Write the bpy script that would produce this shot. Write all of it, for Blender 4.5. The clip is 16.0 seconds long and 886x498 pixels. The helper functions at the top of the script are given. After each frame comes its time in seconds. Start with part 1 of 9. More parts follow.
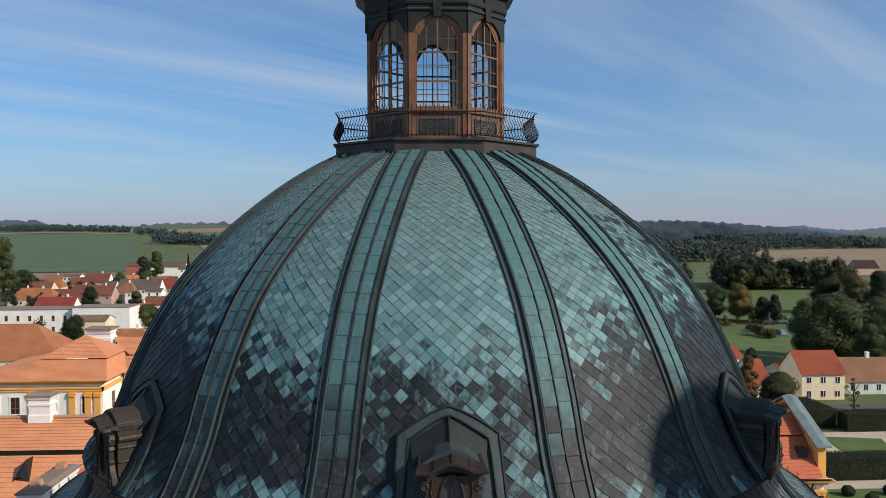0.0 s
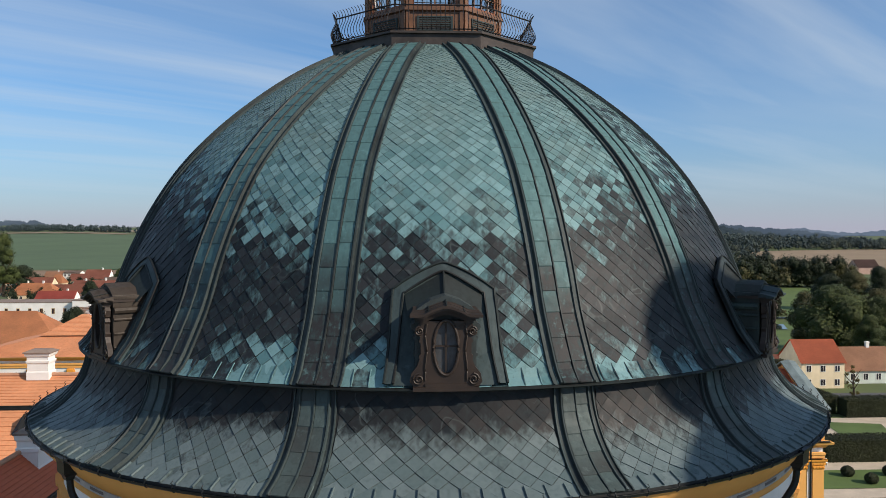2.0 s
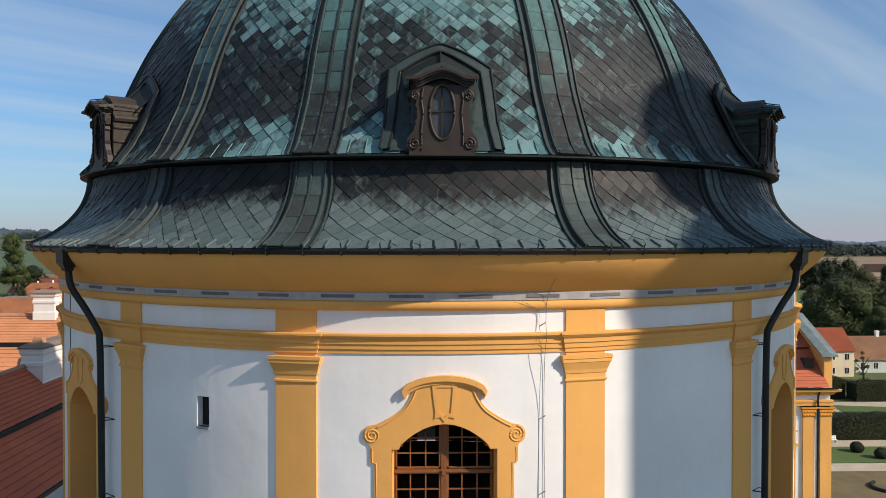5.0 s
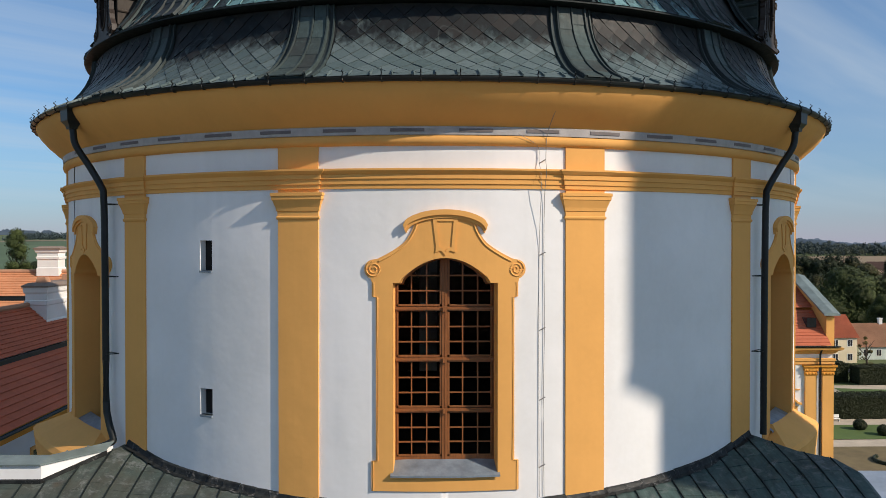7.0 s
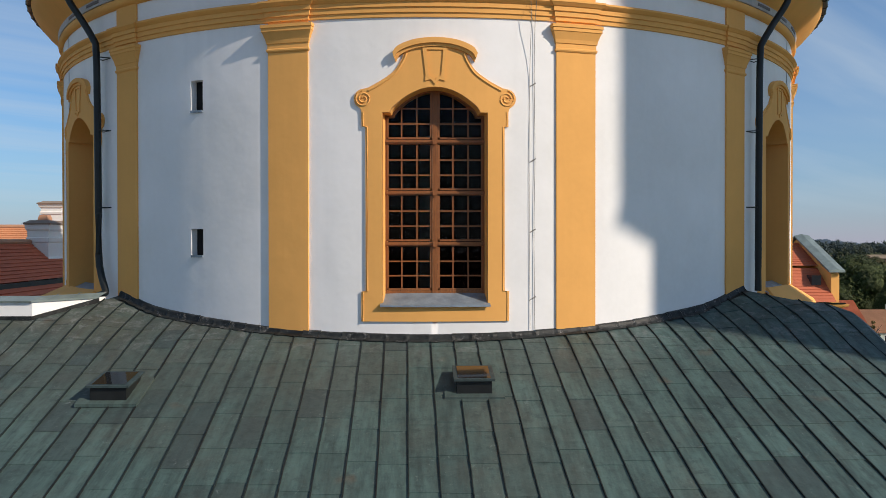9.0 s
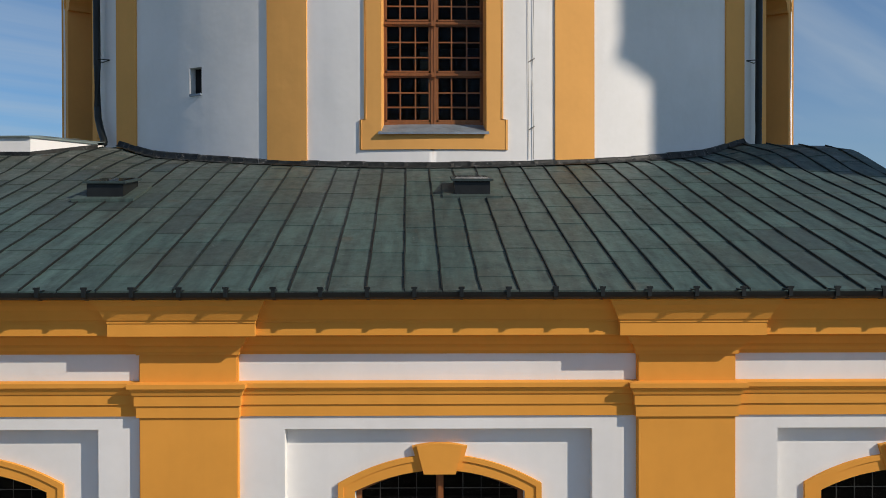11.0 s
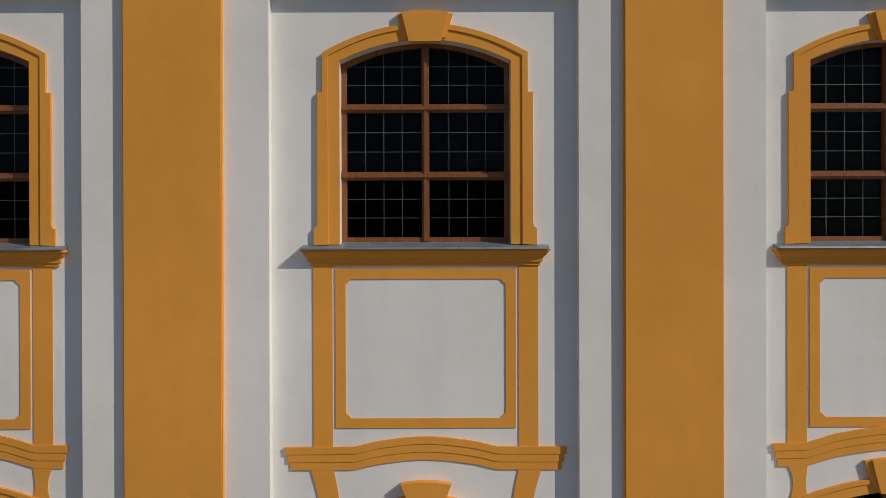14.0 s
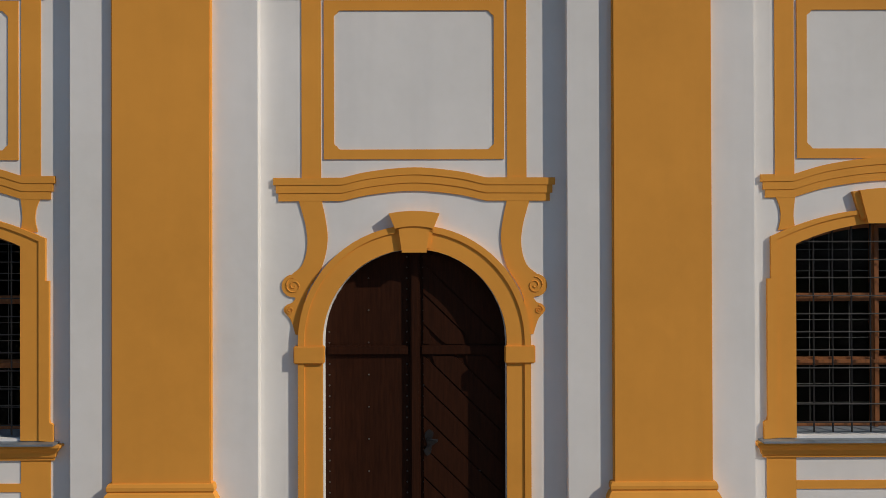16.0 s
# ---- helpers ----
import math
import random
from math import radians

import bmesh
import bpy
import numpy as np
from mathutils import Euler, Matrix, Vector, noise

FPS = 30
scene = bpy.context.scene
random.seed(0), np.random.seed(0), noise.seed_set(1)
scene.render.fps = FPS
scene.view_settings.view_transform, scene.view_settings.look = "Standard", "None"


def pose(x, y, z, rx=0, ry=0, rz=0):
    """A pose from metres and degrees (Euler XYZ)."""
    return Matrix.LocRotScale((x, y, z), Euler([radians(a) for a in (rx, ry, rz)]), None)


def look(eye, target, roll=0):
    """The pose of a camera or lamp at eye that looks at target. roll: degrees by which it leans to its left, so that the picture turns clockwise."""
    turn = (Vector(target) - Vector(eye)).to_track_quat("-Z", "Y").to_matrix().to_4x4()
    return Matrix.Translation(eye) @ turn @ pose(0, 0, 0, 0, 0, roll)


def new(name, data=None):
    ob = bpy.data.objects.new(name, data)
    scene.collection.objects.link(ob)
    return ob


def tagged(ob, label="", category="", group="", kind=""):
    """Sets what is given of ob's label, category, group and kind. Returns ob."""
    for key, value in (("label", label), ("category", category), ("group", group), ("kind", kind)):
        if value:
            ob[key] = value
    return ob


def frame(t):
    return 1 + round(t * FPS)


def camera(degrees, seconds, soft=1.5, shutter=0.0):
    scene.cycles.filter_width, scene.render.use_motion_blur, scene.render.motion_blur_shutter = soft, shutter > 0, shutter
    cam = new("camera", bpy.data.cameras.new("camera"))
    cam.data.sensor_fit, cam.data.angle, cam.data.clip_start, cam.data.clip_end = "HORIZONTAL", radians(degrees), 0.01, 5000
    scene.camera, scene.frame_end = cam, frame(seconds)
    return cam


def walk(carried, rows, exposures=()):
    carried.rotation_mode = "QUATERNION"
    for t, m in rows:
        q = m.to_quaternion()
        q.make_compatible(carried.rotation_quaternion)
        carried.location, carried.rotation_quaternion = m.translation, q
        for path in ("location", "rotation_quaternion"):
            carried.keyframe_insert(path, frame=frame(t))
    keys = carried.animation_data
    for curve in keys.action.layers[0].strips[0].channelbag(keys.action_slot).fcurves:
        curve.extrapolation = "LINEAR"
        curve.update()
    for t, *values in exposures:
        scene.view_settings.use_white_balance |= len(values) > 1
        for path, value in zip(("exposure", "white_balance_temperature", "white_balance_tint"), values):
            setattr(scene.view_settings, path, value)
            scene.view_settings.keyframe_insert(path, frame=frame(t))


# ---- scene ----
cam = camera(57.0, 16.0, soft=0.65)
# seconds, x, y, z, yaw, pitch, roll: a drone sinking in front of the church
PATH = [
    (0.0, -0.926, 0.324, 30.031, -2.746, -1.641, 0.202),
    (0.5, -0.765, 0.308, 29.309, -2.582, -1.941, 0.116),
    (1.0, -0.731, 0.275, 28.592, -2.495, -2.271, 0.088),
    (1.5, -0.812, 0.241, 27.826, -2.685, -1.921, 0.088),
    (2.0, -0.828, 0.222, 27.006, -2.712, -1.482, 0.055),
    (2.5, -0.701, 0.147, 26.214, -2.445, -1.274, 0.009),
    (3.0, -0.591, 0.128, 25.412, -2.214, -1.076, -0.042),
    (3.5, -0.576, 0.119, 24.663, -2.170, -1.069, -0.067),
    (4.0, -0.592, 0.111, 23.892, -2.161, -1.002, -0.038),
    (6.5, -0.603, 0.009, 19.877, -2.019, -0.571, 0.002),
    (7.0, -0.569, -0.073, 19.115, -1.937, -0.650, -0.001),
    (7.5, -0.511, -0.082, 18.308, -1.849, -0.620, 0.017),
    (8.0, -0.389, -0.102, 17.481, -1.625, -0.571, 0.015),
    (8.5, -0.297, -0.079, 16.653, -1.503, -0.543, 0.042),
    (11.0, -0.163, -0.047, 12.555, -1.230, -0.463, 0.120),
    (11.5, -0.123, -0.056, 11.684, -1.110, -0.333, 0.115),
    (12.0, -0.064, -0.048, 10.870, -0.901, -0.665, 0.096),
    (12.5, -0.067, -0.042, 10.056, -0.993, -0.739, 0.153),
    (13.0, -0.035, -0.033, 9.167, -0.956, -0.534, 0.144),
    (13.5, -0.005, -0.004, 8.257, -1.008, -0.221, 0.160),
    (14.0, 0.035, 0.007, 7.387, -1.031, -0.200, 0.160),
    (14.5, 0.082, -0.003, 6.484, -1.023, 0.069, 0.143),
    (15.0, 0.124, -0.015, 5.634, -1.014, 0.186, 0.148),
    (15.5, 0.137, -0.010, 4.837, -1.095, 0.312, 0.166),
    (16.0, 0.134, -0.001, 4.113, -1.224, 0.285, 0.175),
]
EXPOSE = [(0.0, -0.10, 6650, 14), (2.0, 0.03, 6820, 15), (3.0, 0.13, 6900, 15), (4.5, 0.05, 6930, 14), (6.5, -0.09, 6850, 14), (8.5, -0.05, 6800, 14), (11.0, -0.38, 6750, 13), (12.5, -0.52, 6780, 12.5), (13.5, -0.83, 6820, 12), (14.5, -0.95, 6820, 12), (16.0, -0.95, 6820, 12)]
walk(cam, [(t, pose(x, y, z, 90 + p, r, w)) for t, x, y, z, w, p, r in PATH], EXPOSE)

# ---- light: afternoon sun from the front and the right, blue sky with thin cloud ----
SUN_EL, SUN_AZ = radians(32.6), radians(60)      # azimuth from the facade's normal, towards +x
SUN_DIR = Vector((math.sin(SUN_AZ) * math.cos(SUN_EL), -math.cos(SUN_AZ) * math.cos(SUN_EL), math.sin(SUN_EL)))
sun = new("sun", bpy.data.lights.new("sun", "SUN"))
sun.data.energy, sun.data.angle, sun.data.color = 4.85, radians(0.6), (1.0, 0.91, 0.78)
sun.matrix_world = look((0, 0, 80), Vector((0, 0, 80)) - SUN_DIR)


def link(nt, a, b):
    nt.links.new(a, b)


def build_world():
    w = bpy.data.worlds.new("sky")
    scene.world = w
    w.use_nodes = True
    nt = w.node_tree
    nt.nodes.clear()
    out = nt.nodes.new("ShaderNodeOutputWorld")
    bg = nt.nodes.new("ShaderNodeBackground")
    sky = nt.nodes.new("ShaderNodeTexSky")
    sky.sky_type, sky.sun_disc = "NISHITA", False
    sky.sun_elevation, sky.sun_rotation = SUN_EL, math.pi - SUN_AZ
    sky.altitude, sky.air_density, sky.dust_density, sky.ozone_density = 600, 1.0, 0.25, 3.0
    bg.inputs["Strength"].default_value = 0.097
    # haze towards the horizon, a thin veil, and streaks of high cloud drawn out along one wind
    def node(kind, **inputs):
        n = nt.nodes.new(kind)
        for k, v in inputs.items():
            if hasattr(v, "is_linked"):
                link(nt, v, n.inputs[k.replace("_", " ")])
            else:
                n.inputs[k.replace("_", " ")].default_value = v
        return n

    def calc(op, a, b=0.0):
        n = nt.nodes.new("ShaderNodeMath")
        n.operation = op
        for sock, v in zip(n.inputs, (a, b)):
            if hasattr(v, "is_linked"):
                link(nt, v, sock)
            else:
                sock.default_value = v
        return n.outputs[0]

    def blend(fac, a, b, mode="MIX"):
        n = nt.nodes.new("ShaderNodeMix")
        n.data_type, n.blend_type = "RGBA", mode
        for key, v in (("Factor", fac), ("A", a), ("B", b)):
            if hasattr(v, "is_linked"):
                link(nt, v, n.inputs[key])
            else:
                n.inputs[key].default_value = v
        return n.outputs["Result"]

    def grade(fac, p0, p1, top):
        r = node("ShaderNodeValToRGB", Fac=fac)
        r.color_ramp.elements[0].position, r.color_ramp.elements[1].position = p0, p1
        r.color_ramp.elements[0].color, r.color_ramp.elements[1].color = (0, 0, 0, 1), (top, top, top, 1)
        return r.outputs[0]
    tc = nt.nodes.new("ShaderNodeTexCoord")
    sep = node("ShaderNodeSeparateXYZ", Vector=tc.outputs["Generated"])
    up = calc("MAXIMUM", sep.outputs[2], 0.0)
    den = calc("ADD", up, 0.04)
    comb = node("ShaderNodeCombineXYZ", X=calc("DIVIDE", sep.outputs[0], den), Y=calc("DIVIDE", sep.outputs[1], den))
    turn = node("ShaderNodeMapping", Vector=comb.outputs[0], Rotation=(0, 0, radians(-43)))
    fine = node("ShaderNodeMapping", Vector=turn.outputs[0], Scale=(0.13, 0.75, 1.0))
    wide = node("ShaderNodeMapping", Vector=turn.outputs[0], Scale=(0.10, 0.26, 1.0), Location=(3.7, 1.3, 0.0))
    n1 = node("ShaderNodeTexNoise", Vector=fine.outputs[0], Scale=1.0, Detail=7.0, Roughness=0.52, Distortion=0.3)
    n2 = node("ShaderNodeTexNoise", Vector=wide.outputs[0], Scale=1.0, Detail=5.0, Roughness=0.5, Distortion=0.4)
    c = blend(1.0, sky.outputs[0], (0.52, 0.98, 1.27, 1), "MULTIPLY")
    haze = calc("MULTIPLY", calc("POWER", 2.718, calc("MULTIPLY", up, -11.5)), 0.88)
    c = blend(haze, c, (4.2, 4.3, 5.5, 1))
    high = node("ShaderNodeMapRange", Value=up, From_Min=0.02, From_Max=0.13).outputs[0]
    c = blend(calc("MULTIPLY", grade(n2.outputs["Fac"], 0.38, 0.68, 0.42), high), c, (4.7, 6.0, 7.2, 1))
    c = blend(calc("MULTIPLY", grade(n1.outputs["Fac"], 0.44, 0.70, 0.75), high), c, (5.6, 6.8, 7.8, 1))
    link(nt, c, bg.inputs["Color"])
    link(nt, bg.outputs[0], out.inputs[0])


build_world()


# ---- materials ----
class Mat:
    """A node material under construction."""

    def __init__(self, name, rough=0.7, metal=0.0, spec=0.5):
        self.m = bpy.data.materials.new(name)
        self.m.use_nodes = True
        self.nt = self.m.node_tree
        self.bsdf = self.nt.nodes["Principled BSDF"]
        self.set("Roughness", rough)
        self.set("Metallic", metal)
        self.set("Specular IOR Level", spec)

    def set(self, key, value):
        if hasattr(value, "is_linked"):
            self.nt.links.new(value, self.bsdf.inputs[key])
        else:
            self.bsdf.inputs[key].default_value = value

    def node(self, kind, **inputs):
        n = self.nt.nodes.new(kind)
        for k, v in inputs.items():
            self.into(n.inputs[k.replace("_", " ")], v)
        return n

    def into(self, socket, v):
        if hasattr(v, "is_linked"):
            self.nt.links.new(v, socket)
        else:
            socket.default_value = v

    def pos(self):
        return self.node("ShaderNodeNewGeometry").outputs["Position"]

    def noise(self, scale, detail=4.0, rough=0.55, vec=None, dist=0.0, stretch=None):
        v = vec if vec is not None else self.pos()
        if stretch:
            mp = self.node("ShaderNodeMapping", Vector=v, Scale=stretch)
            v = mp.outputs[0]
        n = self.node("ShaderNodeTexNoise", Vector=v, Scale=scale, Detail=detail, Roughness=rough, Distortion=dist)
        return n.outputs["Fac"]

    def ramp(self, fac, *stops):
        r = self.node("ShaderNodeValToRGB", Fac=fac)
        cr = r.color_ramp
        while len(cr.elements) < len(stops):
            cr.elements.new(0.5)
        for e, (p, c) in zip(cr.elements, stops):
            e.position = p
            e.color = (c, c, c, 1) if isinstance(c, (int, float)) else (*c, 1)
        return r.outputs[0]

    def math(self, op, a, b=0.0, clamp=False):
        n = self.nt.nodes.new("ShaderNodeMath")
        n.operation, n.use_clamp = op, clamp
        self.into(n.inputs[0], a)
        self.into(n.inputs[1], b)
        return n.outputs[0]

    def mix(self, fac, a, b, blend="MIX"):
        n = self.nt.nodes.new("ShaderNodeMix")
        n.data_type, n.blend_type = "RGBA", blend
        self.into(n.inputs["Factor"], fac)
        for key, v in (("A", a), ("B", b)):
            self.into(n.inputs[key], (*v, 1) if isinstance(v, tuple) else v)
        return n.outputs["Result"]

    def bump(self, height, strength=0.3, distance=0.02):
        n = self.node("ShaderNodeBump", Height=height, Strength=strength, Distance=distance)
        self.set("Normal", n.outputs[0])

    def random(self):
        """A random number a piece: by object, and by island within joined meshes."""
        a = self.node("ShaderNodeObjectInfo").outputs["Random"]
        b = self.node("ShaderNodeNewGeometry").outputs["Random Per Island"]
        return self.math("FRACT", self.math("ADD", a, b))

    def axis(self, i):
        return self.node("ShaderNodeSeparateXYZ", Vector=self.pos()).outputs[i]


def plaster(name, colour, dirt=0.1):
    k = Mat(name, rough=0.85, spec=0.25)
    big = k.noise(0.35, 5, 0.6)
    streak = k.noise(1.0, 4, 0.6, stretch=(1.6, 1.6, 0.12))
    fine = k.noise(9.0, 3)
    dark = tuple(c * (1 - dirt) * f for c, f in zip(colour, (0.97, 0.97, 0.95)))
    light = tuple(min(c * 1.05, 0.9) for c in colour)
    c = k.mix(k.ramp(big, (0.35, 0.0), (0.7, 1.0)), dark, light)
    c = k.mix(k.math("MULTIPLY", k.ramp(streak, (0.5, 0.0), (0.8, 1.0)), 0.5), c, tuple(x * 0.84 for x in colour))
    c = k.mix(k.math("MULTIPLY", k.ramp(fine, (0.4, 0.0), (0.8, 1.0)), 0.2), c, light)
    k.set("Base Color", c)
    wav = k.noise(1.3, 3, 0.5)
    grit = k.noise(60.0, 2)
    k.bump(k.math("ADD", k.math("MULTIPLY", wav, 1.0), k.math("MULTIPLY", grit, 0.02)), 0.6, 0.03)
    return k.m


def simple(name, colour, rough=0.6, metal=0.0, var=0.2, scale=3.0, bump=0.1, bscale=40.0):
    k = Mat(name, rough=rough, metal=metal)
    a = tuple(c * (1 - var) for c in colour)
    b = tuple(min(c * (1 + var), 0.95) for c in colour)
    big, fine = k.noise(scale, 5, 0.6), k.noise(scale * 9, 3)
    c = k.mix(k.ramp(big, (0.3, 0.0), (0.7, 1.0)), a, b)
    c = k.mix(k.math("MULTIPLY", k.ramp(fine, (0.45, 0.0), (0.75, 1.0)), 0.3), c, a)
    k.set("Base Color", c)
    if bump:
        k.bump(k.noise(bscale, 3), bump, 0.01)
    return k.m


TEAL, PALE, DARK, BROWN = (0.082, 0.185, 0.182), (0.15, 0.27, 0.265), (0.022, 0.03, 0.033), (0.07, 0.052, 0.042)


def copper_tiles(name, steps, tone, spread, side):
    """Lozenges of old copper: green where the patina took, brown-black where it never did, sheet by sheet.
    steps: how far the patina has gone by height; side: how much less of it the weathered east flank and the shaded west
    flank have."""
    k = Mat(name, rough=0.6, metal=0.05, spec=0.22)
    rnd = k.random()
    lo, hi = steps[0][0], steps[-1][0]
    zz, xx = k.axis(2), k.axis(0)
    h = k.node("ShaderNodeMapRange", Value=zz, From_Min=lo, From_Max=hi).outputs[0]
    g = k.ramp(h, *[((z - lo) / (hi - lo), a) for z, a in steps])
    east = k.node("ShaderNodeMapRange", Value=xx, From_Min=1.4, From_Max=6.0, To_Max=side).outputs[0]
    # the west flank's shade is put into the colour as missing patina
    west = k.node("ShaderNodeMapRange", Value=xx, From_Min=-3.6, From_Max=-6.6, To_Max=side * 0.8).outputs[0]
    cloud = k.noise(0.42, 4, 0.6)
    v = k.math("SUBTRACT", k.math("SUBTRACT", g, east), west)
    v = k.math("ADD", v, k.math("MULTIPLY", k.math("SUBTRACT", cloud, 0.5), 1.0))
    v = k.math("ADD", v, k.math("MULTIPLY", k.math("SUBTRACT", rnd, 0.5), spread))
    run = k.noise(3.2, 6, 0.7, stretch=(2.6, 2.6, 0.45))
    v = k.math("ADD", v, k.math("MULTIPLY", k.math("SUBTRACT", run, 0.5), 0.95))
    r2 = k.math("FRACT", k.math("MULTIPLY", rnd, 17.3))
    r3 = k.math("FRACT", k.math("MULTIPLY", rnd, 51.7))
    dull, teal, pale, grey = tone
    green = k.mix(r2, teal, pale)
    worn = k.node("ShaderNodeMapRange", Value=zz, From_Min=hi - 4.2, From_Max=hi - 1.0).outputs[0]
    green = k.mix(k.math("MULTIPLY", worn, 0.62), green, grey)
    moss = k.ramp(k.noise(0.8, 5, 0.62), (0.50, 0.0), (0.68, 1.0))
    green = k.mix(k.math("MULTIPLY", moss, 0.5), green, grey)
    black = k.mix(r3, (0.0065, 0.010, 0.0125), dull)
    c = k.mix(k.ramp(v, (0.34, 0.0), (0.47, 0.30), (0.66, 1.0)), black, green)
    fleck = k.noise(9.0, 5, 0.7)
    c = k.mix(k.math("MULTIPLY", k.ramp(fleck, (0.50, 0.0), (0.70, 1.0)), 0.35), c, tuple(x * 0.5 for x in teal))
    band = k.math("ABSOLUTE", k.math("SUBTRACT", k.noise(1.3, 2, 0.5, dist=0.3), 0.5))
    line = k.math("MULTIPLY", k.ramp(band, (0.0, 1.0), (0.018, 0.0)), k.ramp(k.noise(0.9, 3), (0.46, 0.0), (0.60, 1.0)))
    c = k.mix(k.math("MULTIPLY", line, 0.22), c, (0.20, 0.25, 0.24))
    wisp = k.ramp(k.noise(5.5, 6, 0.78, dist=1.0), (0.62, 0.0), (0.74, 1.0))
    c = k.mix(k.math("MULTIPLY", wisp, 0.45), c, (0.17, 0.21, 0.21))
    k.set("Base Color", c)
    k.set("Roughness", k.ramp(fleck, (0.3, 0.48), (0.8, 0.7)))
    k.bump(k.math("ADD", k.noise(5.0, 4, 0.6), k.math("MULTIPLY", rnd, 0.0)), 0.35, 0.02)
    return k.m


def copper_sheet(name, teal, brown, amount, low=None, high=None, spread=0.35):
    k = Mat(name, rough=0.5, metal=0.04, spec=0.22)
    rnd = k.random()
    cloud = k.noise(0.7, 5, 0.62)
    v = k.math("ADD", cloud, k.math("MULTIPLY", k.math("SUBTRACT", rnd, 0.5), spread))
    if low is not None:
        h = k.node("ShaderNodeMapRange", Value=k.axis(2), From_Min=low, From_Max=high).outputs[0]
        v = k.math("ADD", v, k.math("MULTIPLY", k.math("SUBTRACT", h, 0.5), 0.9))
    c = k.ramp(v, (0.5 - amount, brown), (0.5 + amount * 0.4, teal))
    streak = k.noise(3.0, 5, 0.7, stretch=(3, 3, 0.4))
    c = k.mix(k.math("MULTIPLY", k.ramp(streak, (0.48, 0.0), (0.70, 1.0)), 0.6), c, tuple(x * 0.5 for x in teal))
    spots = k.noise(4.5, 7, 0.75)
    c = k.mix(k.math("MULTIPLY", k.ramp(spots, (0.56, 0.0), (0.74, 1.0)), 0.55), c, tuple(min(1, x * 2.0 + 0.012) for x in teal))
    k.set("Base Color", c)
    k.set("Roughness", k.ramp(streak, (0.3, 0.5), (0.8, 0.72)))
    k.bump(k.noise(3.5, 4, 0.6), 0.3, 0.02)
    return k.m


def copper_roof(name):
    """Standing-seam sheets: grey-green runs down the slope, brown towards the top, rust and scuffs."""
    k = Mat(name, rough=0.55, metal=0.0, spec=0.22)
    rnd = k.random()
    run = k.noise(2.0, 6, 0.7, stretch=(3.2, 0.45, 0.45))
    c = k.mix(k.ramp(run, (0.34, 0.0), (0.66, 1.0)), (0.034, 0.055, 0.053), (0.078, 0.134, 0.124))
    # olive brown sheets, more of them to the west and towards the top
    west = k.node("ShaderNodeMapRange", Value=k.axis(0), From_Min=4.0, From_Max=-7.0).outputs[0]
    top = k.node("ShaderNodeMapRange", Value=k.axis(2), From_Min=12.6, From_Max=14.6).outputs[0]
    brown = k.math("MULTIPLY", k.math("MULTIPLY", west, top), k.ramp(k.noise(0.8, 4, 0.6), (0.32, 0.25), (0.55, 0.85)))
    c = k.mix(brown, c, (0.074, 0.066, 0.048))
    c = k.mix(k.math("MULTIPLY", k.ramp(k.noise(0.55, 5, 0.65), (0.48, 0.0), (0.66, 1.0)), 0.40), c, (0.070, 0.062, 0.050))
    c = k.mix(k.math("MULTIPLY", k.ramp(rnd, (0.90, 0.0), (0.97, 1.0)), 0.35), c, (0.034, 0.030, 0.037))
    pale = k.math("MULTIPLY", k.ramp(k.noise(3.0, 7, 0.8, dist=0.6), (0.52, 0.0), (0.64, 1.0)), k.node("ShaderNodeMapRange", Value=k.axis(2), From_Min=13.60, From_Max=14.25).outputs[0])
    c = k.mix(k.math("MULTIPLY", pale, 0.55), c, (0.27, 0.28, 0.275))
    c = k.mix(k.math("MULTIPLY", rnd, 0.42), c, (0.034, 0.055, 0.053))
    c = k.mix(k.math("MULTIPLY", k.ramp(k.noise(1.2, 3, 0.5), (0.68, 0.0), (0.78, 1.0)), 0.45), c, (0.11, 0.060, 0.032))
    blot = k.noise(5.0, 6, 0.75)
    c = k.mix(k.math("MULTIPLY", k.ramp(blot, (0.52, 0.0), (0.70, 1.0)), 0.55), c, (0.026, 0.036, 0.036))
    scuff = k.noise(6.5, 7, 0.8, dist=0.8)
    c = k.mix(k.math("MULTIPLY", k.ramp(scuff, (0.60, 0.0), (0.72, 1.0)), 0.5), c, (0.24, 0.28, 0.27))
    k.set("Base Color", c)
    k.set("Roughness", k.ramp(blot, (0.3, 0.45), (0.8, 0.7)))
    k.bump(k.noise(2.5, 5, 0.65), 0.45, 0.03)
    return k.m


def wood(name, colour, rough=0.5, spec=0.4):
    k = Mat(name, rough=rough, spec=spec)
    g = k.noise(6.0, 5, 0.6, stretch=(6, 6, 0.5))
    c = k.mix(k.ramp(g, (0.3, 0.0), (0.7, 1.0)), tuple(x * 0.65 for x in colour), tuple(x * 1.2 for x in colour))
    k.set("Base Color", c)
    k.bump(g, 0.2, 0.005)
    return k.m


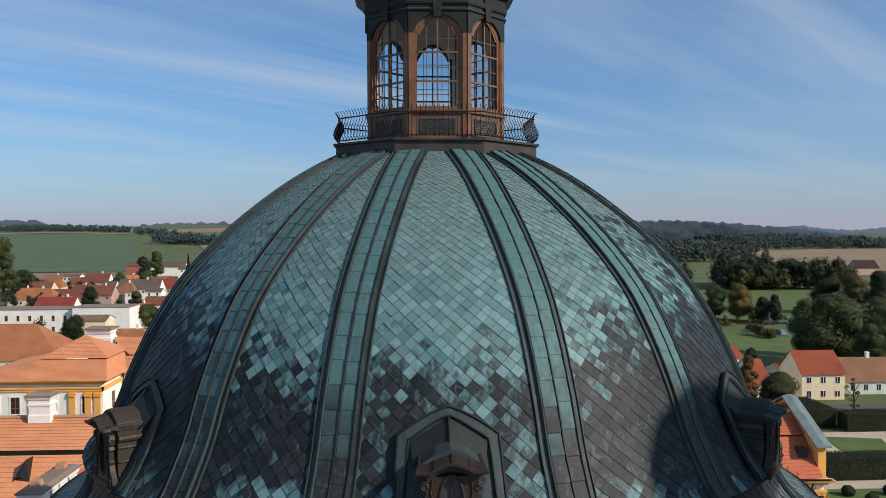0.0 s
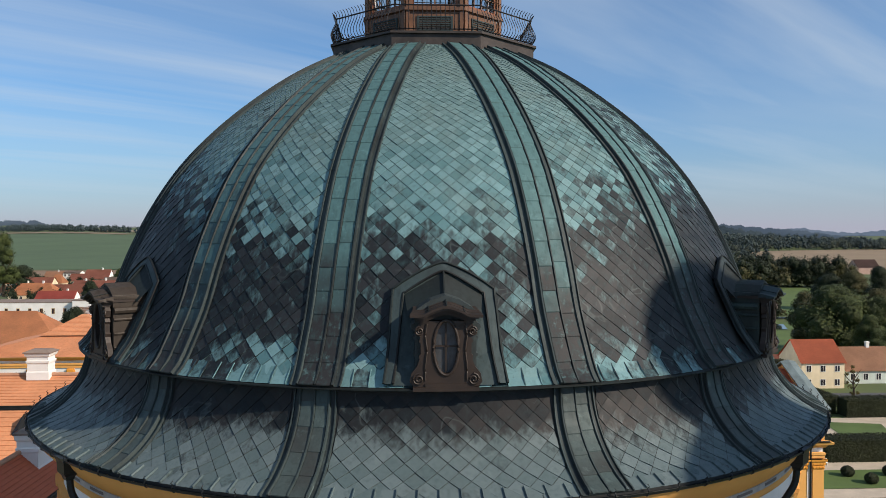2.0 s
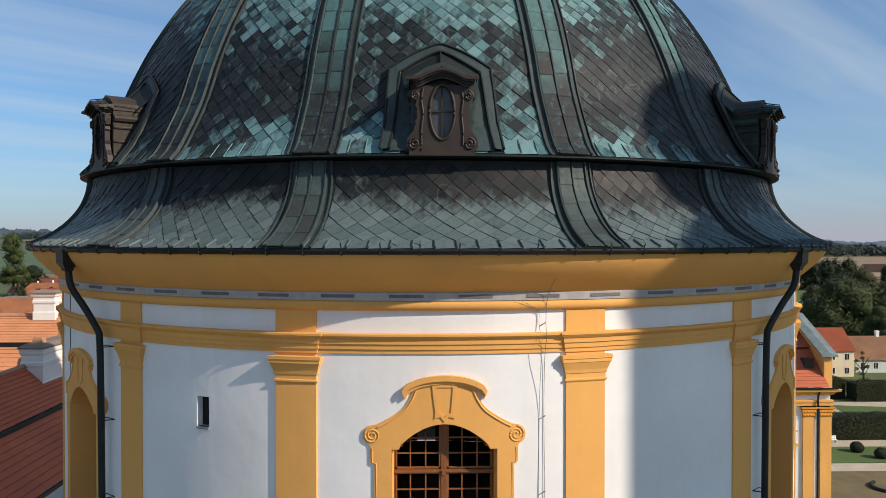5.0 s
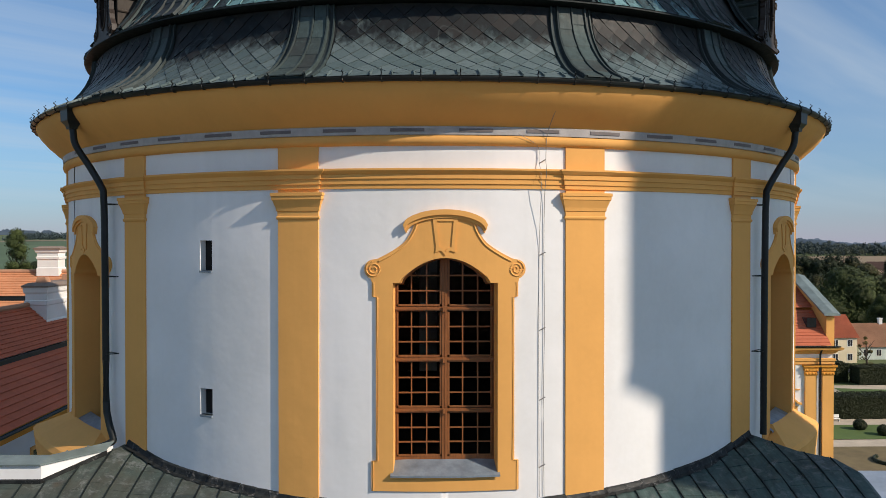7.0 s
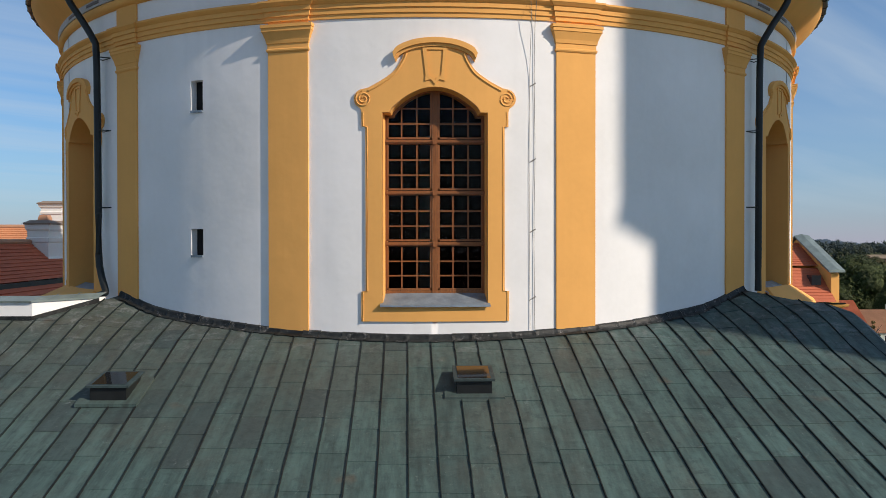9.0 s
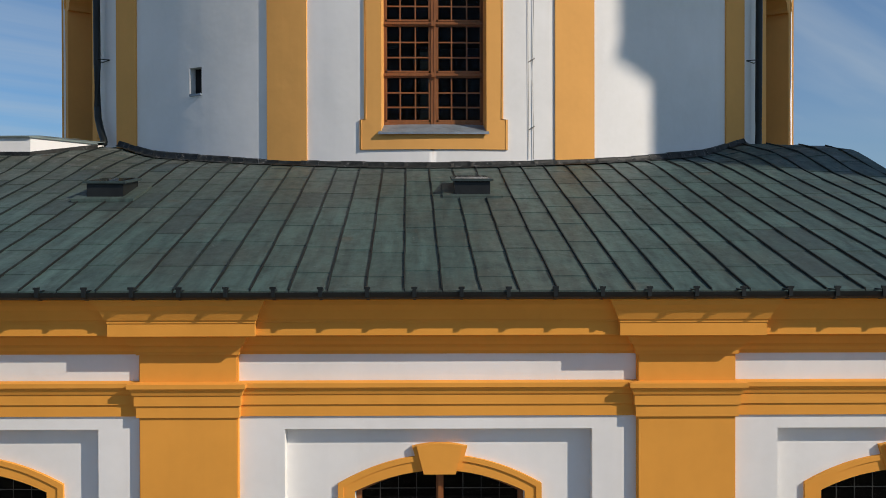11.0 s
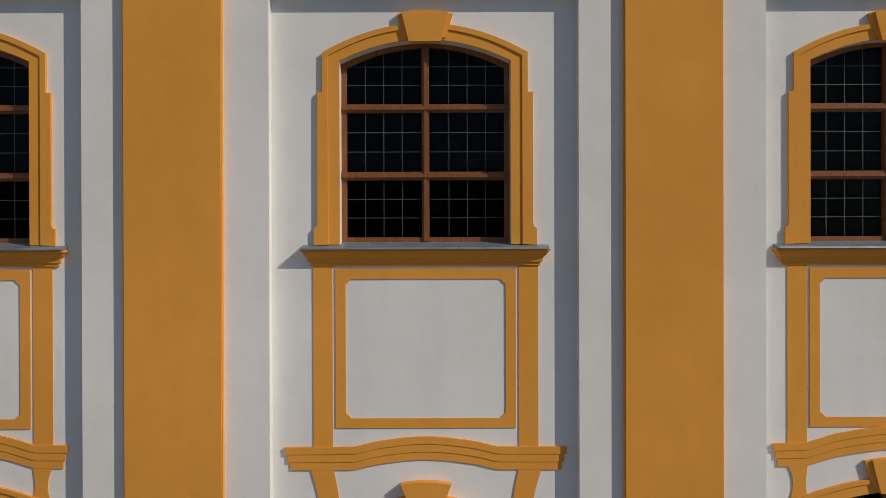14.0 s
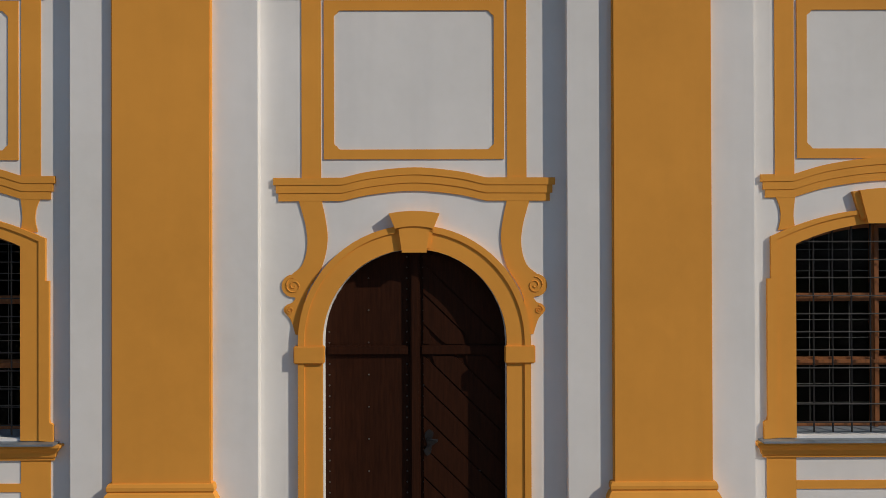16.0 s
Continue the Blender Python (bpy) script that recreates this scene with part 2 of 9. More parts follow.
def glass(name):
    k = Mat(name)
    nt = k.nt
    tr = nt.nodes.new("ShaderNodeBsdfTransparent")
    tr.inputs[0].default_value = (0.86, 0.9, 0.9, 1)
    gl = nt.nodes.new("ShaderNodeBsdfGlossy")
    gl.inputs["Roughness"].default_value = 0.02
    wob = k.noise(2.2, 2, 0.5)
    b = k.node("ShaderNodeBump", Height=wob, Strength=0.08, Distance=0.02)
    nt.links.new(b.outputs[0], gl.inputs["Normal"])
    fr = nt.nodes.new("ShaderNodeFresnel")
    fr.inputs["IOR"].default_value = 1.22
    mx = nt.nodes.new("ShaderNodeMixShader")
    nt.links.new(fr.outputs[0], mx.inputs[0])
    nt.links.new(tr.outputs[0], mx.inputs[1])
    nt.links.new(gl.outputs[0], mx.inputs[2])
    nt.links.new(mx.outputs[0], nt.nodes["Material Output"].inputs[0])
    return k.m


def roof_tile(name, colour):
    k = Mat(name, rough=0.8)
    rnd = k.random()
    big = k.noise(0.3, 5, 0.6)
    fine = k.noise(3.2, 4, 0.7)
    c = k.mix(k.ramp(big, (0.3, 0.0), (0.7, 1.0)), tuple(x * 0.82 for x in colour), tuple(x * 1.12 for x in colour))
    c = k.mix(k.math("MULTIPLY", k.ramp(fine, (0.45, 0.0), (0.7, 1.0)), 0.4), c, tuple(x * 0.62 for x in colour))
    c = k.mix(k.math("MULTIPLY", rnd, 0.25), c, tuple(x * 0.7 for x in colour))
    k.set("Base Color", c)
    k.bump(k.noise(5.0, 3), 0.4, 0.03)
    return k.m


def leaf_mat(name, a, b):
    k = Mat(name, rough=0.65, spec=0.3)
    rnd = k.random()
    big = k.noise(0.25, 3)
    c = k.mix(k.ramp(rnd, (0.0, 0.15), (1.0, 0.85)), a, b)
    c = k.mix(k.math("MULTIPLY", k.ramp(big, (0.4, 0.0), (0.65, 1.0)), 0.5), c, tuple(x * 0.6 for x in a))
    k.set("Base Color", c)
    k.bump(k.noise(2.6, 5, 0.75), 1.0, 0.6)
    return k.m


M_WHITE = plaster("plaster_white", (0.82, 0.815, 0.81), 0.06)
M_YELLOW = plaster("plaster_ochre", (0.82, 0.360, 0.060), 0.09)
M_YELLOW_L = plaster("plaster_ochre_pale", (0.80, 0.405, 0.118), 0.07)
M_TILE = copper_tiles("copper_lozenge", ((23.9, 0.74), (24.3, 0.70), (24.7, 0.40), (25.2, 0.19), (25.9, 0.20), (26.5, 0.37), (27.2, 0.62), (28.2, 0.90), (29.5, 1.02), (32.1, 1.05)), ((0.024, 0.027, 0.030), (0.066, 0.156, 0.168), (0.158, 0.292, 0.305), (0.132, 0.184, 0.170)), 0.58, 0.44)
# skirt's top steps: bare copper, with shade under the dome put into the colour
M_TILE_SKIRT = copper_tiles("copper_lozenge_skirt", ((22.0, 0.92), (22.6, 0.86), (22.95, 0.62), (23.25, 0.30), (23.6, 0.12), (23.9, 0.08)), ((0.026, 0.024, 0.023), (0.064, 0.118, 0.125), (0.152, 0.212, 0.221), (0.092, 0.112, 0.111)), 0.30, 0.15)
M_RIB = copper_sheet("copper_rib", (0.072, 0.155, 0.158), (0.026, 0.027, 0.028), 0.3, 24.6, 28.6)
M_RIB_S = copper_sheet("copper_rib_skirt", (0.060, 0.088, 0.086), (0.035, 0.034, 0.032), 0.3)
M_MESHGLASS = simple("wired_glass", (0.06, 0.065, 0.07), 0.3, 0.0, 0.3, 8.0, 0.4, 90.0)
M_STUD = simple("stud_metal", (0.10, 0.09, 0.08), 0.4, 0.6, 0.2)
M_RIB_EDGE = copper_sheet("copper_rib_edge", (0.044, 0.063, 0.063), (0.017, 0.018, 0.019), 0.34)
M_SEAM = copper_sheet("copper_seam", (0.016, 0.024, 0.024), (0.011, 0.010, 0.010), 0.3)
M_UNDER = simple("copper_dark", (0.010, 0.012, 0.012), 0.7, 0.0, 0.4)
M_ROOF = copper_roof("copper_roof_sheet")
def flashing_sheet(name):
    k = Mat(name, rough=0.55, spec=0.3)
    c = k.mix(k.ramp(k.noise(5.0, 5, 0.7), (0.4, 0.0), (0.7, 1.0)), (0.008, 0.009, 0.009), (0.030, 0.034, 0.033))
    c = k.mix(k.math("MULTIPLY", k.ramp(k.noise(4.0, 7, 0.8, dist=0.8), (0.57, 0.0), (0.66, 1.0)), 0.6), c, (0.30, 0.29, 0.28))
    k.set("Base Color", c)
    k.bump(k.noise(7.0, 4), 0.7, 0.02)
    return k.m


M_FLASH = flashing_sheet("flashing_sheet")
M_LIDGLASS = simple("lid_glass", (0.012, 0.013, 0.014), 0.06, 0.0, 0.1, 2.0, 0.02, 6.0)
M_VOID = simple("dark_void", (0.008, 0.007, 0.007), 0.9, 0.0, 0.1)
M_HATCH = simple("hatch_iron", (0.014, 0.016, 0.016), 0.45, 0.3, 0.3)
M_GUTTER = simple("gutter_metal", (0.012, 0.016, 0.017), 0.45, 0.3, 0.4, 2.0)
M_COPPER = simple("copper_brown", (0.175, 0.085, 0.045), 0.5, 0.2, 0.4, 2.0)
M_COPPER_D = copper_sheet("copper_green_dark", (0.040, 0.062, 0.064), (0.018, 0.018, 0.018), 0.34)
M_LUC = simple("lucarne_copper", (0.024, 0.0145, 0.0095), 0.6, 0.0, 0.4, 2.5)
M_LUC_SIDE = copper_sheet("lucarne_side", (0.045, 0.058, 0.058), (0.028, 0.027, 0.025), 0.3)
M_LANT_DARK = copper_sheet("lantern_dark_copper", (0.022, 0.029, 0.027), (0.016, 0.013, 0.011), 0.3)
M_PLATFORM = simple("platform_sheet", (0.05, 0.040, 0.034), 0.55, 0.3, 0.45, 2.5)
M_BAR = simple("glazing_bar_paint", (0.15, 0.08, 0.05), 0.5, 0.0, 0.2)
M_LINING = simple("pale_lining", (0.84, 0.81, 0.82), 0.85, 0.0, 0.12, 0.8)
M_HOUSE_BROWN = copper_sheet("housing_brown", (0.046, 0.037, 0.029), (0.033, 0.022, 0.016), 0.3)
M_HOUSE_GREEN = copper_sheet("housing_green", (0.035, 0.055, 0.05), (0.022, 0.024, 0.022), 0.3)
M_FRAME = wood("lantern_frame_wood", (0.20, 0.07, 0.03))
M_WOOD = wood("window_wood", (0.27, 0.098, 0.030))
M_DOOR = wood("door_wood", (0.032, 0.0095, 0.0035), 0.6, 0.12)
M_GLASS = glass("window_glass")
M_LEAD = simple("lead_came", (0.12, 0.12, 0.115), 0.5, 0.3, 0.15)
M_SILL = simple("zinc_sill", (0.27, 0.32, 0.37), 0.5, 0.5, 0.25, 4.0)
M_IRON = simple("wrought_iron", (0.025, 0.025, 0.027), 0.5, 0.6, 0.3)
M_NET = simple("vent_net", (0.42, 0.40, 0.39), 0.7, 0.1, 0.15, 6.0)
M_SLOT = simple("vent_slot", (0.16, 0.14, 0.14), 0.8, 0.0, 0.2)
# interior dimness is put into this near-black colour
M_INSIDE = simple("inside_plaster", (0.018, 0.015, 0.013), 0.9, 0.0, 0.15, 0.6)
M_CABLE = simple("cable", (0.25, 0.24, 0.23), 0.6, 0.2, 0.1)
M_RT_DEEP = roof_tile("roof_tile_deep", (0.50, 0.115, 0.045))
M_COPING = simple("coping_sheet", (0.20, 0.25, 0.24), 0.5, 0.3, 0.25, 1.5)
M_ANNEX = simple("annex_sheet", (0.34, 0.39, 0.44), 0.4, 0.4, 0.2, 1.0)


# ---- building helpers ----
CY = 26.05                     # the dome's axis stands at x = 0, y = CY


def finish(bm, smooth=False, angle=35.0):
    bmesh.ops.recalc_face_normals(bm, faces=bm.faces)
    if smooth:
        for f in bm.faces:
            f.smooth = True
        lim = radians(angle)
        for e in bm.edges:
            if len(e.link_faces) == 2 and e.calc_face_angle(0.0) > lim:
                e.smooth = False
    me = bpy.data.meshes.new("mesh")
    bm.to_mesh(me)
    bm.free()
    return me


def part(name, bm, material, parent=None, label="", smooth=False):
    me = finish(bm, smooth)
    me.materials.append(material)
    ob = new(name, me)
    if parent is not None:
        ob.parent = parent
    return tagged(ob, label)


def share(name, me, parent, m):
    ob = new(name, me)
    ob.parent = parent
    ob.matrix_basis = m
    return ob


def thing(name, label, category, group="", kind="", at=(0, 0, 0)):
    ob = new(name)
    ob.location = at
    ob.empty_display_size = 0.2
    return tagged(ob, label, category, group, kind)


def quad(bm, *pts):
    return bm.faces.new([bm.verts.new(p) for p in pts])


def box(bm, x0, x1, y0, y1, z0, z1):
    v = [bm.verts.new(p) for p in ((x0, y0, z0), (x1, y0, z0), (x1, y1, z0), (x0, y1, z0), (x0, y0, z1), (x1, y0, z1), (x1, y1, z1), (x0, y1, z1))]
    for f in ((0, 3, 2, 1), (4, 5, 6, 7), (0, 1, 5, 4), (1, 2, 6, 5), (2, 3, 7, 6), (3, 0, 4, 7)):
        bm.faces.new([v[i] for i in f])


def flat(y0):
    """Places on a facade: s along it, z up, d out of it."""
    return lambda s, z, d: Vector((s, y0 - d, z))


def round_(radius, turn=0.0):
    """Places on the drum: s along its face of that radius, from the angle turn, z up, d outwards."""
    return lambda s, z, d: Vector(((radius + d) * math.sin(s / radius + turn), CY - (radius + d) * math.cos(s / radius + turn), z))


def arc(x0, z0, x1, z1, rise, n):
    """Points from one end to the other over an arch that rises so far over the line between."""
    pts = []
    for i in range(n + 1):
        t = i / n
        pts.append((x0 + (x1 - x0) * t, z0 + (z1 - z0) * t + rise * (1 - (2 * t - 1) ** 2)))
    return pts


def half_round(cx, cz, r, n, a0=180, a1=0):
    return [(cx + r * math.cos(radians(a0 + (a1 - a0) * i / n)), cz + r * math.sin(radians(a0 + (a1 - a0) * i / n))) for i in range(n + 1)]


def mirror(pts):
    """A right half, from the bottom up to the middle, completed with its left half: a closed outline."""
    left = [(-x, z) for x, z in reversed(pts) if abs(x) > 1e-6]
    return pts + left


def wall(bm, at, s0, s1, z0, z1, openings=(), ds=None, depth=0.3):
    """A wall's face with openings (sl, sr, zb, top points) cut in columns, and the reveals of the openings."""
    cuts = {round(s0, 5), round(s1, 5)}
    if ds:
        n = max(1, round((s1 - s0) / ds))
        cuts |= {round(s0 + (s1 - s0) * i / n, 5) for i in range(n + 1)}
    for sl, sr, zb, top in openings:
        cuts |= {round(sl, 5), round(sr, 5)} | {round(p[0], 5) for p in top}
    cuts = sorted(c for c in cuts if s0 - 1e-6 <= c <= s1 + 1e-6)
    for a, b in zip(cuts, cuts[1:]):
        if b - a < 1e-4:
            continue
        mid, spans = (a + b) / 2, [(z0, z0, z1, z1)]
        for sl, sr, zb, top in openings:
            if sl < mid < sr:
                xs, zs = [p[0] for p in top], [p[1] for p in top]
                ta, tb = float(np.interp(a, xs, zs)), float(np.interp(b, xs, zs))
                last = spans.pop()
                if zb > last[0] + 1e-6:
                    spans.append((last[0], last[1], zb, zb))
                spans.append((ta, tb, z1, z1))
        for la, lb, ha, hb in spans:
            quad(bm, at(a, la, 0), at(b, lb, 0), at(b, hb, 0), at(a, ha, 0))
    for sl, sr, zb, top in openings:
        line = [(sl, zb)] + ([] if abs(top[0][1] - zb) < 1e-6 else list(top)) + [(sr, zb)]
        line.append(line[0])
        for (a, za), (b, zb2) in zip(line, line[1:]):
            n = max(1, int(abs(b - a) / ds)) if ds else 1
            for i in range(n):
                p, q = i / n, (i + 1) / n
                pa, pb = (a + (b - a) * p, za + (zb2 - za) * p), (a + (b - a) * q, za + (zb2 - za) * q)
                quad(bm, at(*pa, 0), at(*pb, 0), at(*pb, -depth), at(*pa, -depth))


def plate(bm, at, outline, base, front, hole=None, ds=None):
    """A flat ornament cut to an outline (with a hole), standing out from base to front."""
    from mathutils.geometry import tessellate_polygon
    loops = [[Vector((x, z, 0)) for x, z in outline]] + ([[Vector((x, z, 0)) for x, z in hole]] if hole else [])
    flatpts = [p for l in loops for p in l]
    tmp = bmesh.new()
    vs = [tmp.verts.new(p) for p in flatpts]
    for tri in tessellate_polygon(loops):
        if len(set(tri)) == 3:
            try:
                tmp.faces.new([vs[i] for i in tri])
            except ValueError:
                pass
    if ds:
        lo, hi = min(p.x for p in flatpts), max(p.x for p in flatpts)
        n = int((hi - lo) / ds) + 1
        for i in range(1, n):
            bmesh.ops.bisect_plane(tmp, geom=tmp.verts[:] + tmp.edges[:] + tmp.faces[:], plane_co=(lo + (hi - lo) * i / n, 0, 0), plane_no=(1, 0, 0), dist=1e-5)
    tmp.verts.index_update()
    top = [bm.verts.new(at(v.co.x, v.co.y, front)) for v in tmp.verts]
    for f in tmp.faces:
        bm.faces.new([top[v.index] for v in f.verts])
    low = {}
    for e in tmp.edges:
        if len(e.link_faces) == 1:
            a, b = e.verts
            for v in (a, b):
                if v.index not in low:
                    low[v.index] = bm.verts.new(at(v.co.x, v.co.y, base))
            bm.faces.new((top[a.index], top[b.index], low[b.index], low[a.index]))
    tmp.free()


def moulding(bm, at, profile, s0, s1, ends=(True, True), ds=None, back=-0.05):
    """A profile of (d, z) run along the wall from s0 to s1, returned round its ends."""
    n = max(1, round((s1 - s0) / ds)) if ds else 1
    for (d0, z0), (d1, z1) in zip(profile, profile[1:]):
        for i in range(n):
            t0, t1 = i / n, (i + 1) / n

            def s(t, d):
                a = s0 - (d if ends[0] else 0)
                b = s1 + (d if ends[1] else 0)
                return a + (b - a) * t
            quad(bm, at(s(t0, d0), z0, d0), at(s(t1, d0), z0, d0), at(s(t1, d1), z1, d1), at(s(t0, d1), z1, d1))
        for k, t in ((0, 0.0), (1, 1.0)):
            if ends[k]:
                quad(bm, at(s(t, d0), z0, back), at(s(t, d0), z0, d0), at(s(t, d1), z1, d1), at(s(t, d1), z1, back))
    if not ends[0] or not ends[1]:
        pass
    bmesh.ops.remove_doubles(bm, verts=bm.verts, dist=1e-5)


def tube(bm, pts, r, sides=6, closed=False):
    """A round bar along points."""
    pts = [Vector(p) for p in pts]
    rings = []
    n = len(pts)
    for i, p in enumerate(pts):
        a = pts[(i - 1) % n] if closed or i else p
        b = pts[(i + 1) % n] if closed or i < n - 1 else p
        d = (b - a).normalized()
        u = d.cross(Vector((0, 0, 1)))
        if u.length < 1e-3:
            u = d.cross(Vector((0, 1, 0)))
        u.normalize()
        w = d.cross(u)
        rr = r[i] if isinstance(r, (list, tuple)) else r
        rings.append([bm.verts.new(p + (u * math.cos(k * 2 * math.pi / sides) + w * math.sin(k * 2 * math.pi / sides)) * rr) for k in range(sides)])
    pairs = list(zip(rings, rings[1:])) + ([(rings[-1], rings[0])] if closed else [])
    for a, b in pairs:
        for k in range(sides):
            bm.faces.new((a[k], a[(k + 1) % sides], b[(k + 1) % sides], b[k]))
    if not closed:
        bm.faces.new(rings[0][::-1])
        bm.faces.new(rings[-1])


def revolve(bm, profile, a0=-180.0, a1=180.0, n=96, cx=0.0, cy=CY):
    """A profile of (r, z) turned about an upright axis; angles in degrees from the front, to the right."""
    full = a1 - a0 > 359.9
    m = n if full else n + 1
    rings = []
    for i in range(m):
        a = radians(a0 + (a1 - a0) * i / n)
        rings.append([bm.verts.new((cx + r * math.sin(a), cy - r * math.cos(a), z)) for r, z in profile])
    for i in range(n):
        p, q = rings[i], rings[(i + 1) % m]
        for j in range(len(profile) - 1):
            bm.faces.new((p[j], q[j], q[j + 1], p[j + 1]))


def smooth_curve(pts, n):
    """A Catmull-Rom curve through points, n steps a span."""
    P = [Vector((*p, 0)) if len(p) == 2 else Vector(p) for p in pts]
    P = [P[0] * 2 - P[1]] + P + [P[-1] * 2 - P[-2]]
    out = []
    for i in range(1, len(P) - 2):
        for k in range(n):
            t = k / n
            a, b, c, d = P[i - 1], P[i], P[i + 1], P[i + 2]
            v = 0.5 * ((2 * b) + (c - a) * t + (2 * a - 5 * b + 4 * c - d) * t * t + (3 * b - a - 3 * c + d) * t ** 3)
            out.append(v)
    out.append(P[-2])
    return [tuple(v[: len(pts[0])]) for v in out]


def spiral(cx, cz, r, turns, n, flip=1, a0=90.0):
    pts = []
    for i in range(n + 1):
        t = i / n
        a = radians(a0) - flip * turns * 2 * math.pi * t
        rr = r * (1 - 0.85 * t)
        pts.append((cx + rr * math.cos(a), cz + rr * math.sin(a)))
    return pts


# ---- the front of the church: three bays ----
Y_WALL, Y_NICHE, Y_PIL = 9.55, 9.70, 9.465
BAYS = (-5.70, 0.0, 5.58)
LOW_BAYS = (-5.76, 0.0, 5.63)      # the ground floor and the painted aprons stand a little wider
PILS = (-8.58, -2.93, 2.89, 8.50)
HALF_PIL = 0.575
HALF_FRONT = 8.62
NICHES = ((-7.38, -4.015), (-1.825, 1.80), (3.99, 7.25))
EAVE_Y, EAVE_Z, SLOPE, SLOPE_UP, Y_BEND = 9.12, 12.0, 0.314, 0.222, 15.43

f_wall, f_niche, f_pil = flat(Y_WALL), flat(Y_NICHE), flat(Y_PIL)


def shifted(at, ds):
    return lambda s, z, d: at(s + ds, z, d)


front = thing("wall_front", "white and ochre plastered church front with pilasters", "wall", kind="structure")

bm = bmesh.new()
wall(bm, f_wall, -HALF_FRONT, HALF_FRONT, -0.5, 12.0, [(a, b, 0.35, [(a, 10.36), (b, 10.36)]) for a, b in NICHES], depth=Y_NICHE - Y_WALL)
part("wall_face", bm, M_WHITE, front)

WIN_TOP = arc(-1.015, 9.585, 1.015, 9.585, 0.25, 16)
DOOR_TOP = half_round(0, 3.07, 1.09, 24)
LOW_TOP = arc(-1.10, 4.21, 1.10, 4.21, 0.25, 16)
for c, c_low, (n0, n1) in zip(BAYS, LOW_BAYS, NICHES):
    bm = bmesh.new()
    x, low_top = (1.09, DOOR_TOP) if c == 0 else (1.10, LOW_TOP)
    low = (c_low - x, c_low + x, 0.15 if c == 0 else 1.93, [(c_low + p, q) for p, q in low_top])
    wall(bm, f_niche, n0, n1, -0.5, 6.0, [low], depth=0.45)
    wall(bm, f_niche, n0, n1, 6.0, 10.36, [(c - 1.015, c + 1.015, 7.40, [(c + p, q) for p, q in WIN_TOP])], depth=0.45)
    bmesh.ops.remove_doubles(bm, verts=bm.verts, dist=1e-5)
    part("niche_panel", bm, M_WHITE, front)

CORNICE = [(0.0, 11.25), (0.025, 11.25), (0.03, 11.29), (0.05, 11.33), (0.055, 11.365), (0.085, 11.37), (0.11, 11.41), (0.135, 11.46), (0.14, 11.488), (0.25, 11.49),
           (0.26, 11.495), (0.26, 11.64), (0.27, 11.645), (0.27, 11.668), (0.285, 11.68), (0.305, 11.73), (0.33, 11.79), (0.37, 11.85), (0.385, 11.90), (0.40, 11.905), (0.40, 11.96), (-0.2, 11.97)]
ARCHITRAVE = [(0.0, 10.515), (0.025, 10.52), (0.025, 10.655), (0.045, 10.66), (0.045, 10.775), (0.06, 10.785), (0.075, 10.83), (0.10, 10.865), (0.11, 10.868), (0.11, 10.92), (0.0, 10.935)]
PIL_BASE = [(0.0, 1.46), (0.03, 1.455), (0.045, 1.42), (0.045, 1.38), (0.03, 1.36), (0.05, 1.34), (0.08, 1.28), (0.085, 1.20), (0.085, 0.2)]
edges = [-HALF_FRONT] + [e for p in PILS for e in (p - HALF_PIL, p + HALF_PIL)] + [HALF_FRONT]
for a, b in zip(edges[0::2], edges[1::2]):
    if b - a < 0.3:
        continue
    for nm, prof, lab in (("cornice", CORNICE, "ochre moulded cornice"), ("architrave", ARCHITRAVE, "ochre moulded architrave")):
        bm = bmesh.new()
        moulding(bm, f_wall, prof, a, b, (False, False))
        part(nm, bm, M_YELLOW, front, lab)
for p in PILS:
    bm = bmesh.new()
    dp = Y_WALL - Y_PIL
    lo, hi = max(p - HALF_PIL, -HALF_FRONT - 0.3), min(p + HALF_PIL, HALF_FRONT + 0.3)
    for z0, z1 in ((1.45, 10.52), (10.93, 11.26)):
        box(bm, lo, hi, Y_PIL, Y_WALL + 0.05, z0, z1)
    bmesh.ops.bevel(bm, geom=[e for e in bm.edges if abs(e.verts[0].co.z - e.verts[1].co.z) > 0.2], offset=0.012, segments=2, affect="EDGES")
    pil = part("pilaster", bm, M_YELLOW, front, "ochre plastered pilaster")
    for nm, prof in (("cornice_block", CORNICE), ("architrave_block", ARCHITRAVE), ("pilaster_base", PIL_BASE)):
        bm = bmesh.new()
        moulding(bm, f_pil, prof, lo, hi, back=-dp - 0.4 if nm == "cornice_block" else -dp - 0.1)
        part(nm, bm, M_YELLOW, pil)

# ornaments of each bay
RIGHT_OUT = [(1.32, 7.40), (1.32, 7.60), (1.285, 7.62), (1.275, 7.66), (1.275, 9.21), (1.215, 9.21), (1.215, 9.68)]
ARCH_OUT = arc(1.215, 9.68, -1.215, 9.68, 0.345, 20)
OUT = RIGHT_OUT + ARCH_OUT[1:-1] + [(-x, z) for x, z in reversed(RIGHT_OUT)]
STEP = [(1.15, 7.41), (1.15, 9.64)] + arc(1.15, 9.64, -1.15, 9.64, 0.325, 20)[1:-1] + [(-1.15, 9.64), (-1.15, 7.41)]
HOLE = [(1.015, 7.41), (1.015, 9.585)] + arc(1.015, 9.585, -1.015, 9.585, 0.25, 20)[1:-1] + [(-1.015, 9.585), (-1.015, 7.41)]


def open_frame(outer, inner):
    """An outline open at the foot: down the outside, back up the inside."""
    return outer + list(reversed(inner))


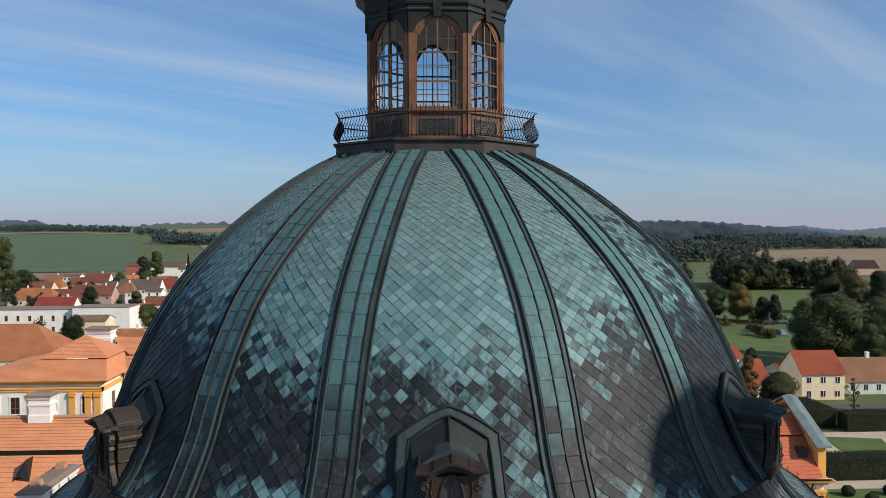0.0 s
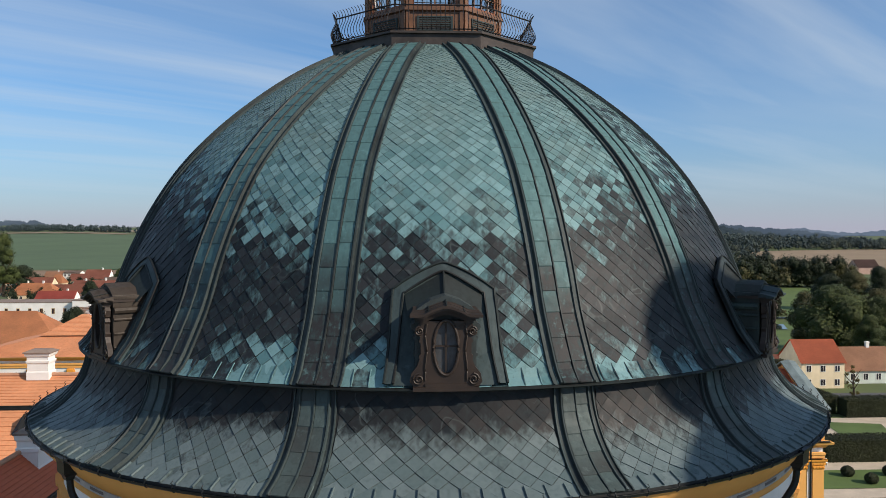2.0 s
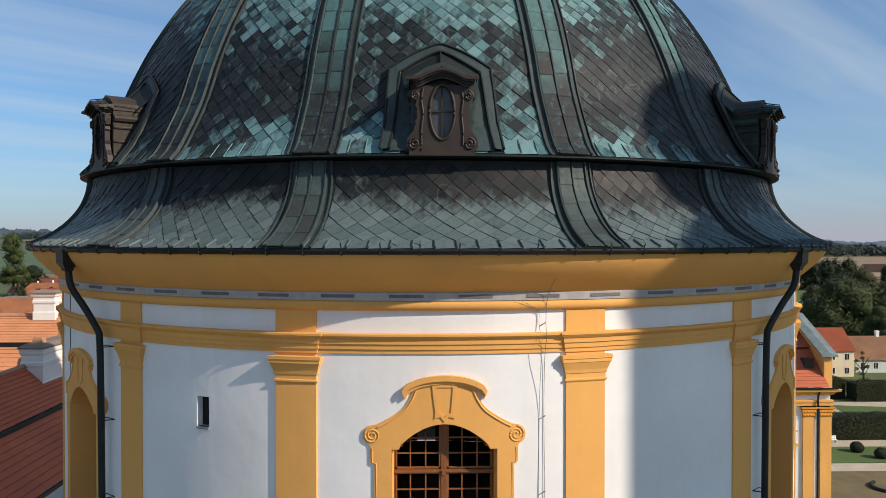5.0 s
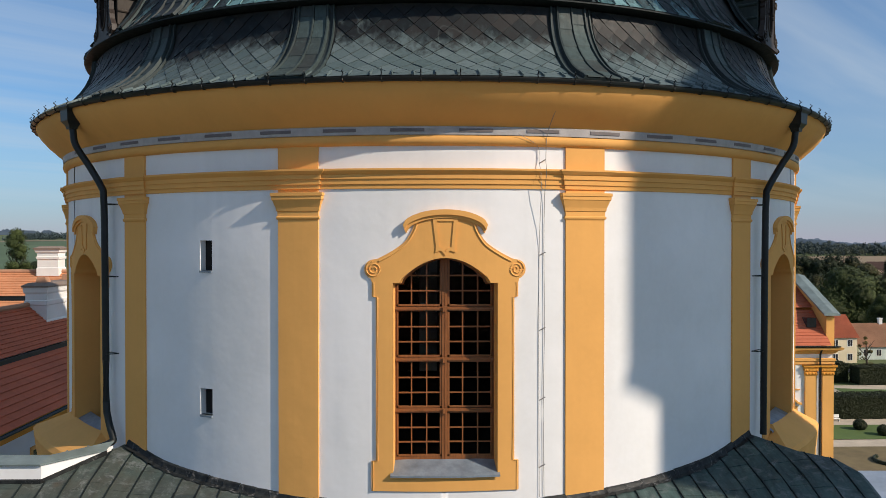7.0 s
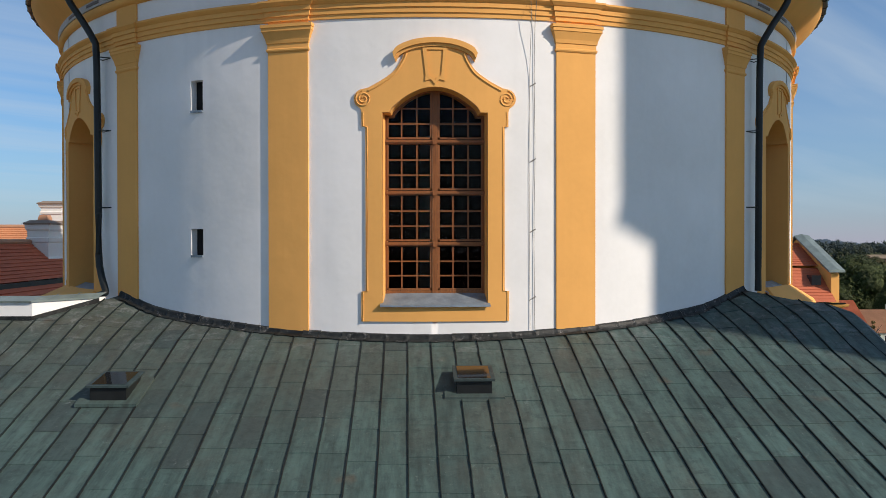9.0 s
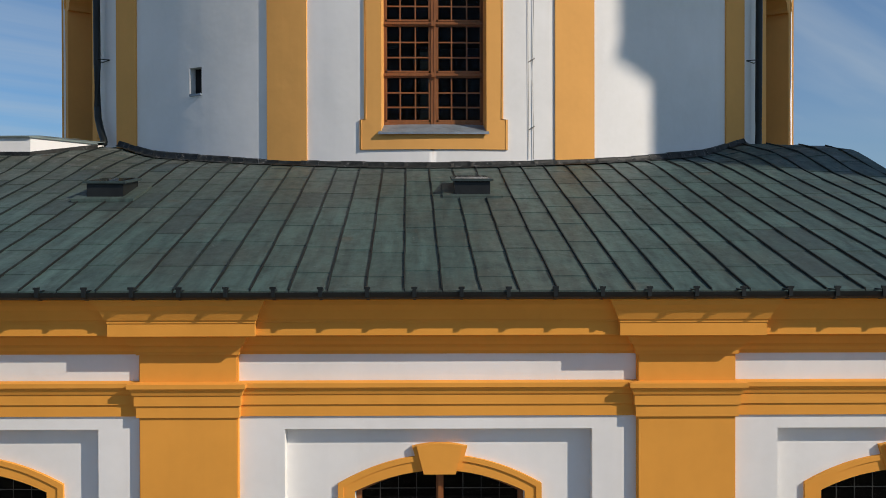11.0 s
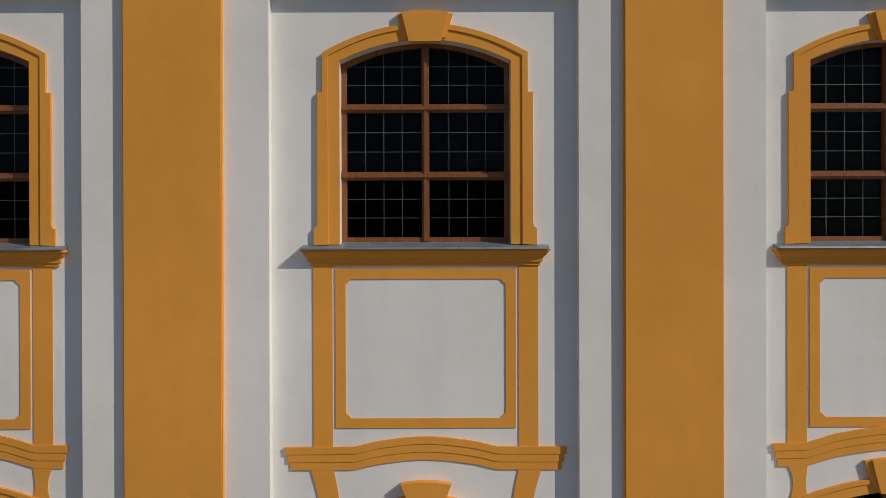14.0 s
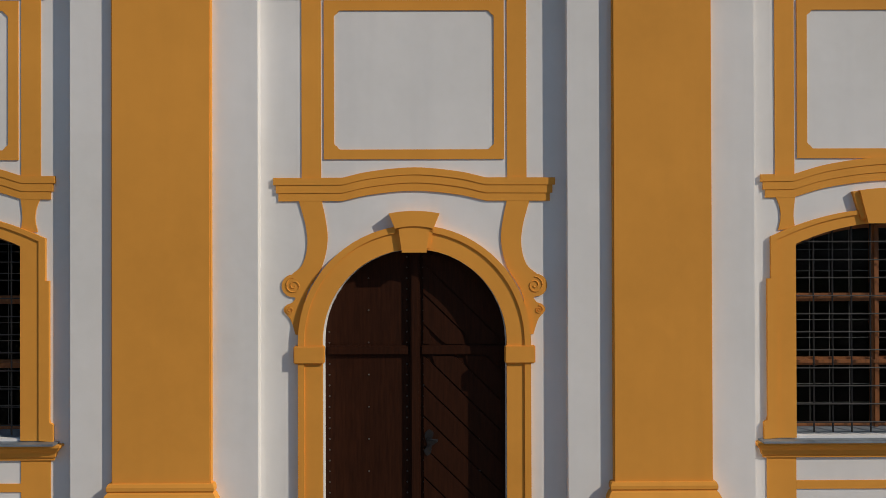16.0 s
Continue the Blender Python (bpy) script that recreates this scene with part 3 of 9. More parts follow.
def keystone(parent, at, top, bottom, z1, z0, out, name="keystone", bow=0.03, rim=0.055):
    bm = bmesh.new()
    plate(bm, at, [(bottom + rim, z0 + 0.05), (top + rim, z1 - 0.01)] + arc(top + rim, z1 - 0.01, -top - rim, z1 - 0.01, bow, 6)[1:-1] + [(-top - rim, z1 - 0.01), (-bottom - rim, z0 + 0.05)], 0.0, out - 0.03)
    k = part(name, bm, M_YELLOW, parent)
    bm = bmesh.new()
    plate(bm, at, [(bottom, z0), (top, z1)] + arc(top, z1, -top, z1, bow, 6)[1:-1] + [(-top, z1), (-bottom, z0)], 0.0, out)
    bmesh.ops.remove_doubles(bm, verts=bm.verts, dist=1e-5)
    part("keystone_face", bm, M_YELLOW, k)
    return k


def band(bm, at, outer, inner, base, front_):
    plate(bm, at, outer, base, front_, hole=inner)


def window_bars(parent, at, half, z0, top, mull, transoms, cols, rows, back, wood_, came=M_LEAD):
    """A wooden window with leaded lights: frame, mullion, transoms, panes, cames."""
    xs = [p[0] for p in top]
    zs = [p[1] for p in top]
    bm = bmesh.new()
    inner_top = [(x * (half - 0.06) / half, z - 0.05) for x, z in top]
    plate(bm, at, [(half + 0.03, z0 - 0.02)] + [(x * 1.03, z + 0.02) for x, z in reversed(top)] + [(-half - 0.03, z0 - 0.02)], back - 0.05, back, hole=[(half - 0.06, z0 + 0.05)] + list(reversed(inner_top)) + [(-half + 0.06, z0 + 0.05)])
    part("window_frame", bm, wood_, parent)
    zt = max(zs)
    bm = bmesh.new()
    c0, c1 = at(mull - 0.045, z0, back + 0.012), at(mull + 0.045, zt - 0.02, back - 0.06)
    box(bm, c0.x, c1.x, c0.y, c1.y, c0.z, c1.z)
    c0, c1 = at(mull - 0.018, z0, back + 0.032), at(mull + 0.018, zt - 0.02, back + 0.01)
    box(bm, c0.x, c1.x, c0.y, c1.y, c0.z, c1.z)
    part("mullion", bm, wood_, parent)
    for tz in transoms:
        bm = bmesh.new()
        for hh, dd in ((0.05, 0.016), (0.02, 0.045)):
            c0, c1 = at(-half, tz - hh, back + dd), at(half, tz + hh, back - 0.05)
            box(bm, c0.x, c1.x, c0.y, c1.y, c0.z, c1.z)
        part("transom", bm, wood_, parent)
    levels = [z0] + list(transoms) + [zt]
    for a, b in ((-half, mull), (mull, half)):
        for lo, hi in zip(levels, levels[1:]):
            x0, x1 = a + 0.06, b - 0.06
            l, h = lo + 0.06, hi - 0.055
            steps = [x0 + (x1 - x0) * i / 8 for i in range(9)]
            line = [(x, min(h, float(np.interp(x, xs, zs)) - 0.05)) for x in steps]
            bm = bmesh.new()
            plate(bm, at, [(x0, l)] + line + [(x1, l)], back - 0.035, back - 0.028)
            pane = part("pane", bm, M_GLASS, parent, "old leaded window glass")
            pane.visible_shadow = False
            bm = bmesh.new()
            w = 0.0035
            for i in range(1, cols):
                x = x0 + (x1 - x0) * i / cols
                ztop = min(h, float(np.interp(x, xs, zs)) - 0.05)
                p, q = at(x - w, l, back - 0.02), at(x + w, ztop, back - 0.029)
                box(bm, p.x, q.x, p.y, q.y, p.z, q.z)
            for j in range(1, rows):
                z = l + (h - l) * j / rows
                ok = [x for x in steps if np.interp(x, xs, zs) - 0.05 > z]
                if len(ok) > 1:
                    p, q = at(ok[0], z - w, back - 0.019), at(ok[-1], z + w, back - 0.029)
                    box(bm, p.x, q.x, p.y, q.y, p.z, q.z)
            part("came", bm, came, pane, "thin pale lead strips")


SILL_M = [(0.0, 7.15), (0.03, 7.16), (0.03, 7.19), (0.05, 7.20), (0.06, 7.25), (0.10, 7.29), (0.115, 7.32), (0.135, 7.325), (0.135, 7.35), (0.0, 7.36)]
window_no = 0
for bay, low_bay in zip(BAYS, LOW_BAYS):
    at = shifted(f_niche, bay)
    window_no += 1
    win = thing(f"window_{window_no}", "arched window in an ochre surround with brown wooden bars and leaded panes", "window", kind="structure", at=(bay, Y_NICHE, 7.4))
    win.location = (0, 0, 0)
    bm = bmesh.new()
    plate(bm, at, open_frame(OUT, STEP), 0.0, 0.045)
    sur = part("surround", bm, M_YELLOW, win, "ochre plaster surround")
    bm = bmesh.new()
    plate(bm, at, open_frame(STEP, HOLE), 0.0, 0.028)
    part("surround_inner", bm, M_YELLOW, win)
    keystone(win, at, 0.275, 0.19, 10.14, 9.80, 0.085)
    bm = bmesh.new()
    moulding(bm, at, SILL_M, -1.33, 1.33)
    part("sill_moulding", bm, M_YELLOW, win)
    bm = bmesh.new()
    a = [at(-1.45, 7.352, 0.175), at(1.45, 7.352, 0.175), at(1.45, 7.372, 0.17), at(-1.45, 7.372, 0.17), at(1.45, 7.405, 0.0), at(-1.45, 7.405, 0.0), at(1.01, 7.445, -0.2), at(-1.01, 7.445, -0.2)]
    vs = [bm.verts.new(p) for p in a]
    l1, l2 = bm.verts.new(at(1.01, 7.405, 0.0)), bm.verts.new(at(-1.01, 7.405, 0.0))
    bm.faces.new((vs[0], vs[1], vs[2], vs[3]))
    bm.faces.new((vs[3], vs[2], vs[4], l1, l2, vs[5]))
    bm.faces.new((l2, l1, vs[6], vs[7]))
    vb = [bm.verts.new(at(-1.45, 7.352, 0.0)), bm.verts.new(at(1.45, 7.352, 0.0))]
    bm.faces.new((vs[0], vb[0], vb[1], vs[1]))
    bm.faces.new((vs[0], vs[3], vs[5], vb[0]))
    bm.faces.new((vs[1], vb[1], vs[4], vs[2]))
    part("window_sill", bm, M_SILL, win, "blue-grey zinc sill")
    window_bars(win, at, 1.01, 7.445, arc(-1.01, 9.585, 1.01, 9.585, 0.25, 16), 0.0, (8.235, 9.05), 4, 3, -0.17, M_WOOD)

    # painted apron with a cut-cornered frame, hood and consoles
    apron = thing("apron_ornament", "flat ochre apron frame, curved hood and scrolled consoles", "ornament", group="bay ornaments", kind="structure")
    at = shifted(f_niche, low_bay)
    for sg in (-1, 1):
        bm = bmesh.new()
        plate(bm, at, [(sg * 1.335, 5.0), (sg * 1.335, 7.16), (sg * 1.105, 7.16), (sg * 1.105, 5.0)], -0.01, 0.012)
        part("strip", bm, M_YELLOW, apron)
    c = 0.036
    ix, iz0, iz1 = 0.95, 5.345, 7.0
    inner = []
    for cx, cz, a0 in ((ix, iz0, 180), (ix, iz1, 270), (-ix, iz1, 0), (-ix, iz0, 90)):
        sx, sz = (-1 if cx > 0 else 1), (1 if cz == iz0 else -1)
        pts = [(cx + sx * 2 * c, cz), (cx + sx * 1.55 * c, cz + sz * 0.25 * c), (cx + sx * c, cz + sz * c), (cx + sx * 0.25 * c, cz + sz * 1.55 * c), (cx, cz + sz * 2 * c)]
        if (cx, cz) in ((ix, iz1), (-ix, iz0)):
            pts.reverse()
        inner += pts
    bm = bmesh.new()
    plate(bm, at, [(1.07, 5.23), (1.07, 7.12), (-1.07, 7.12), (-1.07, 5.23)], -0.01, 0.014, hole=inner)
    part("panel_frame", bm, M_YELLOW, apron)
    hw, rise = (1.67, 0.12) if bay == 0 else (1.51, 0.20)
    fl = 0.85 if bay == 0 else 1.12
    dz = 0.0 if bay == 0 else 0.03
    topl = [(hw, 5.007 + dz), (fl, 5.01 + dz)] + smooth_curve([(fl, 5.01 + dz), (fl * 0.6, 5.01 + dz + rise * 0.62), (0, 5.01 + dz + rise), (-fl * 0.6, 5.01 + dz + rise * 0.62), (-fl, 5.01 + dz)], 6)[1:] + [(-hw, 5.007 + dz)]
    for k, (e0, e1, dd) in enumerate(((0.0, 0.085, 0.034), (0.085, 0.18, 0.026), (0.18, 0.275, 0.018))):
        lo = [(x * (1 - 0.018 * k) if abs(x) > fl + 0.01 else x, z - e0) for x, z in topl]
        hi = [(x, z - e1 + e0) for x, z in lo]
        bm = bmesh.new()
        plate(bm, at, [(x, z) for x, z in lo] + list(reversed(hi)), -0.01, dd)
        part("hood", bm, M_YELLOW, apron)
    for sg in (-1, 1):
        if bay == 0:
            outer = smooth_curve([(1.37, 4.74), (1.29, 4.45), (1.27, 4.20), (1.33, 3.98), (1.46, 3.86)], 5) + half_round(1.44, 3.73, 0.135, 10, 75, -95) + smooth_curve([(1.41, 3.58), (1.45, 3.53), (1.52, 3.50), (1.55, 3.43), (1.47, 3.33), (1.41, 3.15)], 4)
            innr = smooth_curve([(1.30, 3.15), (1.29, 3.6), (1.10, 3.95), (1.03, 4.25), (1.05, 4.5), (1.10, 4.74)], 5)
        else:
            outer = smooth_curve([(1.33, 4.77), (1.285, 4.66), (1.27, 4.52), (1.30, 4.38)], 5)
            innr = smooth_curve([(1.10, 4.38), (1.12, 4.55), (1.10, 4.77)], 5)
        bm = bmesh.new()
        plate(bm, at, [(sg * x, z) for x, z in outer + innr], -0.01, 0.016)
        con = part("console", bm, M_YELLOW, apron)
        if bay == 0:
            for cx, cz, r in ((1.43, 3.73, 0.10), (1.475, 3.44, 0.05)):
                bm = bmesh.new()
                tube(bm, [at(sg * x, z, 0.018) for x, z in spiral(cx, cz, r, 1.7, 30)], 0.008, 5)
                part("scroll", bm, M_YELLOW, con)

# ---- the portal ----
at = f_niche
portal = thing("door_surround", "ochre stone arch round the church door with imposts and keystone", "door surround", kind="structure")
for sg in (-1, 1):
    bm = bmesh.new()
    for o, i, dd in ((1.375, 1.30, 0.07), (1.30, 1.09, 0.052)):
        c0, c1 = at(sg * i, 0.1, dd), at(sg * o, 2.81, -0.02)
        box(bm, min(c0.x, c1.x), max(c0.x, c1.x), c0.y, c1.y, c0.z, c1.z)
    part("jamb", bm, M_YELLOW, portal)
    bm = bmesh.new()
    c0, c1 = at(sg * 1.065, 2.81, 0.09), at(sg * 1.425, 3.02, -0.02)
    box(bm, min(c0.x, c1.x), max(c0.x, c1.x), c0.y, c1.y, c0.z, c1.z)
    bmesh.ops.bevel(bm, geom=bm.edges[:], offset=0.012, segments=2, affect="EDGES")
    part("impost", bm, M_YELLOW, portal)
for o, i, dd in ((1.375, 1.30, 0.07), (1.30, 1.09, 0.052)):
    bm = bmesh.new()
    plate(bm, at, half_round(0, 3.07, o, 40) + [(o, 3.02)] + [(i, 3.02)] + half_round(0, 3.07, i, 40, 0, 180) + [(-i, 3.02), (-o, 3.02)], -0.02, dd)
    part("arch", bm, M_YELLOW, portal)
keystone(portal, at, 0.185, 0.145, 4.40, 4.12, 0.10, rim=0.04)
bm = bmesh.new()
plate(bm, at, [(0.225, 4.40), (0.30, 4.58)] + arc(0.30, 4.58, -0.30, 4.58, 0.03, 8)[1:-1] + [(-0.30, 4.58), (-0.225, 4.40)] + arc(-0.225, 4.40, 0.225, 4.40, 0.03, 8)[1:-1], -0.02, 0.115)
part("keystone_cap", bm, M_YELLOW, portal)

door = thing("door_1", "dark brown studded double door, closed, with diagonal planks on one leaf", "door", kind="structure")
Y_DOOR = -0.22
f_door = flat(Y_NICHE)


def door_top(x):
    return 3.07 + math.sqrt(max(0.0, 1.10 ** 2 - x * x))


for sg, nm in ((-1, "left"), (1, "right")):
    xs = [sg * (0.03 + (1.095 - 0.03) * i / 14) for i in range(15)]
    bm = bmesh.new()
    plate(bm, f_door, [(xs[0], 0.15)] + [(x, door_top(x)) for x in xs] + [(xs[-1], 0.15)], Y_DOOR - 0.06, Y_DOOR)
    leaf = part("leaf", bm, M_DOOR, door)
    bm = bmesh.new()
    c0, c1 = f_door(sg * 0.07, 2.88, Y_DOOR + 0.045), f_door(sg * 1.06, 3.0, Y_DOOR - 0.01)
    box(bm, min(c0.x, c1.x), max(c0.x, c1.x), c0.y, c1.y, c0.z, c1.z)
    bmesh.ops.bevel(bm, geom=bm.edges[:], offset=0.015, segments=2, affect="EDGES")
    part("rail", bm, M_DOOR, leaf)
    studs = []
    for z in [0.3 + 0.13 * i for i in range(31)]:
        for x in (0.10, 1.04):
            studs.append((x, z))
        if round((z - 0.3) / 0.13) % 3 == 0:
            studs.append((0.565 if sg < 0 else 0.78, z))
    me = None
    for x, z in studs:
        if x * x + max(0, z - 3.07) ** 2 > 1.06 ** 2 or (sg > 0 and x > 1.0) or 2.85 < z < 3.03:
            continue
        if me is None:
            sb = bmesh.new()
            bmesh.ops.create_uvsphere(sb, u_segments=8, v_segments=5, radius=0.011)
            me = finish(sb, True)
            me.materials.append(M_STUD)
        share("stud", me, leaf, Matrix.Translation(f_door(sg * x, z, Y_DOOR + 0.003)))
    if sg > 0:
        for i in range(-2, 12):
            bm = bmesh.new()
            # planks falling to the right, clipped to the leaf
            z_l = 4.35 - i * 0.37
            pts = []
            for k in range(15):
                x = 0.10 + 0.95 * k / 14
                pts.append((x, z_l - (x - 0.10) * 0.98))
            lo, hi = [], []
            for x, z in pts:
                t, b = min(z, door_top(x) - 0.06), max(z - 0.345, 0.2)
                if z > 2.86 > z - 0.36 or z > 3.02 > z - 0.36:
                    if z - 0.17 > 2.94:
                        b = max(b, 3.01)
                    else:
                        t = min(t, 2.87)
                if t > b + 0.02:
                    hi.append((x, t))
                    lo.append((x, b))
            if len(hi) > 2:
                plate(bm, f_door, hi + list(reversed(lo)), Y_DOOR - 0.01, Y_DOOR + 0.02)
                part("plank", bm, M_DOOR, leaf)
            else:
                bm.free()
bm = bmesh.new()
c0, c1 = f_door(-0.06, 0.15, Y_DOOR + 0.07), f_door(0.06, 4.13, Y_DOOR - 0.03)
box(bm, c0.x, c1.x, c0.y, c1.y, c0.z, c1.z)
bmesh.ops.bevel(bm, geom=bm.edges[:], offset=0.018, segments=2, affect="EDGES")
part("cover_strip", bm, M_DOOR, door)
bm = bmesh.new()
plate(bm, f_door, smooth_curve([(0.10, 1.72), (0.14, 1.80), (0.11, 1.90), (0.16, 1.98), (0.22, 1.93), (0.20, 1.85), (0.27, 1.83), (0.20, 1.78), (0.19, 1.70), (0.14, 1.66), (0.10, 1.72)], 3)[:-1], Y_DOOR, Y_DOOR + 0.03)
esc = part("lock_plate", bm, M_IRON, door, "black iron lock plate with a handle")
bm = bmesh.new()
tube(bm, [f_door(0.15, 1.86, Y_DOOR + 0.03), f_door(0.15, 1.86, Y_DOOR + 0.085), f_door(0.20, 1.868, Y_DOOR + 0.095), f_door(0.27, 1.86, Y_DOOR + 0.09)], 0.013, 8)
part("handle", bm, M_IRON, esc)
bm = bmesh.new()
c0, c1 = f_door(-1.3, -0.4, 0.35), f_door(1.3, 0.16, -0.4)
box(bm, c0.x, c1.x, c0.y, c1.y, c0.z, c1.z)
tagged(part("door_step", bm, M_SILL, None), "grey stone step before the church door", "step", kind="structure")

# ---- the barred windows of the ground floor, beside the door ----
LOW_SILL = [(d, z - 7.36 + 1.88) for d, z in SILL_M]
for bay in (LOW_BAYS[0], LOW_BAYS[2]):
    at = shifted(f_niche, bay)
    window_no += 1
    win = thing(f"window_{window_no}", "arched ground-floor window behind a black iron grille", "window", kind="structure")
    ro = [(1.49, 1.90), (1.49, 2.10), (1.455, 2.12), (1.445, 2.16), (1.445, 3.80), (1.40, 3.80), (1.40, 4.30)]
    outl = ro + arc(1.40, 4.30, -1.40, 4.30, 0.33, 20)[1:-1] + [(-x, z) for x, z in reversed(ro)]
    st = [(1.325, 1.91), (1.325, 4.265)] + arc(1.325, 4.265, -1.325, 4.265, 0.315, 20)[1:-1] + [(-1.325, 4.265), (-1.325, 1.91)]
    ho = [(1.10, 1.91), (1.10, 4.21)] + arc(1.10, 4.21, -1.10, 4.21, 0.25, 20)[1:-1] + [(-1.10, 4.21), (-1.10, 1.91)]
    bm = bmesh.new()
    plate(bm, at, open_frame(outl, st), 0.0, 0.045)
    part("surround", bm, M_YELLOW, win)
    bm = bmesh.new()
    plate(bm, at, open_frame(st, ho), 0.0, 0.028)
    part("surround_inner", bm, M_YELLOW, win)
    keystone(win, at, 0.36, 0.26, 4.84, 4.45, 0.085, rim=0.07)
    bm = bmesh.new()
    moulding(bm, at, LOW_SILL, -1.47, 1.47)
    part("sill_moulding", bm, M_YELLOW, win)
    bm = bmesh.new()
    c0, c1 = at(-1.55, 1.875, 0.17), at(1.55, 1.90, 0.0)
    box(bm, c0.x, c1.x, c0.y, c1.y, c0.z, c1.z)
    quad(bm, at(-1.095, 1.90, 0.0), at(1.095, 1.90, 0.0), at(1.095, 1.99, -0.3), at(-1.095, 1.99, -0.3))
    part("window_sill", bm, M_SILL, win)
    window_bars(win, at, 1.095, 1.98, arc(-1.095, 4.21, 1.095, 4.21, 0.25, 16), 0.0, (2.78, 3.56), 4, 3, -0.28, M_WOOD)
    for i in range(-4, 5):
        bm = bmesh.new()
        x = i * 0.227 + 0.05
        tube(bm, [at(x, 1.96, -0.05), at(x, 4.2 + 0.25 * (1 - (x / 1.095) ** 2), -0.05)], 0.011, 6)
        part("grille_bar", bm, M_IRON, win)
    for j in range(12):
        bm = bmesh.new()
        tube(bm, [at(-1.095, 2.08 + 0.2155 * j, -0.035), at(0, 2.08 + 0.2155 * j, -0.038), at(1.095, 2.08 + 0.2155 * j, -0.035)], 0.009, 6)
        part("grille_bar", bm, M_IRON, win)
    apron = thing("apron_ornament", "ochre painted frame under a barred window", "ornament", group="bay ornaments", kind="structure")
    for sg in (-1, 1):
        bm = bmesh.new()
        plate(bm, at, [(sg * 1.45, 0.5), (sg * 1.45, 1.68), (sg * 1.10, 1.68), (sg * 1.10, 0.5)], -0.01, 0.012)
        part("strip", bm, M_YELLOW, apron)
    bm = bmesh.new()
    plate(bm, at, [(1.10, 1.40), (1.10, 1.30), (-1.10, 1.30), (-1.10, 1.40)], -0.01, 0.013)
    part("strip", bm, M_YELLOW, apron)

# side and back walls of the nave, and the inside, its dimness put into the colour
bm = bmesh.new()
for x in (-HALF_FRONT, HALF_FRONT):
    quad(bm, (x, Y_WALL, -0.5), (x, 44, -0.5), (x, 44, 12.0), (x, Y_WALL, 12.0))
quad(bm, (-HALF_FRONT, 44, -0.5), (HALF_FRONT, 44, -0.5), (HALF_FRONT, 44, 12.0), (-HALF_FRONT, 44, 12.0))
tagged(part("wall_nave", bm, M_WHITE), "white plastered side walls of the nave", "wall", kind="structure")
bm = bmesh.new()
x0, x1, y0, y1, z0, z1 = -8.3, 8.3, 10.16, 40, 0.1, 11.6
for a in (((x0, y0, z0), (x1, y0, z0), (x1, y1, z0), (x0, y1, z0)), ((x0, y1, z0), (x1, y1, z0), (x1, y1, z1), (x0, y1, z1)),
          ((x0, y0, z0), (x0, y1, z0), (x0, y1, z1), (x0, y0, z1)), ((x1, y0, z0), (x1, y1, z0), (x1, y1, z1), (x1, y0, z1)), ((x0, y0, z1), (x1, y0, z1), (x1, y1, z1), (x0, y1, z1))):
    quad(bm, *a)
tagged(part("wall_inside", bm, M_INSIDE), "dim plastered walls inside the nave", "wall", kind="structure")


# the front stands one degree askew to the dome
FRONT_TURN = Matrix.Translation((0, 9.6, 0)) @ Matrix.Rotation(radians(-0.95), 4, "Z") @ Matrix.Translation((0, -9.6, 0))
for ob in [o for o in scene.objects if o.parent is None and o.type in {"MESH", "EMPTY"}]:
    ob.matrix_basis = FRONT_TURN @ ob.matrix_basis


# ---- the lean-to copper roof over the front, with its gutter ----
def soft_step(t):
    t = min(1.0, max(0.0, t))
    return t * t * (3 - 2 * t)


def roof_z(y, x=0.0):
    """The slope flattens where the roof reaches round the drum, and rises again at the corners."""
    return EAVE_Z + SLOPE * (min(y, Y_BEND) - EAVE_Y) + SLOPE_UP * max(0.0, y - Y_BEND) + (0.17 * soft_step((abs(x) - 5.6) / 1.5) + 0.07 * soft_step((x - 7.0) / 0.8)) * soft_step((y - 14.9) / 1.6)


R_DRUM, R_PIL = 10.62, 10.66
ROOF_WEST, ROOF_EAST = -9.6, 8.56


def roof_back(x):
    """How far back the roof's sheets run at x: to the drum, to the parapet in the west or the hip in the east."""
    if x > 6.95:
        return float(np.interp(x, (6.95, 7.17, 7.69, 8.37, 8.56), (18.05, 18.10, 17.22, 16.84, 16.35)))
    if x < -6.75:
        return float(np.interp(-x, (6.75, 7.16, 7.85), (17.84, 17.10, 16.17)))
    return CY - math.sqrt((R_DRUM + 0.02) ** 2 - x * x)


copper_roof = thing("roof_nave", "green-brown standing-seam copper roof, streaked and stained", "roof", kind="structure")
bm = bmesh.new()
N = 90
cols = []
for i in range(N + 1):
    x = ROOF_WEST + (ROOF_EAST - ROOF_WEST) * i / N
    yb = roof_back(x) + (0.3 if abs(x) < 6.7 else 0.0)
    cols.append([bm.verts.new((x, y, roof_z(y, x) - 0.012)) for y in [EAVE_Y + (14.9 - EAVE_Y) * k / 2 for k in range(3)] + [14.9 + (yb - 14.9) * k / 6 for k in range(1, 7)]])
    if x > 7.0:
        cols[-1].append(bm.verts.new((x + 0.5, yb + 3.5, 12.4)))
for a, b in zip(cols, cols[1:]):
    for k in range(min(len(a), len(b)) - 1):
        bm.faces.new((a[k], b[k], b[k + 1], a[k + 1]))
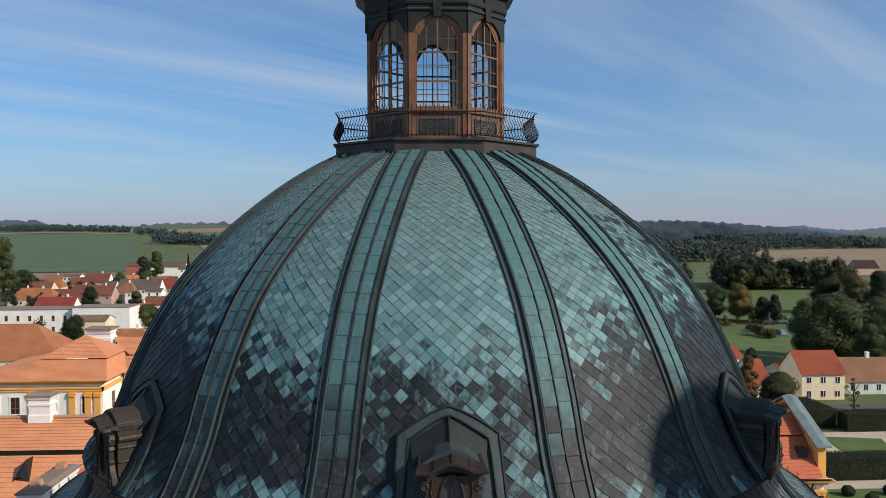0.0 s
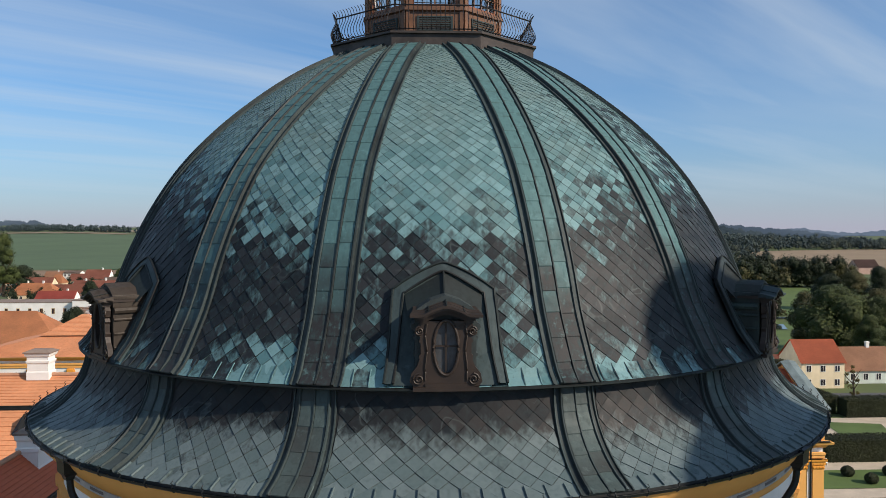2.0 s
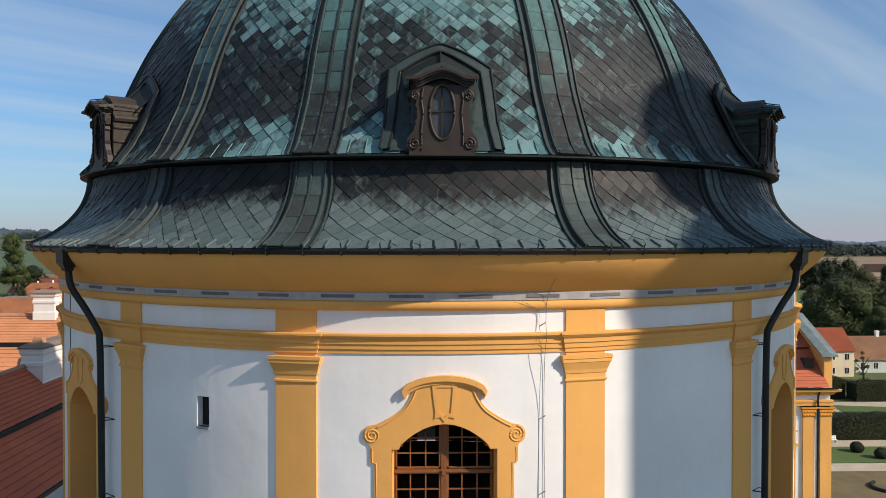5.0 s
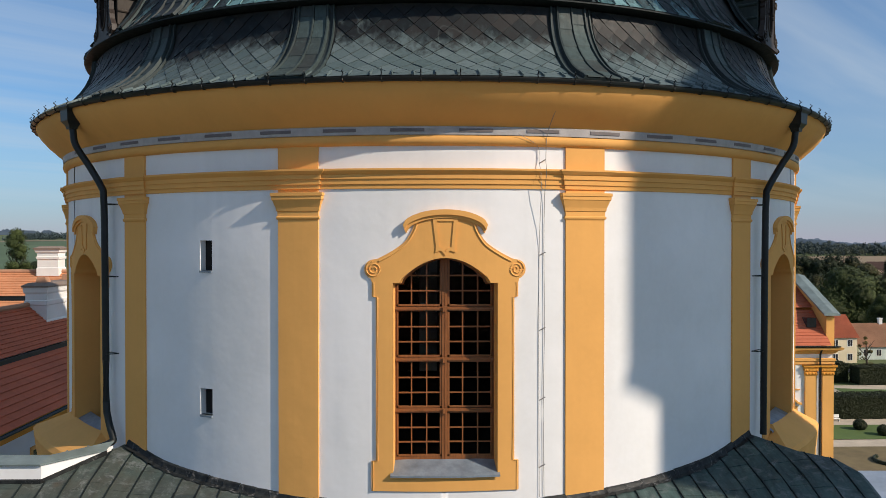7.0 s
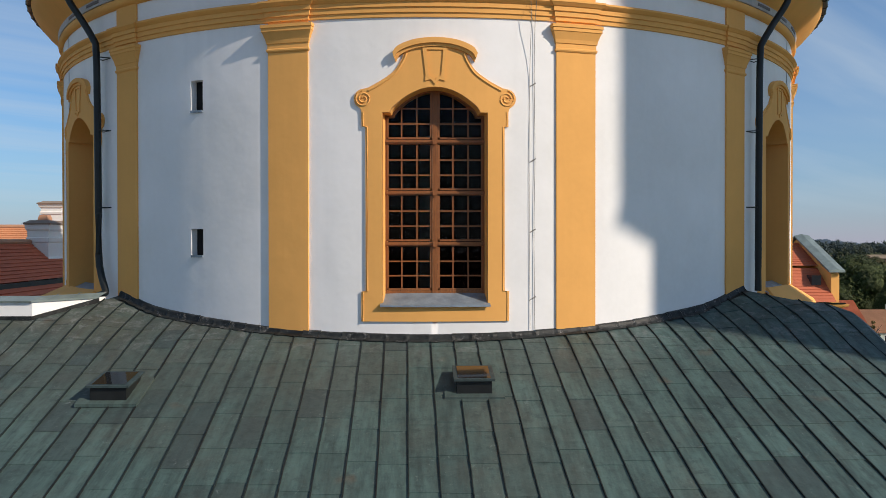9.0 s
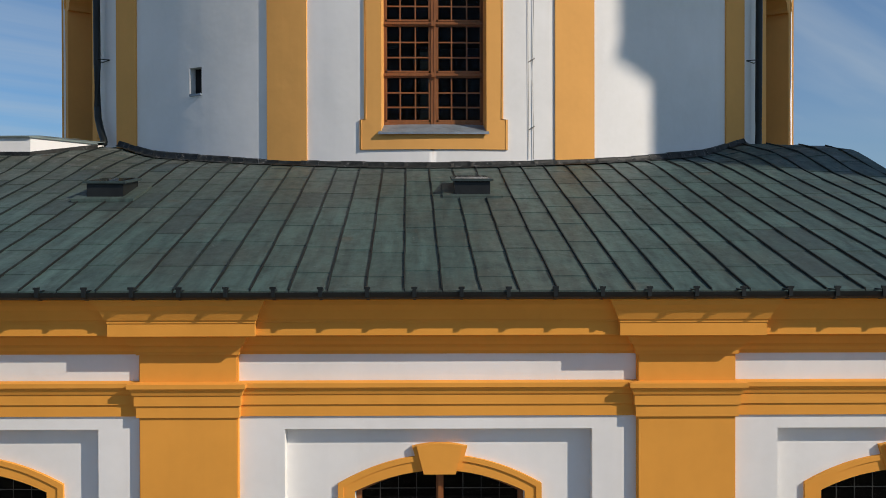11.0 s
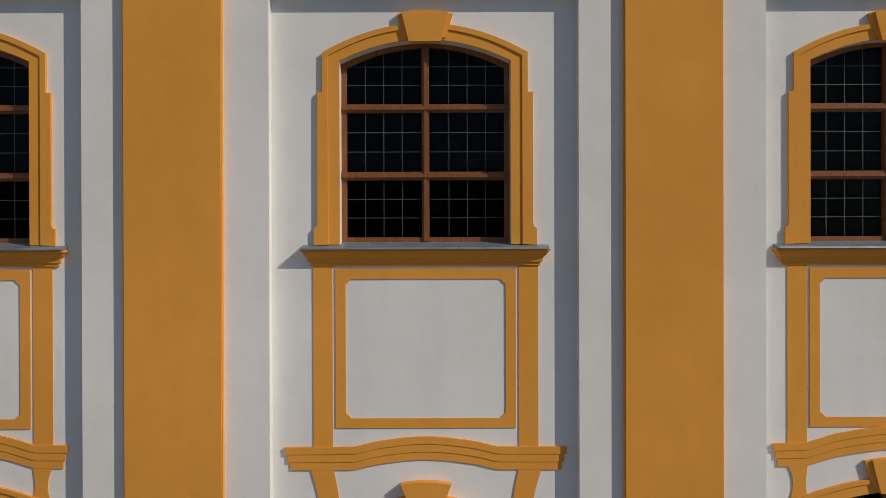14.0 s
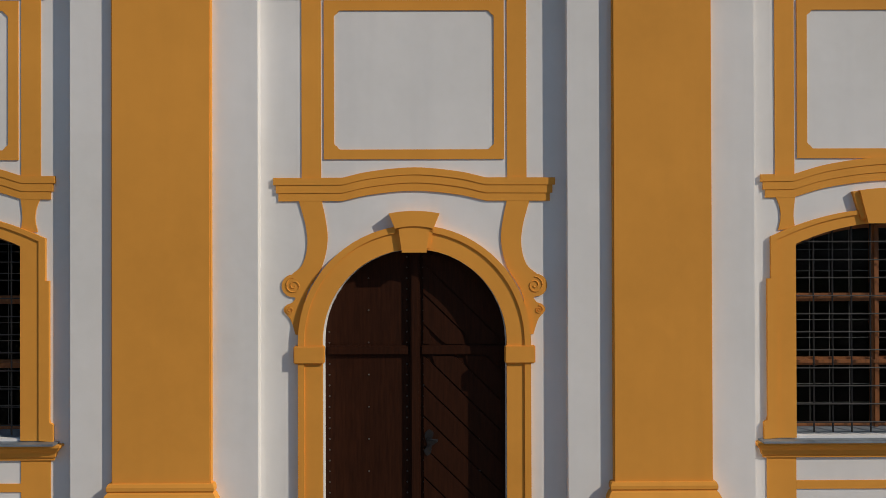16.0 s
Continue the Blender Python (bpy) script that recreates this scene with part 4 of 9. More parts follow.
# the rounded end of the hip
edge = [v.co.copy() for v in cols[-1][:-1]]
for p, q in zip(edge, edge[1:]):
    for (o0, d0), (o1, d1) in zip(((0, 0), (0.10, 0.06), (0.19, 0.22)), ((0.10, 0.06), (0.19, 0.22), (0.5, 1.9))):
        quad(bm, p + Vector((o0, 0, -d0)), q + Vector((o0, 0, -d0)), q + Vector((o1, 0, -d1)), p + Vector((o1, 0, -d1)))
part("roof_deck", bm, M_ROOF, copper_roof)
SEAM = 0.4335
HATCHES = ((-5.29, 13.47), (0.605, 13.62))
seam_x = [0.03 + SEAM * k for k in range(-22, 20)]
rs = random.Random(4)
for x0, x1 in zip(seam_x, seam_x[1:]):
    y = EAVE_Y + 0.01
    first = True
    end = max(roof_back(x0), roof_back(x1)) + 0.02 if abs(x0) < 6.5 else min(roof_back(x0), roof_back(x1))
    while True:
        if y >= end - 0.05:
            break
        length = 0.9 * rs.uniform(0.9, 1.1) if not first else rs.uniform(0.35, 0.9)
        first = False
        y2 = min(y + length, end)
        bm = bmesh.new()
        e = 0.006
        pts = [(x0 + e, y, roof_z(y, x0) + 0.010), (x1 - e, y, roof_z(y, x1) + 0.010), (x1 - e, y2, roof_z(y2, x1) + 0.002), (x0 + e, y2, roof_z(y2, x0) + 0.002)]
        top = [bm.verts.new(p) for p in pts]
        xm = (x0 + x1) / 2
        mid = [bm.verts.new((xm, y, roof_z(y, xm) + 0.010 + rs.uniform(0.0, 0.006))), bm.verts.new((xm, y2, roof_z(y2, xm) + 0.002 + rs.uniform(-0.002, 0.004)))]
        bm.faces.new((top[0], mid[0], mid[1], top[3]))
        bm.faces.new((mid[0], top[1], top[2], mid[1]))
        low = [bm.verts.new((p[0], p[1], p[2] - 0.02)) for p in (pts[0], pts[1])]
        bm.faces.new((low[0], low[1], top[1], mid[0], top[0]))
        part("sheet", bm, M_ROOF, copper_roof)
        y = y2
for x in seam_x:
    ys = [EAVE_Y + 0.02, roof_back(x) + (0.05 if abs(x) < 6.5 else -0.06)]
    for hx, hy in HATCHES:
        if hx - 0.36 < x < hx + 0.36:
            ys = [EAVE_Y + 0.02, hy - 0.5, hy + 0.48, ys[-1]]
    for a, b in zip(ys[0::2], ys[1::2]):
        bm = bmesh.new()
        n = 12
        ring = []
        for i in range(n + 1):
            y = a + (b - a) * i / n
            w = rs.uniform(-0.006, 0.006)
            ring.append([bm.verts.new((x + w + dx, y, roof_z(y, x) + dz)) for dx, dz in ((-0.010, 0.0), (-0.007, 0.032), (0.007, 0.032), (0.010, 0.0))])
        for p, q in zip(ring, ring[1:]):
            for j in range(3):
                bm.faces.new((p[j], p[j + 1], q[j + 1], q[j]))
        bm.faces.new(ring[0])
        part("seam", bm, M_SEAM, copper_roof)
# the sheets run a little askew to the eave, and the eave to the dome
ASKEW = Matrix(((1, -0.0187, 0, 0.0187 * EAVE_Y), (-0.0166, 1, 0, 0), (0, 0, 1, 0), (0, 0, 0, 1)))
for ob in copper_roof.children:
    ob.data.transform(ASKEW)

# flashing bent up where the roof meets the drum, in short lapped sheets
flashing = thing("roof_flashing", "dark copper flashing bent up against the drum, streaked with pale lime", "flashing", kind="structure")
rs = random.Random(12)
a = -39.6
while a < 40.2:
    b = min(a + rs.uniform(1.9, 2.6), 40.3)
    bm = bmesh.new()
    prev = None
    lift = rs.uniform(-0.006, 0.008)
    for i in range(7):
        t = radians(a + (b - a) * i / 6)
        wv = 0.012 * math.sin(i * 1.3 + a)
        high = 0.10 + lift + 0.035 * soft_step((abs(a) - 18) / 12)
        fold = 0.02 if i in (0, 6) else 0.0
        ring = []
        for r, dz in ((R_DRUM + 0.17 + wv, 0.024), (R_DRUM + 0.085 + fold + wv * 0.5, 0.034 + fold * 0.6), (R_DRUM + 0.065 + fold, high * 0.55), (R_DRUM + 0.05 + fold * 0.6, high - 0.012), (R_DRUM + 0.035, high), (R_DRUM - 0.01, high + 0.003)):
            x, y = r * math.sin(t), CY - r * math.cos(t)
            ring.append(bm.verts.new((x, y, roof_z(y + 0.0166 * x, x) + dz)))
        if prev:
            for j in range(5):
                bm.faces.new((prev[j], ring[j], ring[j + 1], prev[j + 1]))
        prev = ring
    part("flashing_sheet", bm, M_FLASH, flashing)
    a = b

# two roof hatches
def hatch(x, y, open_lid):
    h = thing("roof_hatch", "low dark copper roof hatch with a glazed lid", "roof hatch", "hatches in the copper roof")
    h.location = (0, 0, 0)
    z = roof_z(y)
    hw = 0.29
    bm = bmesh.new()
    lo = [(x - hw, y - 0.34), (x + hw, y - 0.34), (x + hw, y + 0.34), (x - hw, y + 0.34)]
    a = [bm.verts.new((p[0] * 1.0, p[1], roof_z(p[1]) - 0.02)) for p in lo]
    b = [bm.verts.new((p[0], p[1], roof_z(y) + (0.14 if p[1] < y else 0.24))) for p in lo]
    for i in range(4):
        bm.faces.new((a[i], a[(i + 1) % 4], b[(i + 1) % 4], b[i]))
    bm.faces.new(b)
    part("kerb", bm, M_HATCH, h)
    bm = bmesh.new()
    o = 0.05
    p = [(x - hw - o, y - 0.34 - o, z + 0.14), (x + hw + o, y - 0.34 - o, z + 0.14), (x + hw + o, y + 0.34 + o, z + 0.25), (x - hw - o, y + 0.34 + o, z + 0.25)]
    a = [bm.verts.new((q[0], q[1], q[2])) for q in p]
    b = [bm.verts.new((q[0], q[1], q[2] + 0.035)) for q in p]
    for i in range(4):
        bm.faces.new((a[i], a[(i + 1) % 4], b[(i + 1) % 4], b[i]))
    bm.faces.new(b)
    bm.faces.new(a[::-1])
    bmesh.ops.inset_region(bm, faces=[f for f in bm.faces if f.normal.z > 0.7 or all(v in b for v in f.verts)], thickness=0.05, depth=-0.012)
    lid = part("lid", bm, M_COPPER_D, h)
    bm = bmesh.new()
    g = [(x - hw + 0.02, y - 0.32, 0.183), (x + hw - 0.02, y - 0.32, 0.183), (x + hw - 0.02, y + 0.32, 0.283), (x - hw + 0.02, y + 0.32, 0.283)]
    bm.faces.new([bm.verts.new((q[0], q[1], z + q[2] + 0.006)) for q in g])
    part("lid_pane", bm, M_LIDGLASS, lid, "dark glass pane")
    bm = bmesh.new()
    e = [(x - hw - 0.20, y - 0.46), (x + hw + 0.20, y - 0.46), (x + hw + 0.20, y + 0.42), (x - hw - 0.20, y + 0.42)]
    v = [bm.verts.new((q[0], q[1], roof_z(q[1]) + 0.04)) for q in e]
    w = [bm.verts.new((q[0], q[1], roof_z(q[1]) - 0.01)) for q in e]
    bm.faces.new(v)
    for i in range(4):
        bm.faces.new((w[i], w[(i + 1) % 4], v[(i + 1) % 4], v[i]))
    part("apron_sheet", bm, M_ROOF, h)


hatch(*HATCHES[0], False)
hatch(*HATCHES[1], True)

# half-round gutter with its brackets
def half_pipe(bm, path, r, lip=0.012, n=8):
    """A half-round trough along points; path: (point, outward direction)."""
    prev = None
    for p, o in path:
        ring = []
        for k in range(n + 1):
            a = math.pi * k / n
            ring.append(bm.verts.new(Vector(p) + Vector(o) * (-math.cos(a) * r) + Vector((0, 0, -math.sin(a) * r))))
        for k in range(n, -1, -1):
            a = math.pi * k / n
            ring.append(bm.verts.new(Vector(p) + Vector(o) * (-math.cos(a) * (r - lip)) + Vector((0, 0, -math.sin(a) * (r - lip)))))
        if prev:
            m = len(ring)
            for k in range(m):
                bm.faces.new((prev[k], prev[(k + 1) % m], ring[(k + 1) % m], ring[k]))
        prev = ring


gutter = thing("roof_gutter", "black half-round metal gutter along the copper roof's edge", "gutter")
bm = bmesh.new()
half_pipe(bm, [((x, EAVE_Y - 0.055, EAVE_Z + 0.005), (0, -1, 0)) for x in np.linspace(ROOF_WEST, ROOF_EAST + 0.3, 12)], 0.085)
part("trough", bm, M_GUTTER, gutter, smooth=True)
bm = bmesh.new()
yc, zc, r = EAVE_Y - 0.055, EAVE_Z + 0.005, 0.093
prof = [(yc - math.cos(math.pi * k / 8) * r, zc - math.sin(math.pi * k / 8) * r) for k in range(9)]
for (ya, za), (yb, zb) in zip(prof, prof[1:]):
    quad(bm, (-0.016, ya, za), (0.016, ya, za), (0.016, yb, zb), (-0.016, yb, zb))
box(bm, -0.022, 0.022, yc - r - 0.012, yc - r + 0.012, zc - 0.05, zc + 0.055)
box(bm, -0.034, 0.034, yc - r - 0.014, yc - r + 0.014, zc + 0.035, zc + 0.062)
box(bm, -0.012, 0.012, yc - r, yc + r + 0.1, zc + 0.012, zc + 0.024)
br = finish(bm)
br.materials.append(M_GUTTER)
for k in range(-15, 16):
    share("gutter_bracket", br, gutter, Matrix.Translation((0.245 + 0.5215 * k, 0, 0)))
gutter.matrix_basis = FRONT_TURN

# parapet with a white fascia behind the roof's western corner
pts = [(-7.10, 17.45, 14.655), (-7.98, 16.30, 14.37), (-14.0, 16.40, 14.37)]
bm = bmesh.new()
for (xa, ya, za), (xb, yb, zb) in zip(pts, pts[1:]):
    quad(bm, (xa, ya, za), (xb, yb, zb), (xb, yb, 14.66), (xa, ya, 14.66))
    quad(bm, (xa, ya + 0.3, 14.66), (xb, yb + 0.3, 14.66), (xb, yb + 0.3, 12.5), (xa, ya + 0.3, 12.5))
tagged(part("wall_parapet", bm, M_WHITE), "low white parapet beside the copper roof", "wall", kind="structure")
bm = bmesh.new()
for (xa, ya, za), (xb, yb, zb) in zip(pts, pts[1:]):
    v = [(x, y + dy, z + dz) for dy, dz in ((-0.05, -0.26), (-0.035, -0.012), (0.01, 0.004)) for x, y, z in ((xa, ya, za), (xb, yb, zb))]
    quad(bm, v[0], v[1], v[3], v[2])
    quad(bm, v[2], v[3], v[5], v[4])
tagged(part("parapet_apron", bm, M_FLASH), "dark copper upstand below the parapet", "flashing", kind="structure")
bm = bmesh.new()
for (xa, ya, za), (xb, yb, zb) in zip(pts, pts[1:]):
    v = [(x, y + dy, z) for dy, z in ((-0.05, 14.645), (-0.055, 14.675), (0.42, 14.745), (0.46, 14.70)) for x, y in ((xa, ya), (xb, yb))]
    for k in range(3):
        quad(bm, v[2 * k], v[2 * k + 1], v[2 * k + 3], v[2 * k + 2])
for f in (0.35, 0.72):
    x, y = -7.22 - 0.76 * f, 17.32 - 1.02 * f
    quad(bm, (x, y - 0.06, 14.70), (x + 0.03, y - 0.03, 14.70), (x + 0.03, y + 0.42, 14.77), (x, y + 0.40, 14.77))
tagged(part("coping", bm, M_COPING), "grey-green sheet coping on the parapet", "coping", kind="structure")

# ---- the drum ----
PIL_ANG = (-67.0, -38.35, -15.45, 14.95, 38.55, 67.0, 113.0, 143.2, 165.0, 195.0, 216.8, 247.0)
WIN_ANG = (0.0, 52.0, 128.0, 180.0, 232.0, -52.0)
Z_FOOT, Z_TOP = 13.2, 21.1
DW_TOP = [(-1.0, 18.29), (-0.86, 18.29), (-0.835, 18.35)] + arc(-0.80, 18.40, 0.80, 18.40, 0.37, 16) + [(0.835, 18.35), (0.86, 18.29), (1.0, 18.29)]
d_wall = round_(R_DRUM)
drum = thing("wall_drum", "round white plastered drum with ochre pilasters and mouldings", "wall", kind="structure")
bm = bmesh.new()
opens = []
for a in (0.0, 52.0, -52.0):
    s = R_DRUM * radians(a)
    opens.append((s - 1.0, s + 1.0, 14.62, [(s + x, z) for x, z in DW_TOP]))
slot_s = R_DRUM * radians(-26.88)
for zb, zt in ((18.49, 19.10), (15.565, 16.10)):
    opens.append((slot_s - 0.155, slot_s + 0.155, zb, [(slot_s - 0.155, zt), (slot_s + 0.155, zt)]))
opens.sort(key=lambda o: (o[0], o[2]))
wall(bm, d_wall, -math.pi * R_DRUM, math.pi * R_DRUM, Z_FOOT, Z_TOP, opens, ds=0.3, depth=0.55)
bmesh.ops.remove_doubles(bm, verts=bm.verts, dist=1e-4)
part("wall_face", bm, M_WHITE, drum, smooth=True)
for zb, zt in ((18.49, 19.10), (15.565, 16.10)):
    # an added black plate stands for the unlit void behind each slit
    bm = bmesh.new()
    plate(bm, d_wall, [(slot_s - 0.16, zb - 0.02), (slot_s + 0.16, zb - 0.02), (slot_s + 0.16, zt + 0.02), (slot_s - 0.16, zt + 0.02)], -0.22, -0.165)
    part("slit_shutter", bm, M_VOID, drum, "black slit opening")
    bm = bmesh.new()
    plate(bm, d_wall, [(slot_s - 0.15, zb - 0.04), (slot_s + 0.15, zb - 0.04), (slot_s + 0.15, zb), (slot_s - 0.15, zb)], -0.1, 0.03)
    part("slit_sill", bm, M_SILL, drum)

TORUS = [(0.0, 20.90), (0.05, 20.905), (0.10, 20.94), (0.12, 20.99), (0.12, 21.04), (0.10, 21.08), (0.07, 21.10)]
D_ARCH = [(0.0, 20.085), (0.03, 20.09), (0.03, 20.17), (0.055, 20.175), (0.055, 20.27), (0.08, 20.275), (0.08, 20.36), (0.10, 20.37), (0.14, 20.42), (0.15, 20.43), (0.15, 20.465), (0.0, 20.48)]
for nm, prof, lab in (("torus", TORUS, "ochre rounded moulding"), ("architrave", D_ARCH, "ochre moulded band")):
    bm = bmesh.new()
    revolve(bm, [(R_DRUM + d, z) for d, z in prof], n=144)
    part(nm, bm, M_YELLOW_L, drum, lab, smooth=True)
bm = bmesh.new()
revolve(bm, [(R_DRUM + 0.06, 21.095), (R_DRUM + 0.11, 21.10), (R_DRUM + 0.125, 21.25), (R_DRUM + 0.1, 21.26)], n=144)
net = part("vent_strip", bm, M_NET, drum, "grey metal ventilation strip", smooth=True)
for k in range(-8, 9):
    bm = bmesh.new()
    a = k * 6.95 + 3.1
    at = round_(R_DRUM, radians(a))
    plate(bm, at, [(-0.32, 21.155), (0.32, 21.155), (0.32, 21.215), (-0.32, 21.215)], 0.10, 0.128, ds=0.14)
    part("vent_slot", bm, M_SLOT, net)
bm = bmesh.new()
COVE = [(R_DRUM + 0.10, 21.25), (R_DRUM + 0.16, 21.30), (R_DRUM + 0.30, 21.42), (R_DRUM + 0.50, 21.60), (R_DRUM + 0.66, 21.78), (R_DRUM + 0.74, 21.92), (R_DRUM + 0.76, 22.0)]
revolve(bm, COVE, n=144)
part("cove", bm, M_YELLOW_L, drum, "deep ochre cove under the eaves", smooth=True)

CAP = [(0.0, 19.50), (0.02, 19.505), (0.045, 19.53), (0.045, 19.56), (0.015, 19.575), (0.015, 19.66), (0.04, 19.67), (0.06, 19.74), (0.11, 19.83), (0.14, 19.88), (0.16, 19.89), (0.16, 19.95), (0.185, 19.96), (0.185, 20.02), (0.0, 20.03)]
CAP = [(d * 0.62, z) for d, z in CAP]
for a in PIL_ANG:
    HALF_DP = 0.415 if abs(a) < 20 else 0.368
    at = round_(R_PIL, radians(a))
    bm = bmesh.new()
    dp = R_PIL - R_DRUM
    for z0, z1 in ((Z_FOOT, 20.09), (20.46, 20.92)):
        moulding(bm, at, [(0.0, z0), (0.0, z1)], -HALF_DP, HALF_DP, ds=0.18, back=-dp - 0.02)
    pil = part("pilaster", bm, M_YELLOW_L, drum, "ochre plastered pilaster with a moulded capital")
    for nm, prof in (("capital", CAP), ("architrave_block", D_ARCH)):
        bm = bmesh.new()
        moulding(bm, at, prof, -HALF_DP, HALF_DP, ds=0.18, back=-dp - 0.02)
        part(nm, bm, M_YELLOW_L, pil)

# the arched drum windows with scrolled surrounds
PX, ZS = 0.0107, 0.01072


def dz(y):
    return 18.769 - (y - 457) * ZS


DS_RIGHT = [(1.41, dz(872)), (1.41, dz(819)), (1.325, dz(818)), (1.325, dz(527)), (1.40, dz(526)), (1.40, dz(500))] + half_round(1.36, dz(477), 0.185, 12, -70, 85) + smooth_curve([(1.28, dz(458)), (1.02, dz(445)), (0.77, dz(428)), (0.63, dz(408)), (0.57, dz(392))], 5)[0:] + [(0.3, dz(385)), (0.0, dz(381))]
DS_OUT = mirror(DS_RIGHT)
DS_HOLE_R = [(1.0, 14.62), (1.0, 18.29), (0.86, 18.29), (0.835, 18.35)] + [p for p in reversed(arc(-0.80, 18.40, 0.80, 18.40, 0.37, 16)) if p[0] > 1e-6] + [(0.0, 18.77)]
DS_HOLE = mirror(DS_HOLE_R)
for wa in (0.0, 52.0, -52.0):
    at = round_(R_DRUM, radians(wa))
    window_no += 1
    win = thing(f"window_{window_no}", "tall arched drum window in a scrolled ochre surround with many small panes", "window", kind="structure")
    bm = bmesh.new()
    plate(bm, at, DS_OUT, 0.0, 0.032, hole=DS_HOLE, ds=0.2)
    sur = part("surround", bm, M_YELLOW_L, win)
    # raised rim along the outside
    rim_o = [(1.41, dz(872)), (1.41, dz(819)), (1.325, dz(818)), (1.325, dz(527)), (1.40, dz(526)), (1.40, dz(500))]
    for sg in (-1, 1):
        bm = bmesh.new()
        tube(bm, [at(sg * (x - 0.035), z, 0.03) for x, z in rim_o], 0.016, 6)
        tube(bm, [at(sg * x, z - 0.02, 0.032) for x, z in smooth_curve([(1.26, dz(461)), (1.02, dz(449)), (0.75, dz(431)), (0.60, dz(410)), (0.54, dz(396))], 5)], 0.022, 6)
        tube(bm, [at(sg * x, z, 0.034) for x, z in spiral(1.36, dz(477), 0.16, 2.2, 44, 1, 80)], 0.016, 6)
        part("scroll", bm, M_YELLOW_L, sur)
    bm = bmesh.new()
    hood = smooth_curve([(-0.80, dz(398)), (-0.70, dz(386)), (-0.4, dz(375)), (0, dz(371)), (0.4, dz(375)), (0.70, dz(386)), (0.80, dz(398))], 5)
    low = [(x * 0.96, z - 0.10) for x, z in hood]
    plate(bm, at, hood + list(reversed(low)), 0.0, 0.11, ds=0.2)
    low2 = [(x * 0.93, z - 0.16) for x, z in hood]
    plate(bm, at, low + list(reversed(low2)), 0.0, 0.07, ds=0.2)
    part("hood", bm, M_YELLOW_L, win)
    bm = bmesh.new()
    plate(bm, at, [(-0.24, dz(387)), (0.24, dz(387)), (0.18, dz(436)), (0.19, dz(447)), (0.08, dz(444)), (0.0, dz(453)), (-0.08, dz(444)), (-0.19, dz(447)), (-0.18, dz(436))], 0.03, 0.052, hole=[(-0.155, dz(392)), (-0.115, dz(437)), (-0.04, dz(440)), (0.0, dz(446)), (0.04, dz(440)), (0.115, dz(437)), (0.155, dz(392))], ds=0.2)
    part("keystone", bm, M_YELLOW_L, win)
    bm = bmesh.new()
    n = 6
    for i in range(n):
        x0, x1 = -1.04 + 2.08 * i / n, -1.04 + 2.08 * (i + 1) / n
        quad(bm, at(x0, 14.60, 0.10), at(x1, 14.60, 0.10), at(x1, 14.635, 0.10), at(x0, 14.635, 0.10))
        quad(bm, at(x0, 14.635, 0.10), at(x1, 14.635, 0.10), at(x1, 14.84, -0.34), at(x0, 14.84, -0.34))
    part("window_sill", bm, M_SILL, win, "blue-grey metal sill")
    # timber window: flat, 0.33 m behind the wall's face
    c, sn = math.cos(radians(wa)), math.sin(radians(wa))
    yb = R_DRUM - (0.36 if wa == 0 else 0.66)
    bm = bmesh.new()
    edge = [(-0.994, 14.62)] + [(x * 0.994, z - 0.006) for x, z in DW_TOP] + [(0.994, 14.62)]
    for (xa, za), (xb, zb) in zip(edge, edge[1:]):
        quad(bm, at(xa, za, 0.02), at(xb, zb, 0.02), at(xb, zb, -0.7), at(xa, za, -0.7))
    part("reveal", bm, M_YELLOW_L, win, "ochre plastered reveal")

    def fw(s, z, d, c=c, sn=sn, yb=yb):
        return Vector(((yb + d) * sn + s * c, CY - (yb + d) * c + s * sn, z))

    def bar(bm, x0, x1, z0, z1, d0, d1):
        v = [bm.verts.new(fw(x, z, d)) for x in (x0, x1) for z in (z0, z1) for d in (d0, d1)]
        for f in ((0, 1, 3, 2), (4, 6, 7, 5), (0, 4, 5, 1), (2, 3, 7, 6), (0, 2, 6, 4), (1, 5, 7, 3)):
            bm.faces.new([v[i] for i in f])
    half, zb, zs, zt = 1.0, 14.84, 18.36, 18.77
    top = [(-1.0, 18.31), (-0.86, 18.31), (-0.835, 18.37)] + arc(-0.80, 18.42, 0.80, 18.42, 0.37, 16) + [(0.835, 18.37), (0.86, 18.31), (1.0, 18.31)]
    bm = bmesh.new()
    inner = [(x * 0.93, z - 0.06) for x, z in top]
    plate(bm, fw, [(1.02, zb - 0.05)] + list(reversed(top)) + [(-1.02, zb - 0.05)], -0.06, 0.0, hole=[(0.93, zb + 0.05)] + list(reversed(inner)) + [(-0.93, zb + 0.05)])
    part("window_frame", bm, M_WOOD, win)
    bm = bmesh.new()
    bar(bm, -0.052, -0.006, zb, zt - 0.02, -0.06, 0.015)
    bar(bm, 0.006, 0.052, zb, zt - 0.02, -0.06, 0.015)
    bar(bm, -0.018, 0.018, zb, zt - 0.02, -0.02, 0.006)
    part("mullion", bm, M_WOOD, win)
    trans = (15.79, 16.78, 17.77)
    for tz in trans:
        bm = bmesh.new()
        bar(bm, -1.0, 1.0, tz - 0.043, tz + 0.043, -0.06, 0.012)
        bar(bm, -1.0, 1.0, tz - 0.012, tz + 0.018, 0.0, 0.04)
        tr = part("transom", bm, M_WOOD, win)
        bm = bmesh.new()
        bar(bm, -0.04, 0.04, tz - 0.05, tz + 0.05, 0.04, 0.075)
        part("boss", bm, M_WOOD, tr)
    lev = [zb] + list(trans) + [zt]
    xs_, zs_ = [p[0] for p in top], [p[1] for p in top]
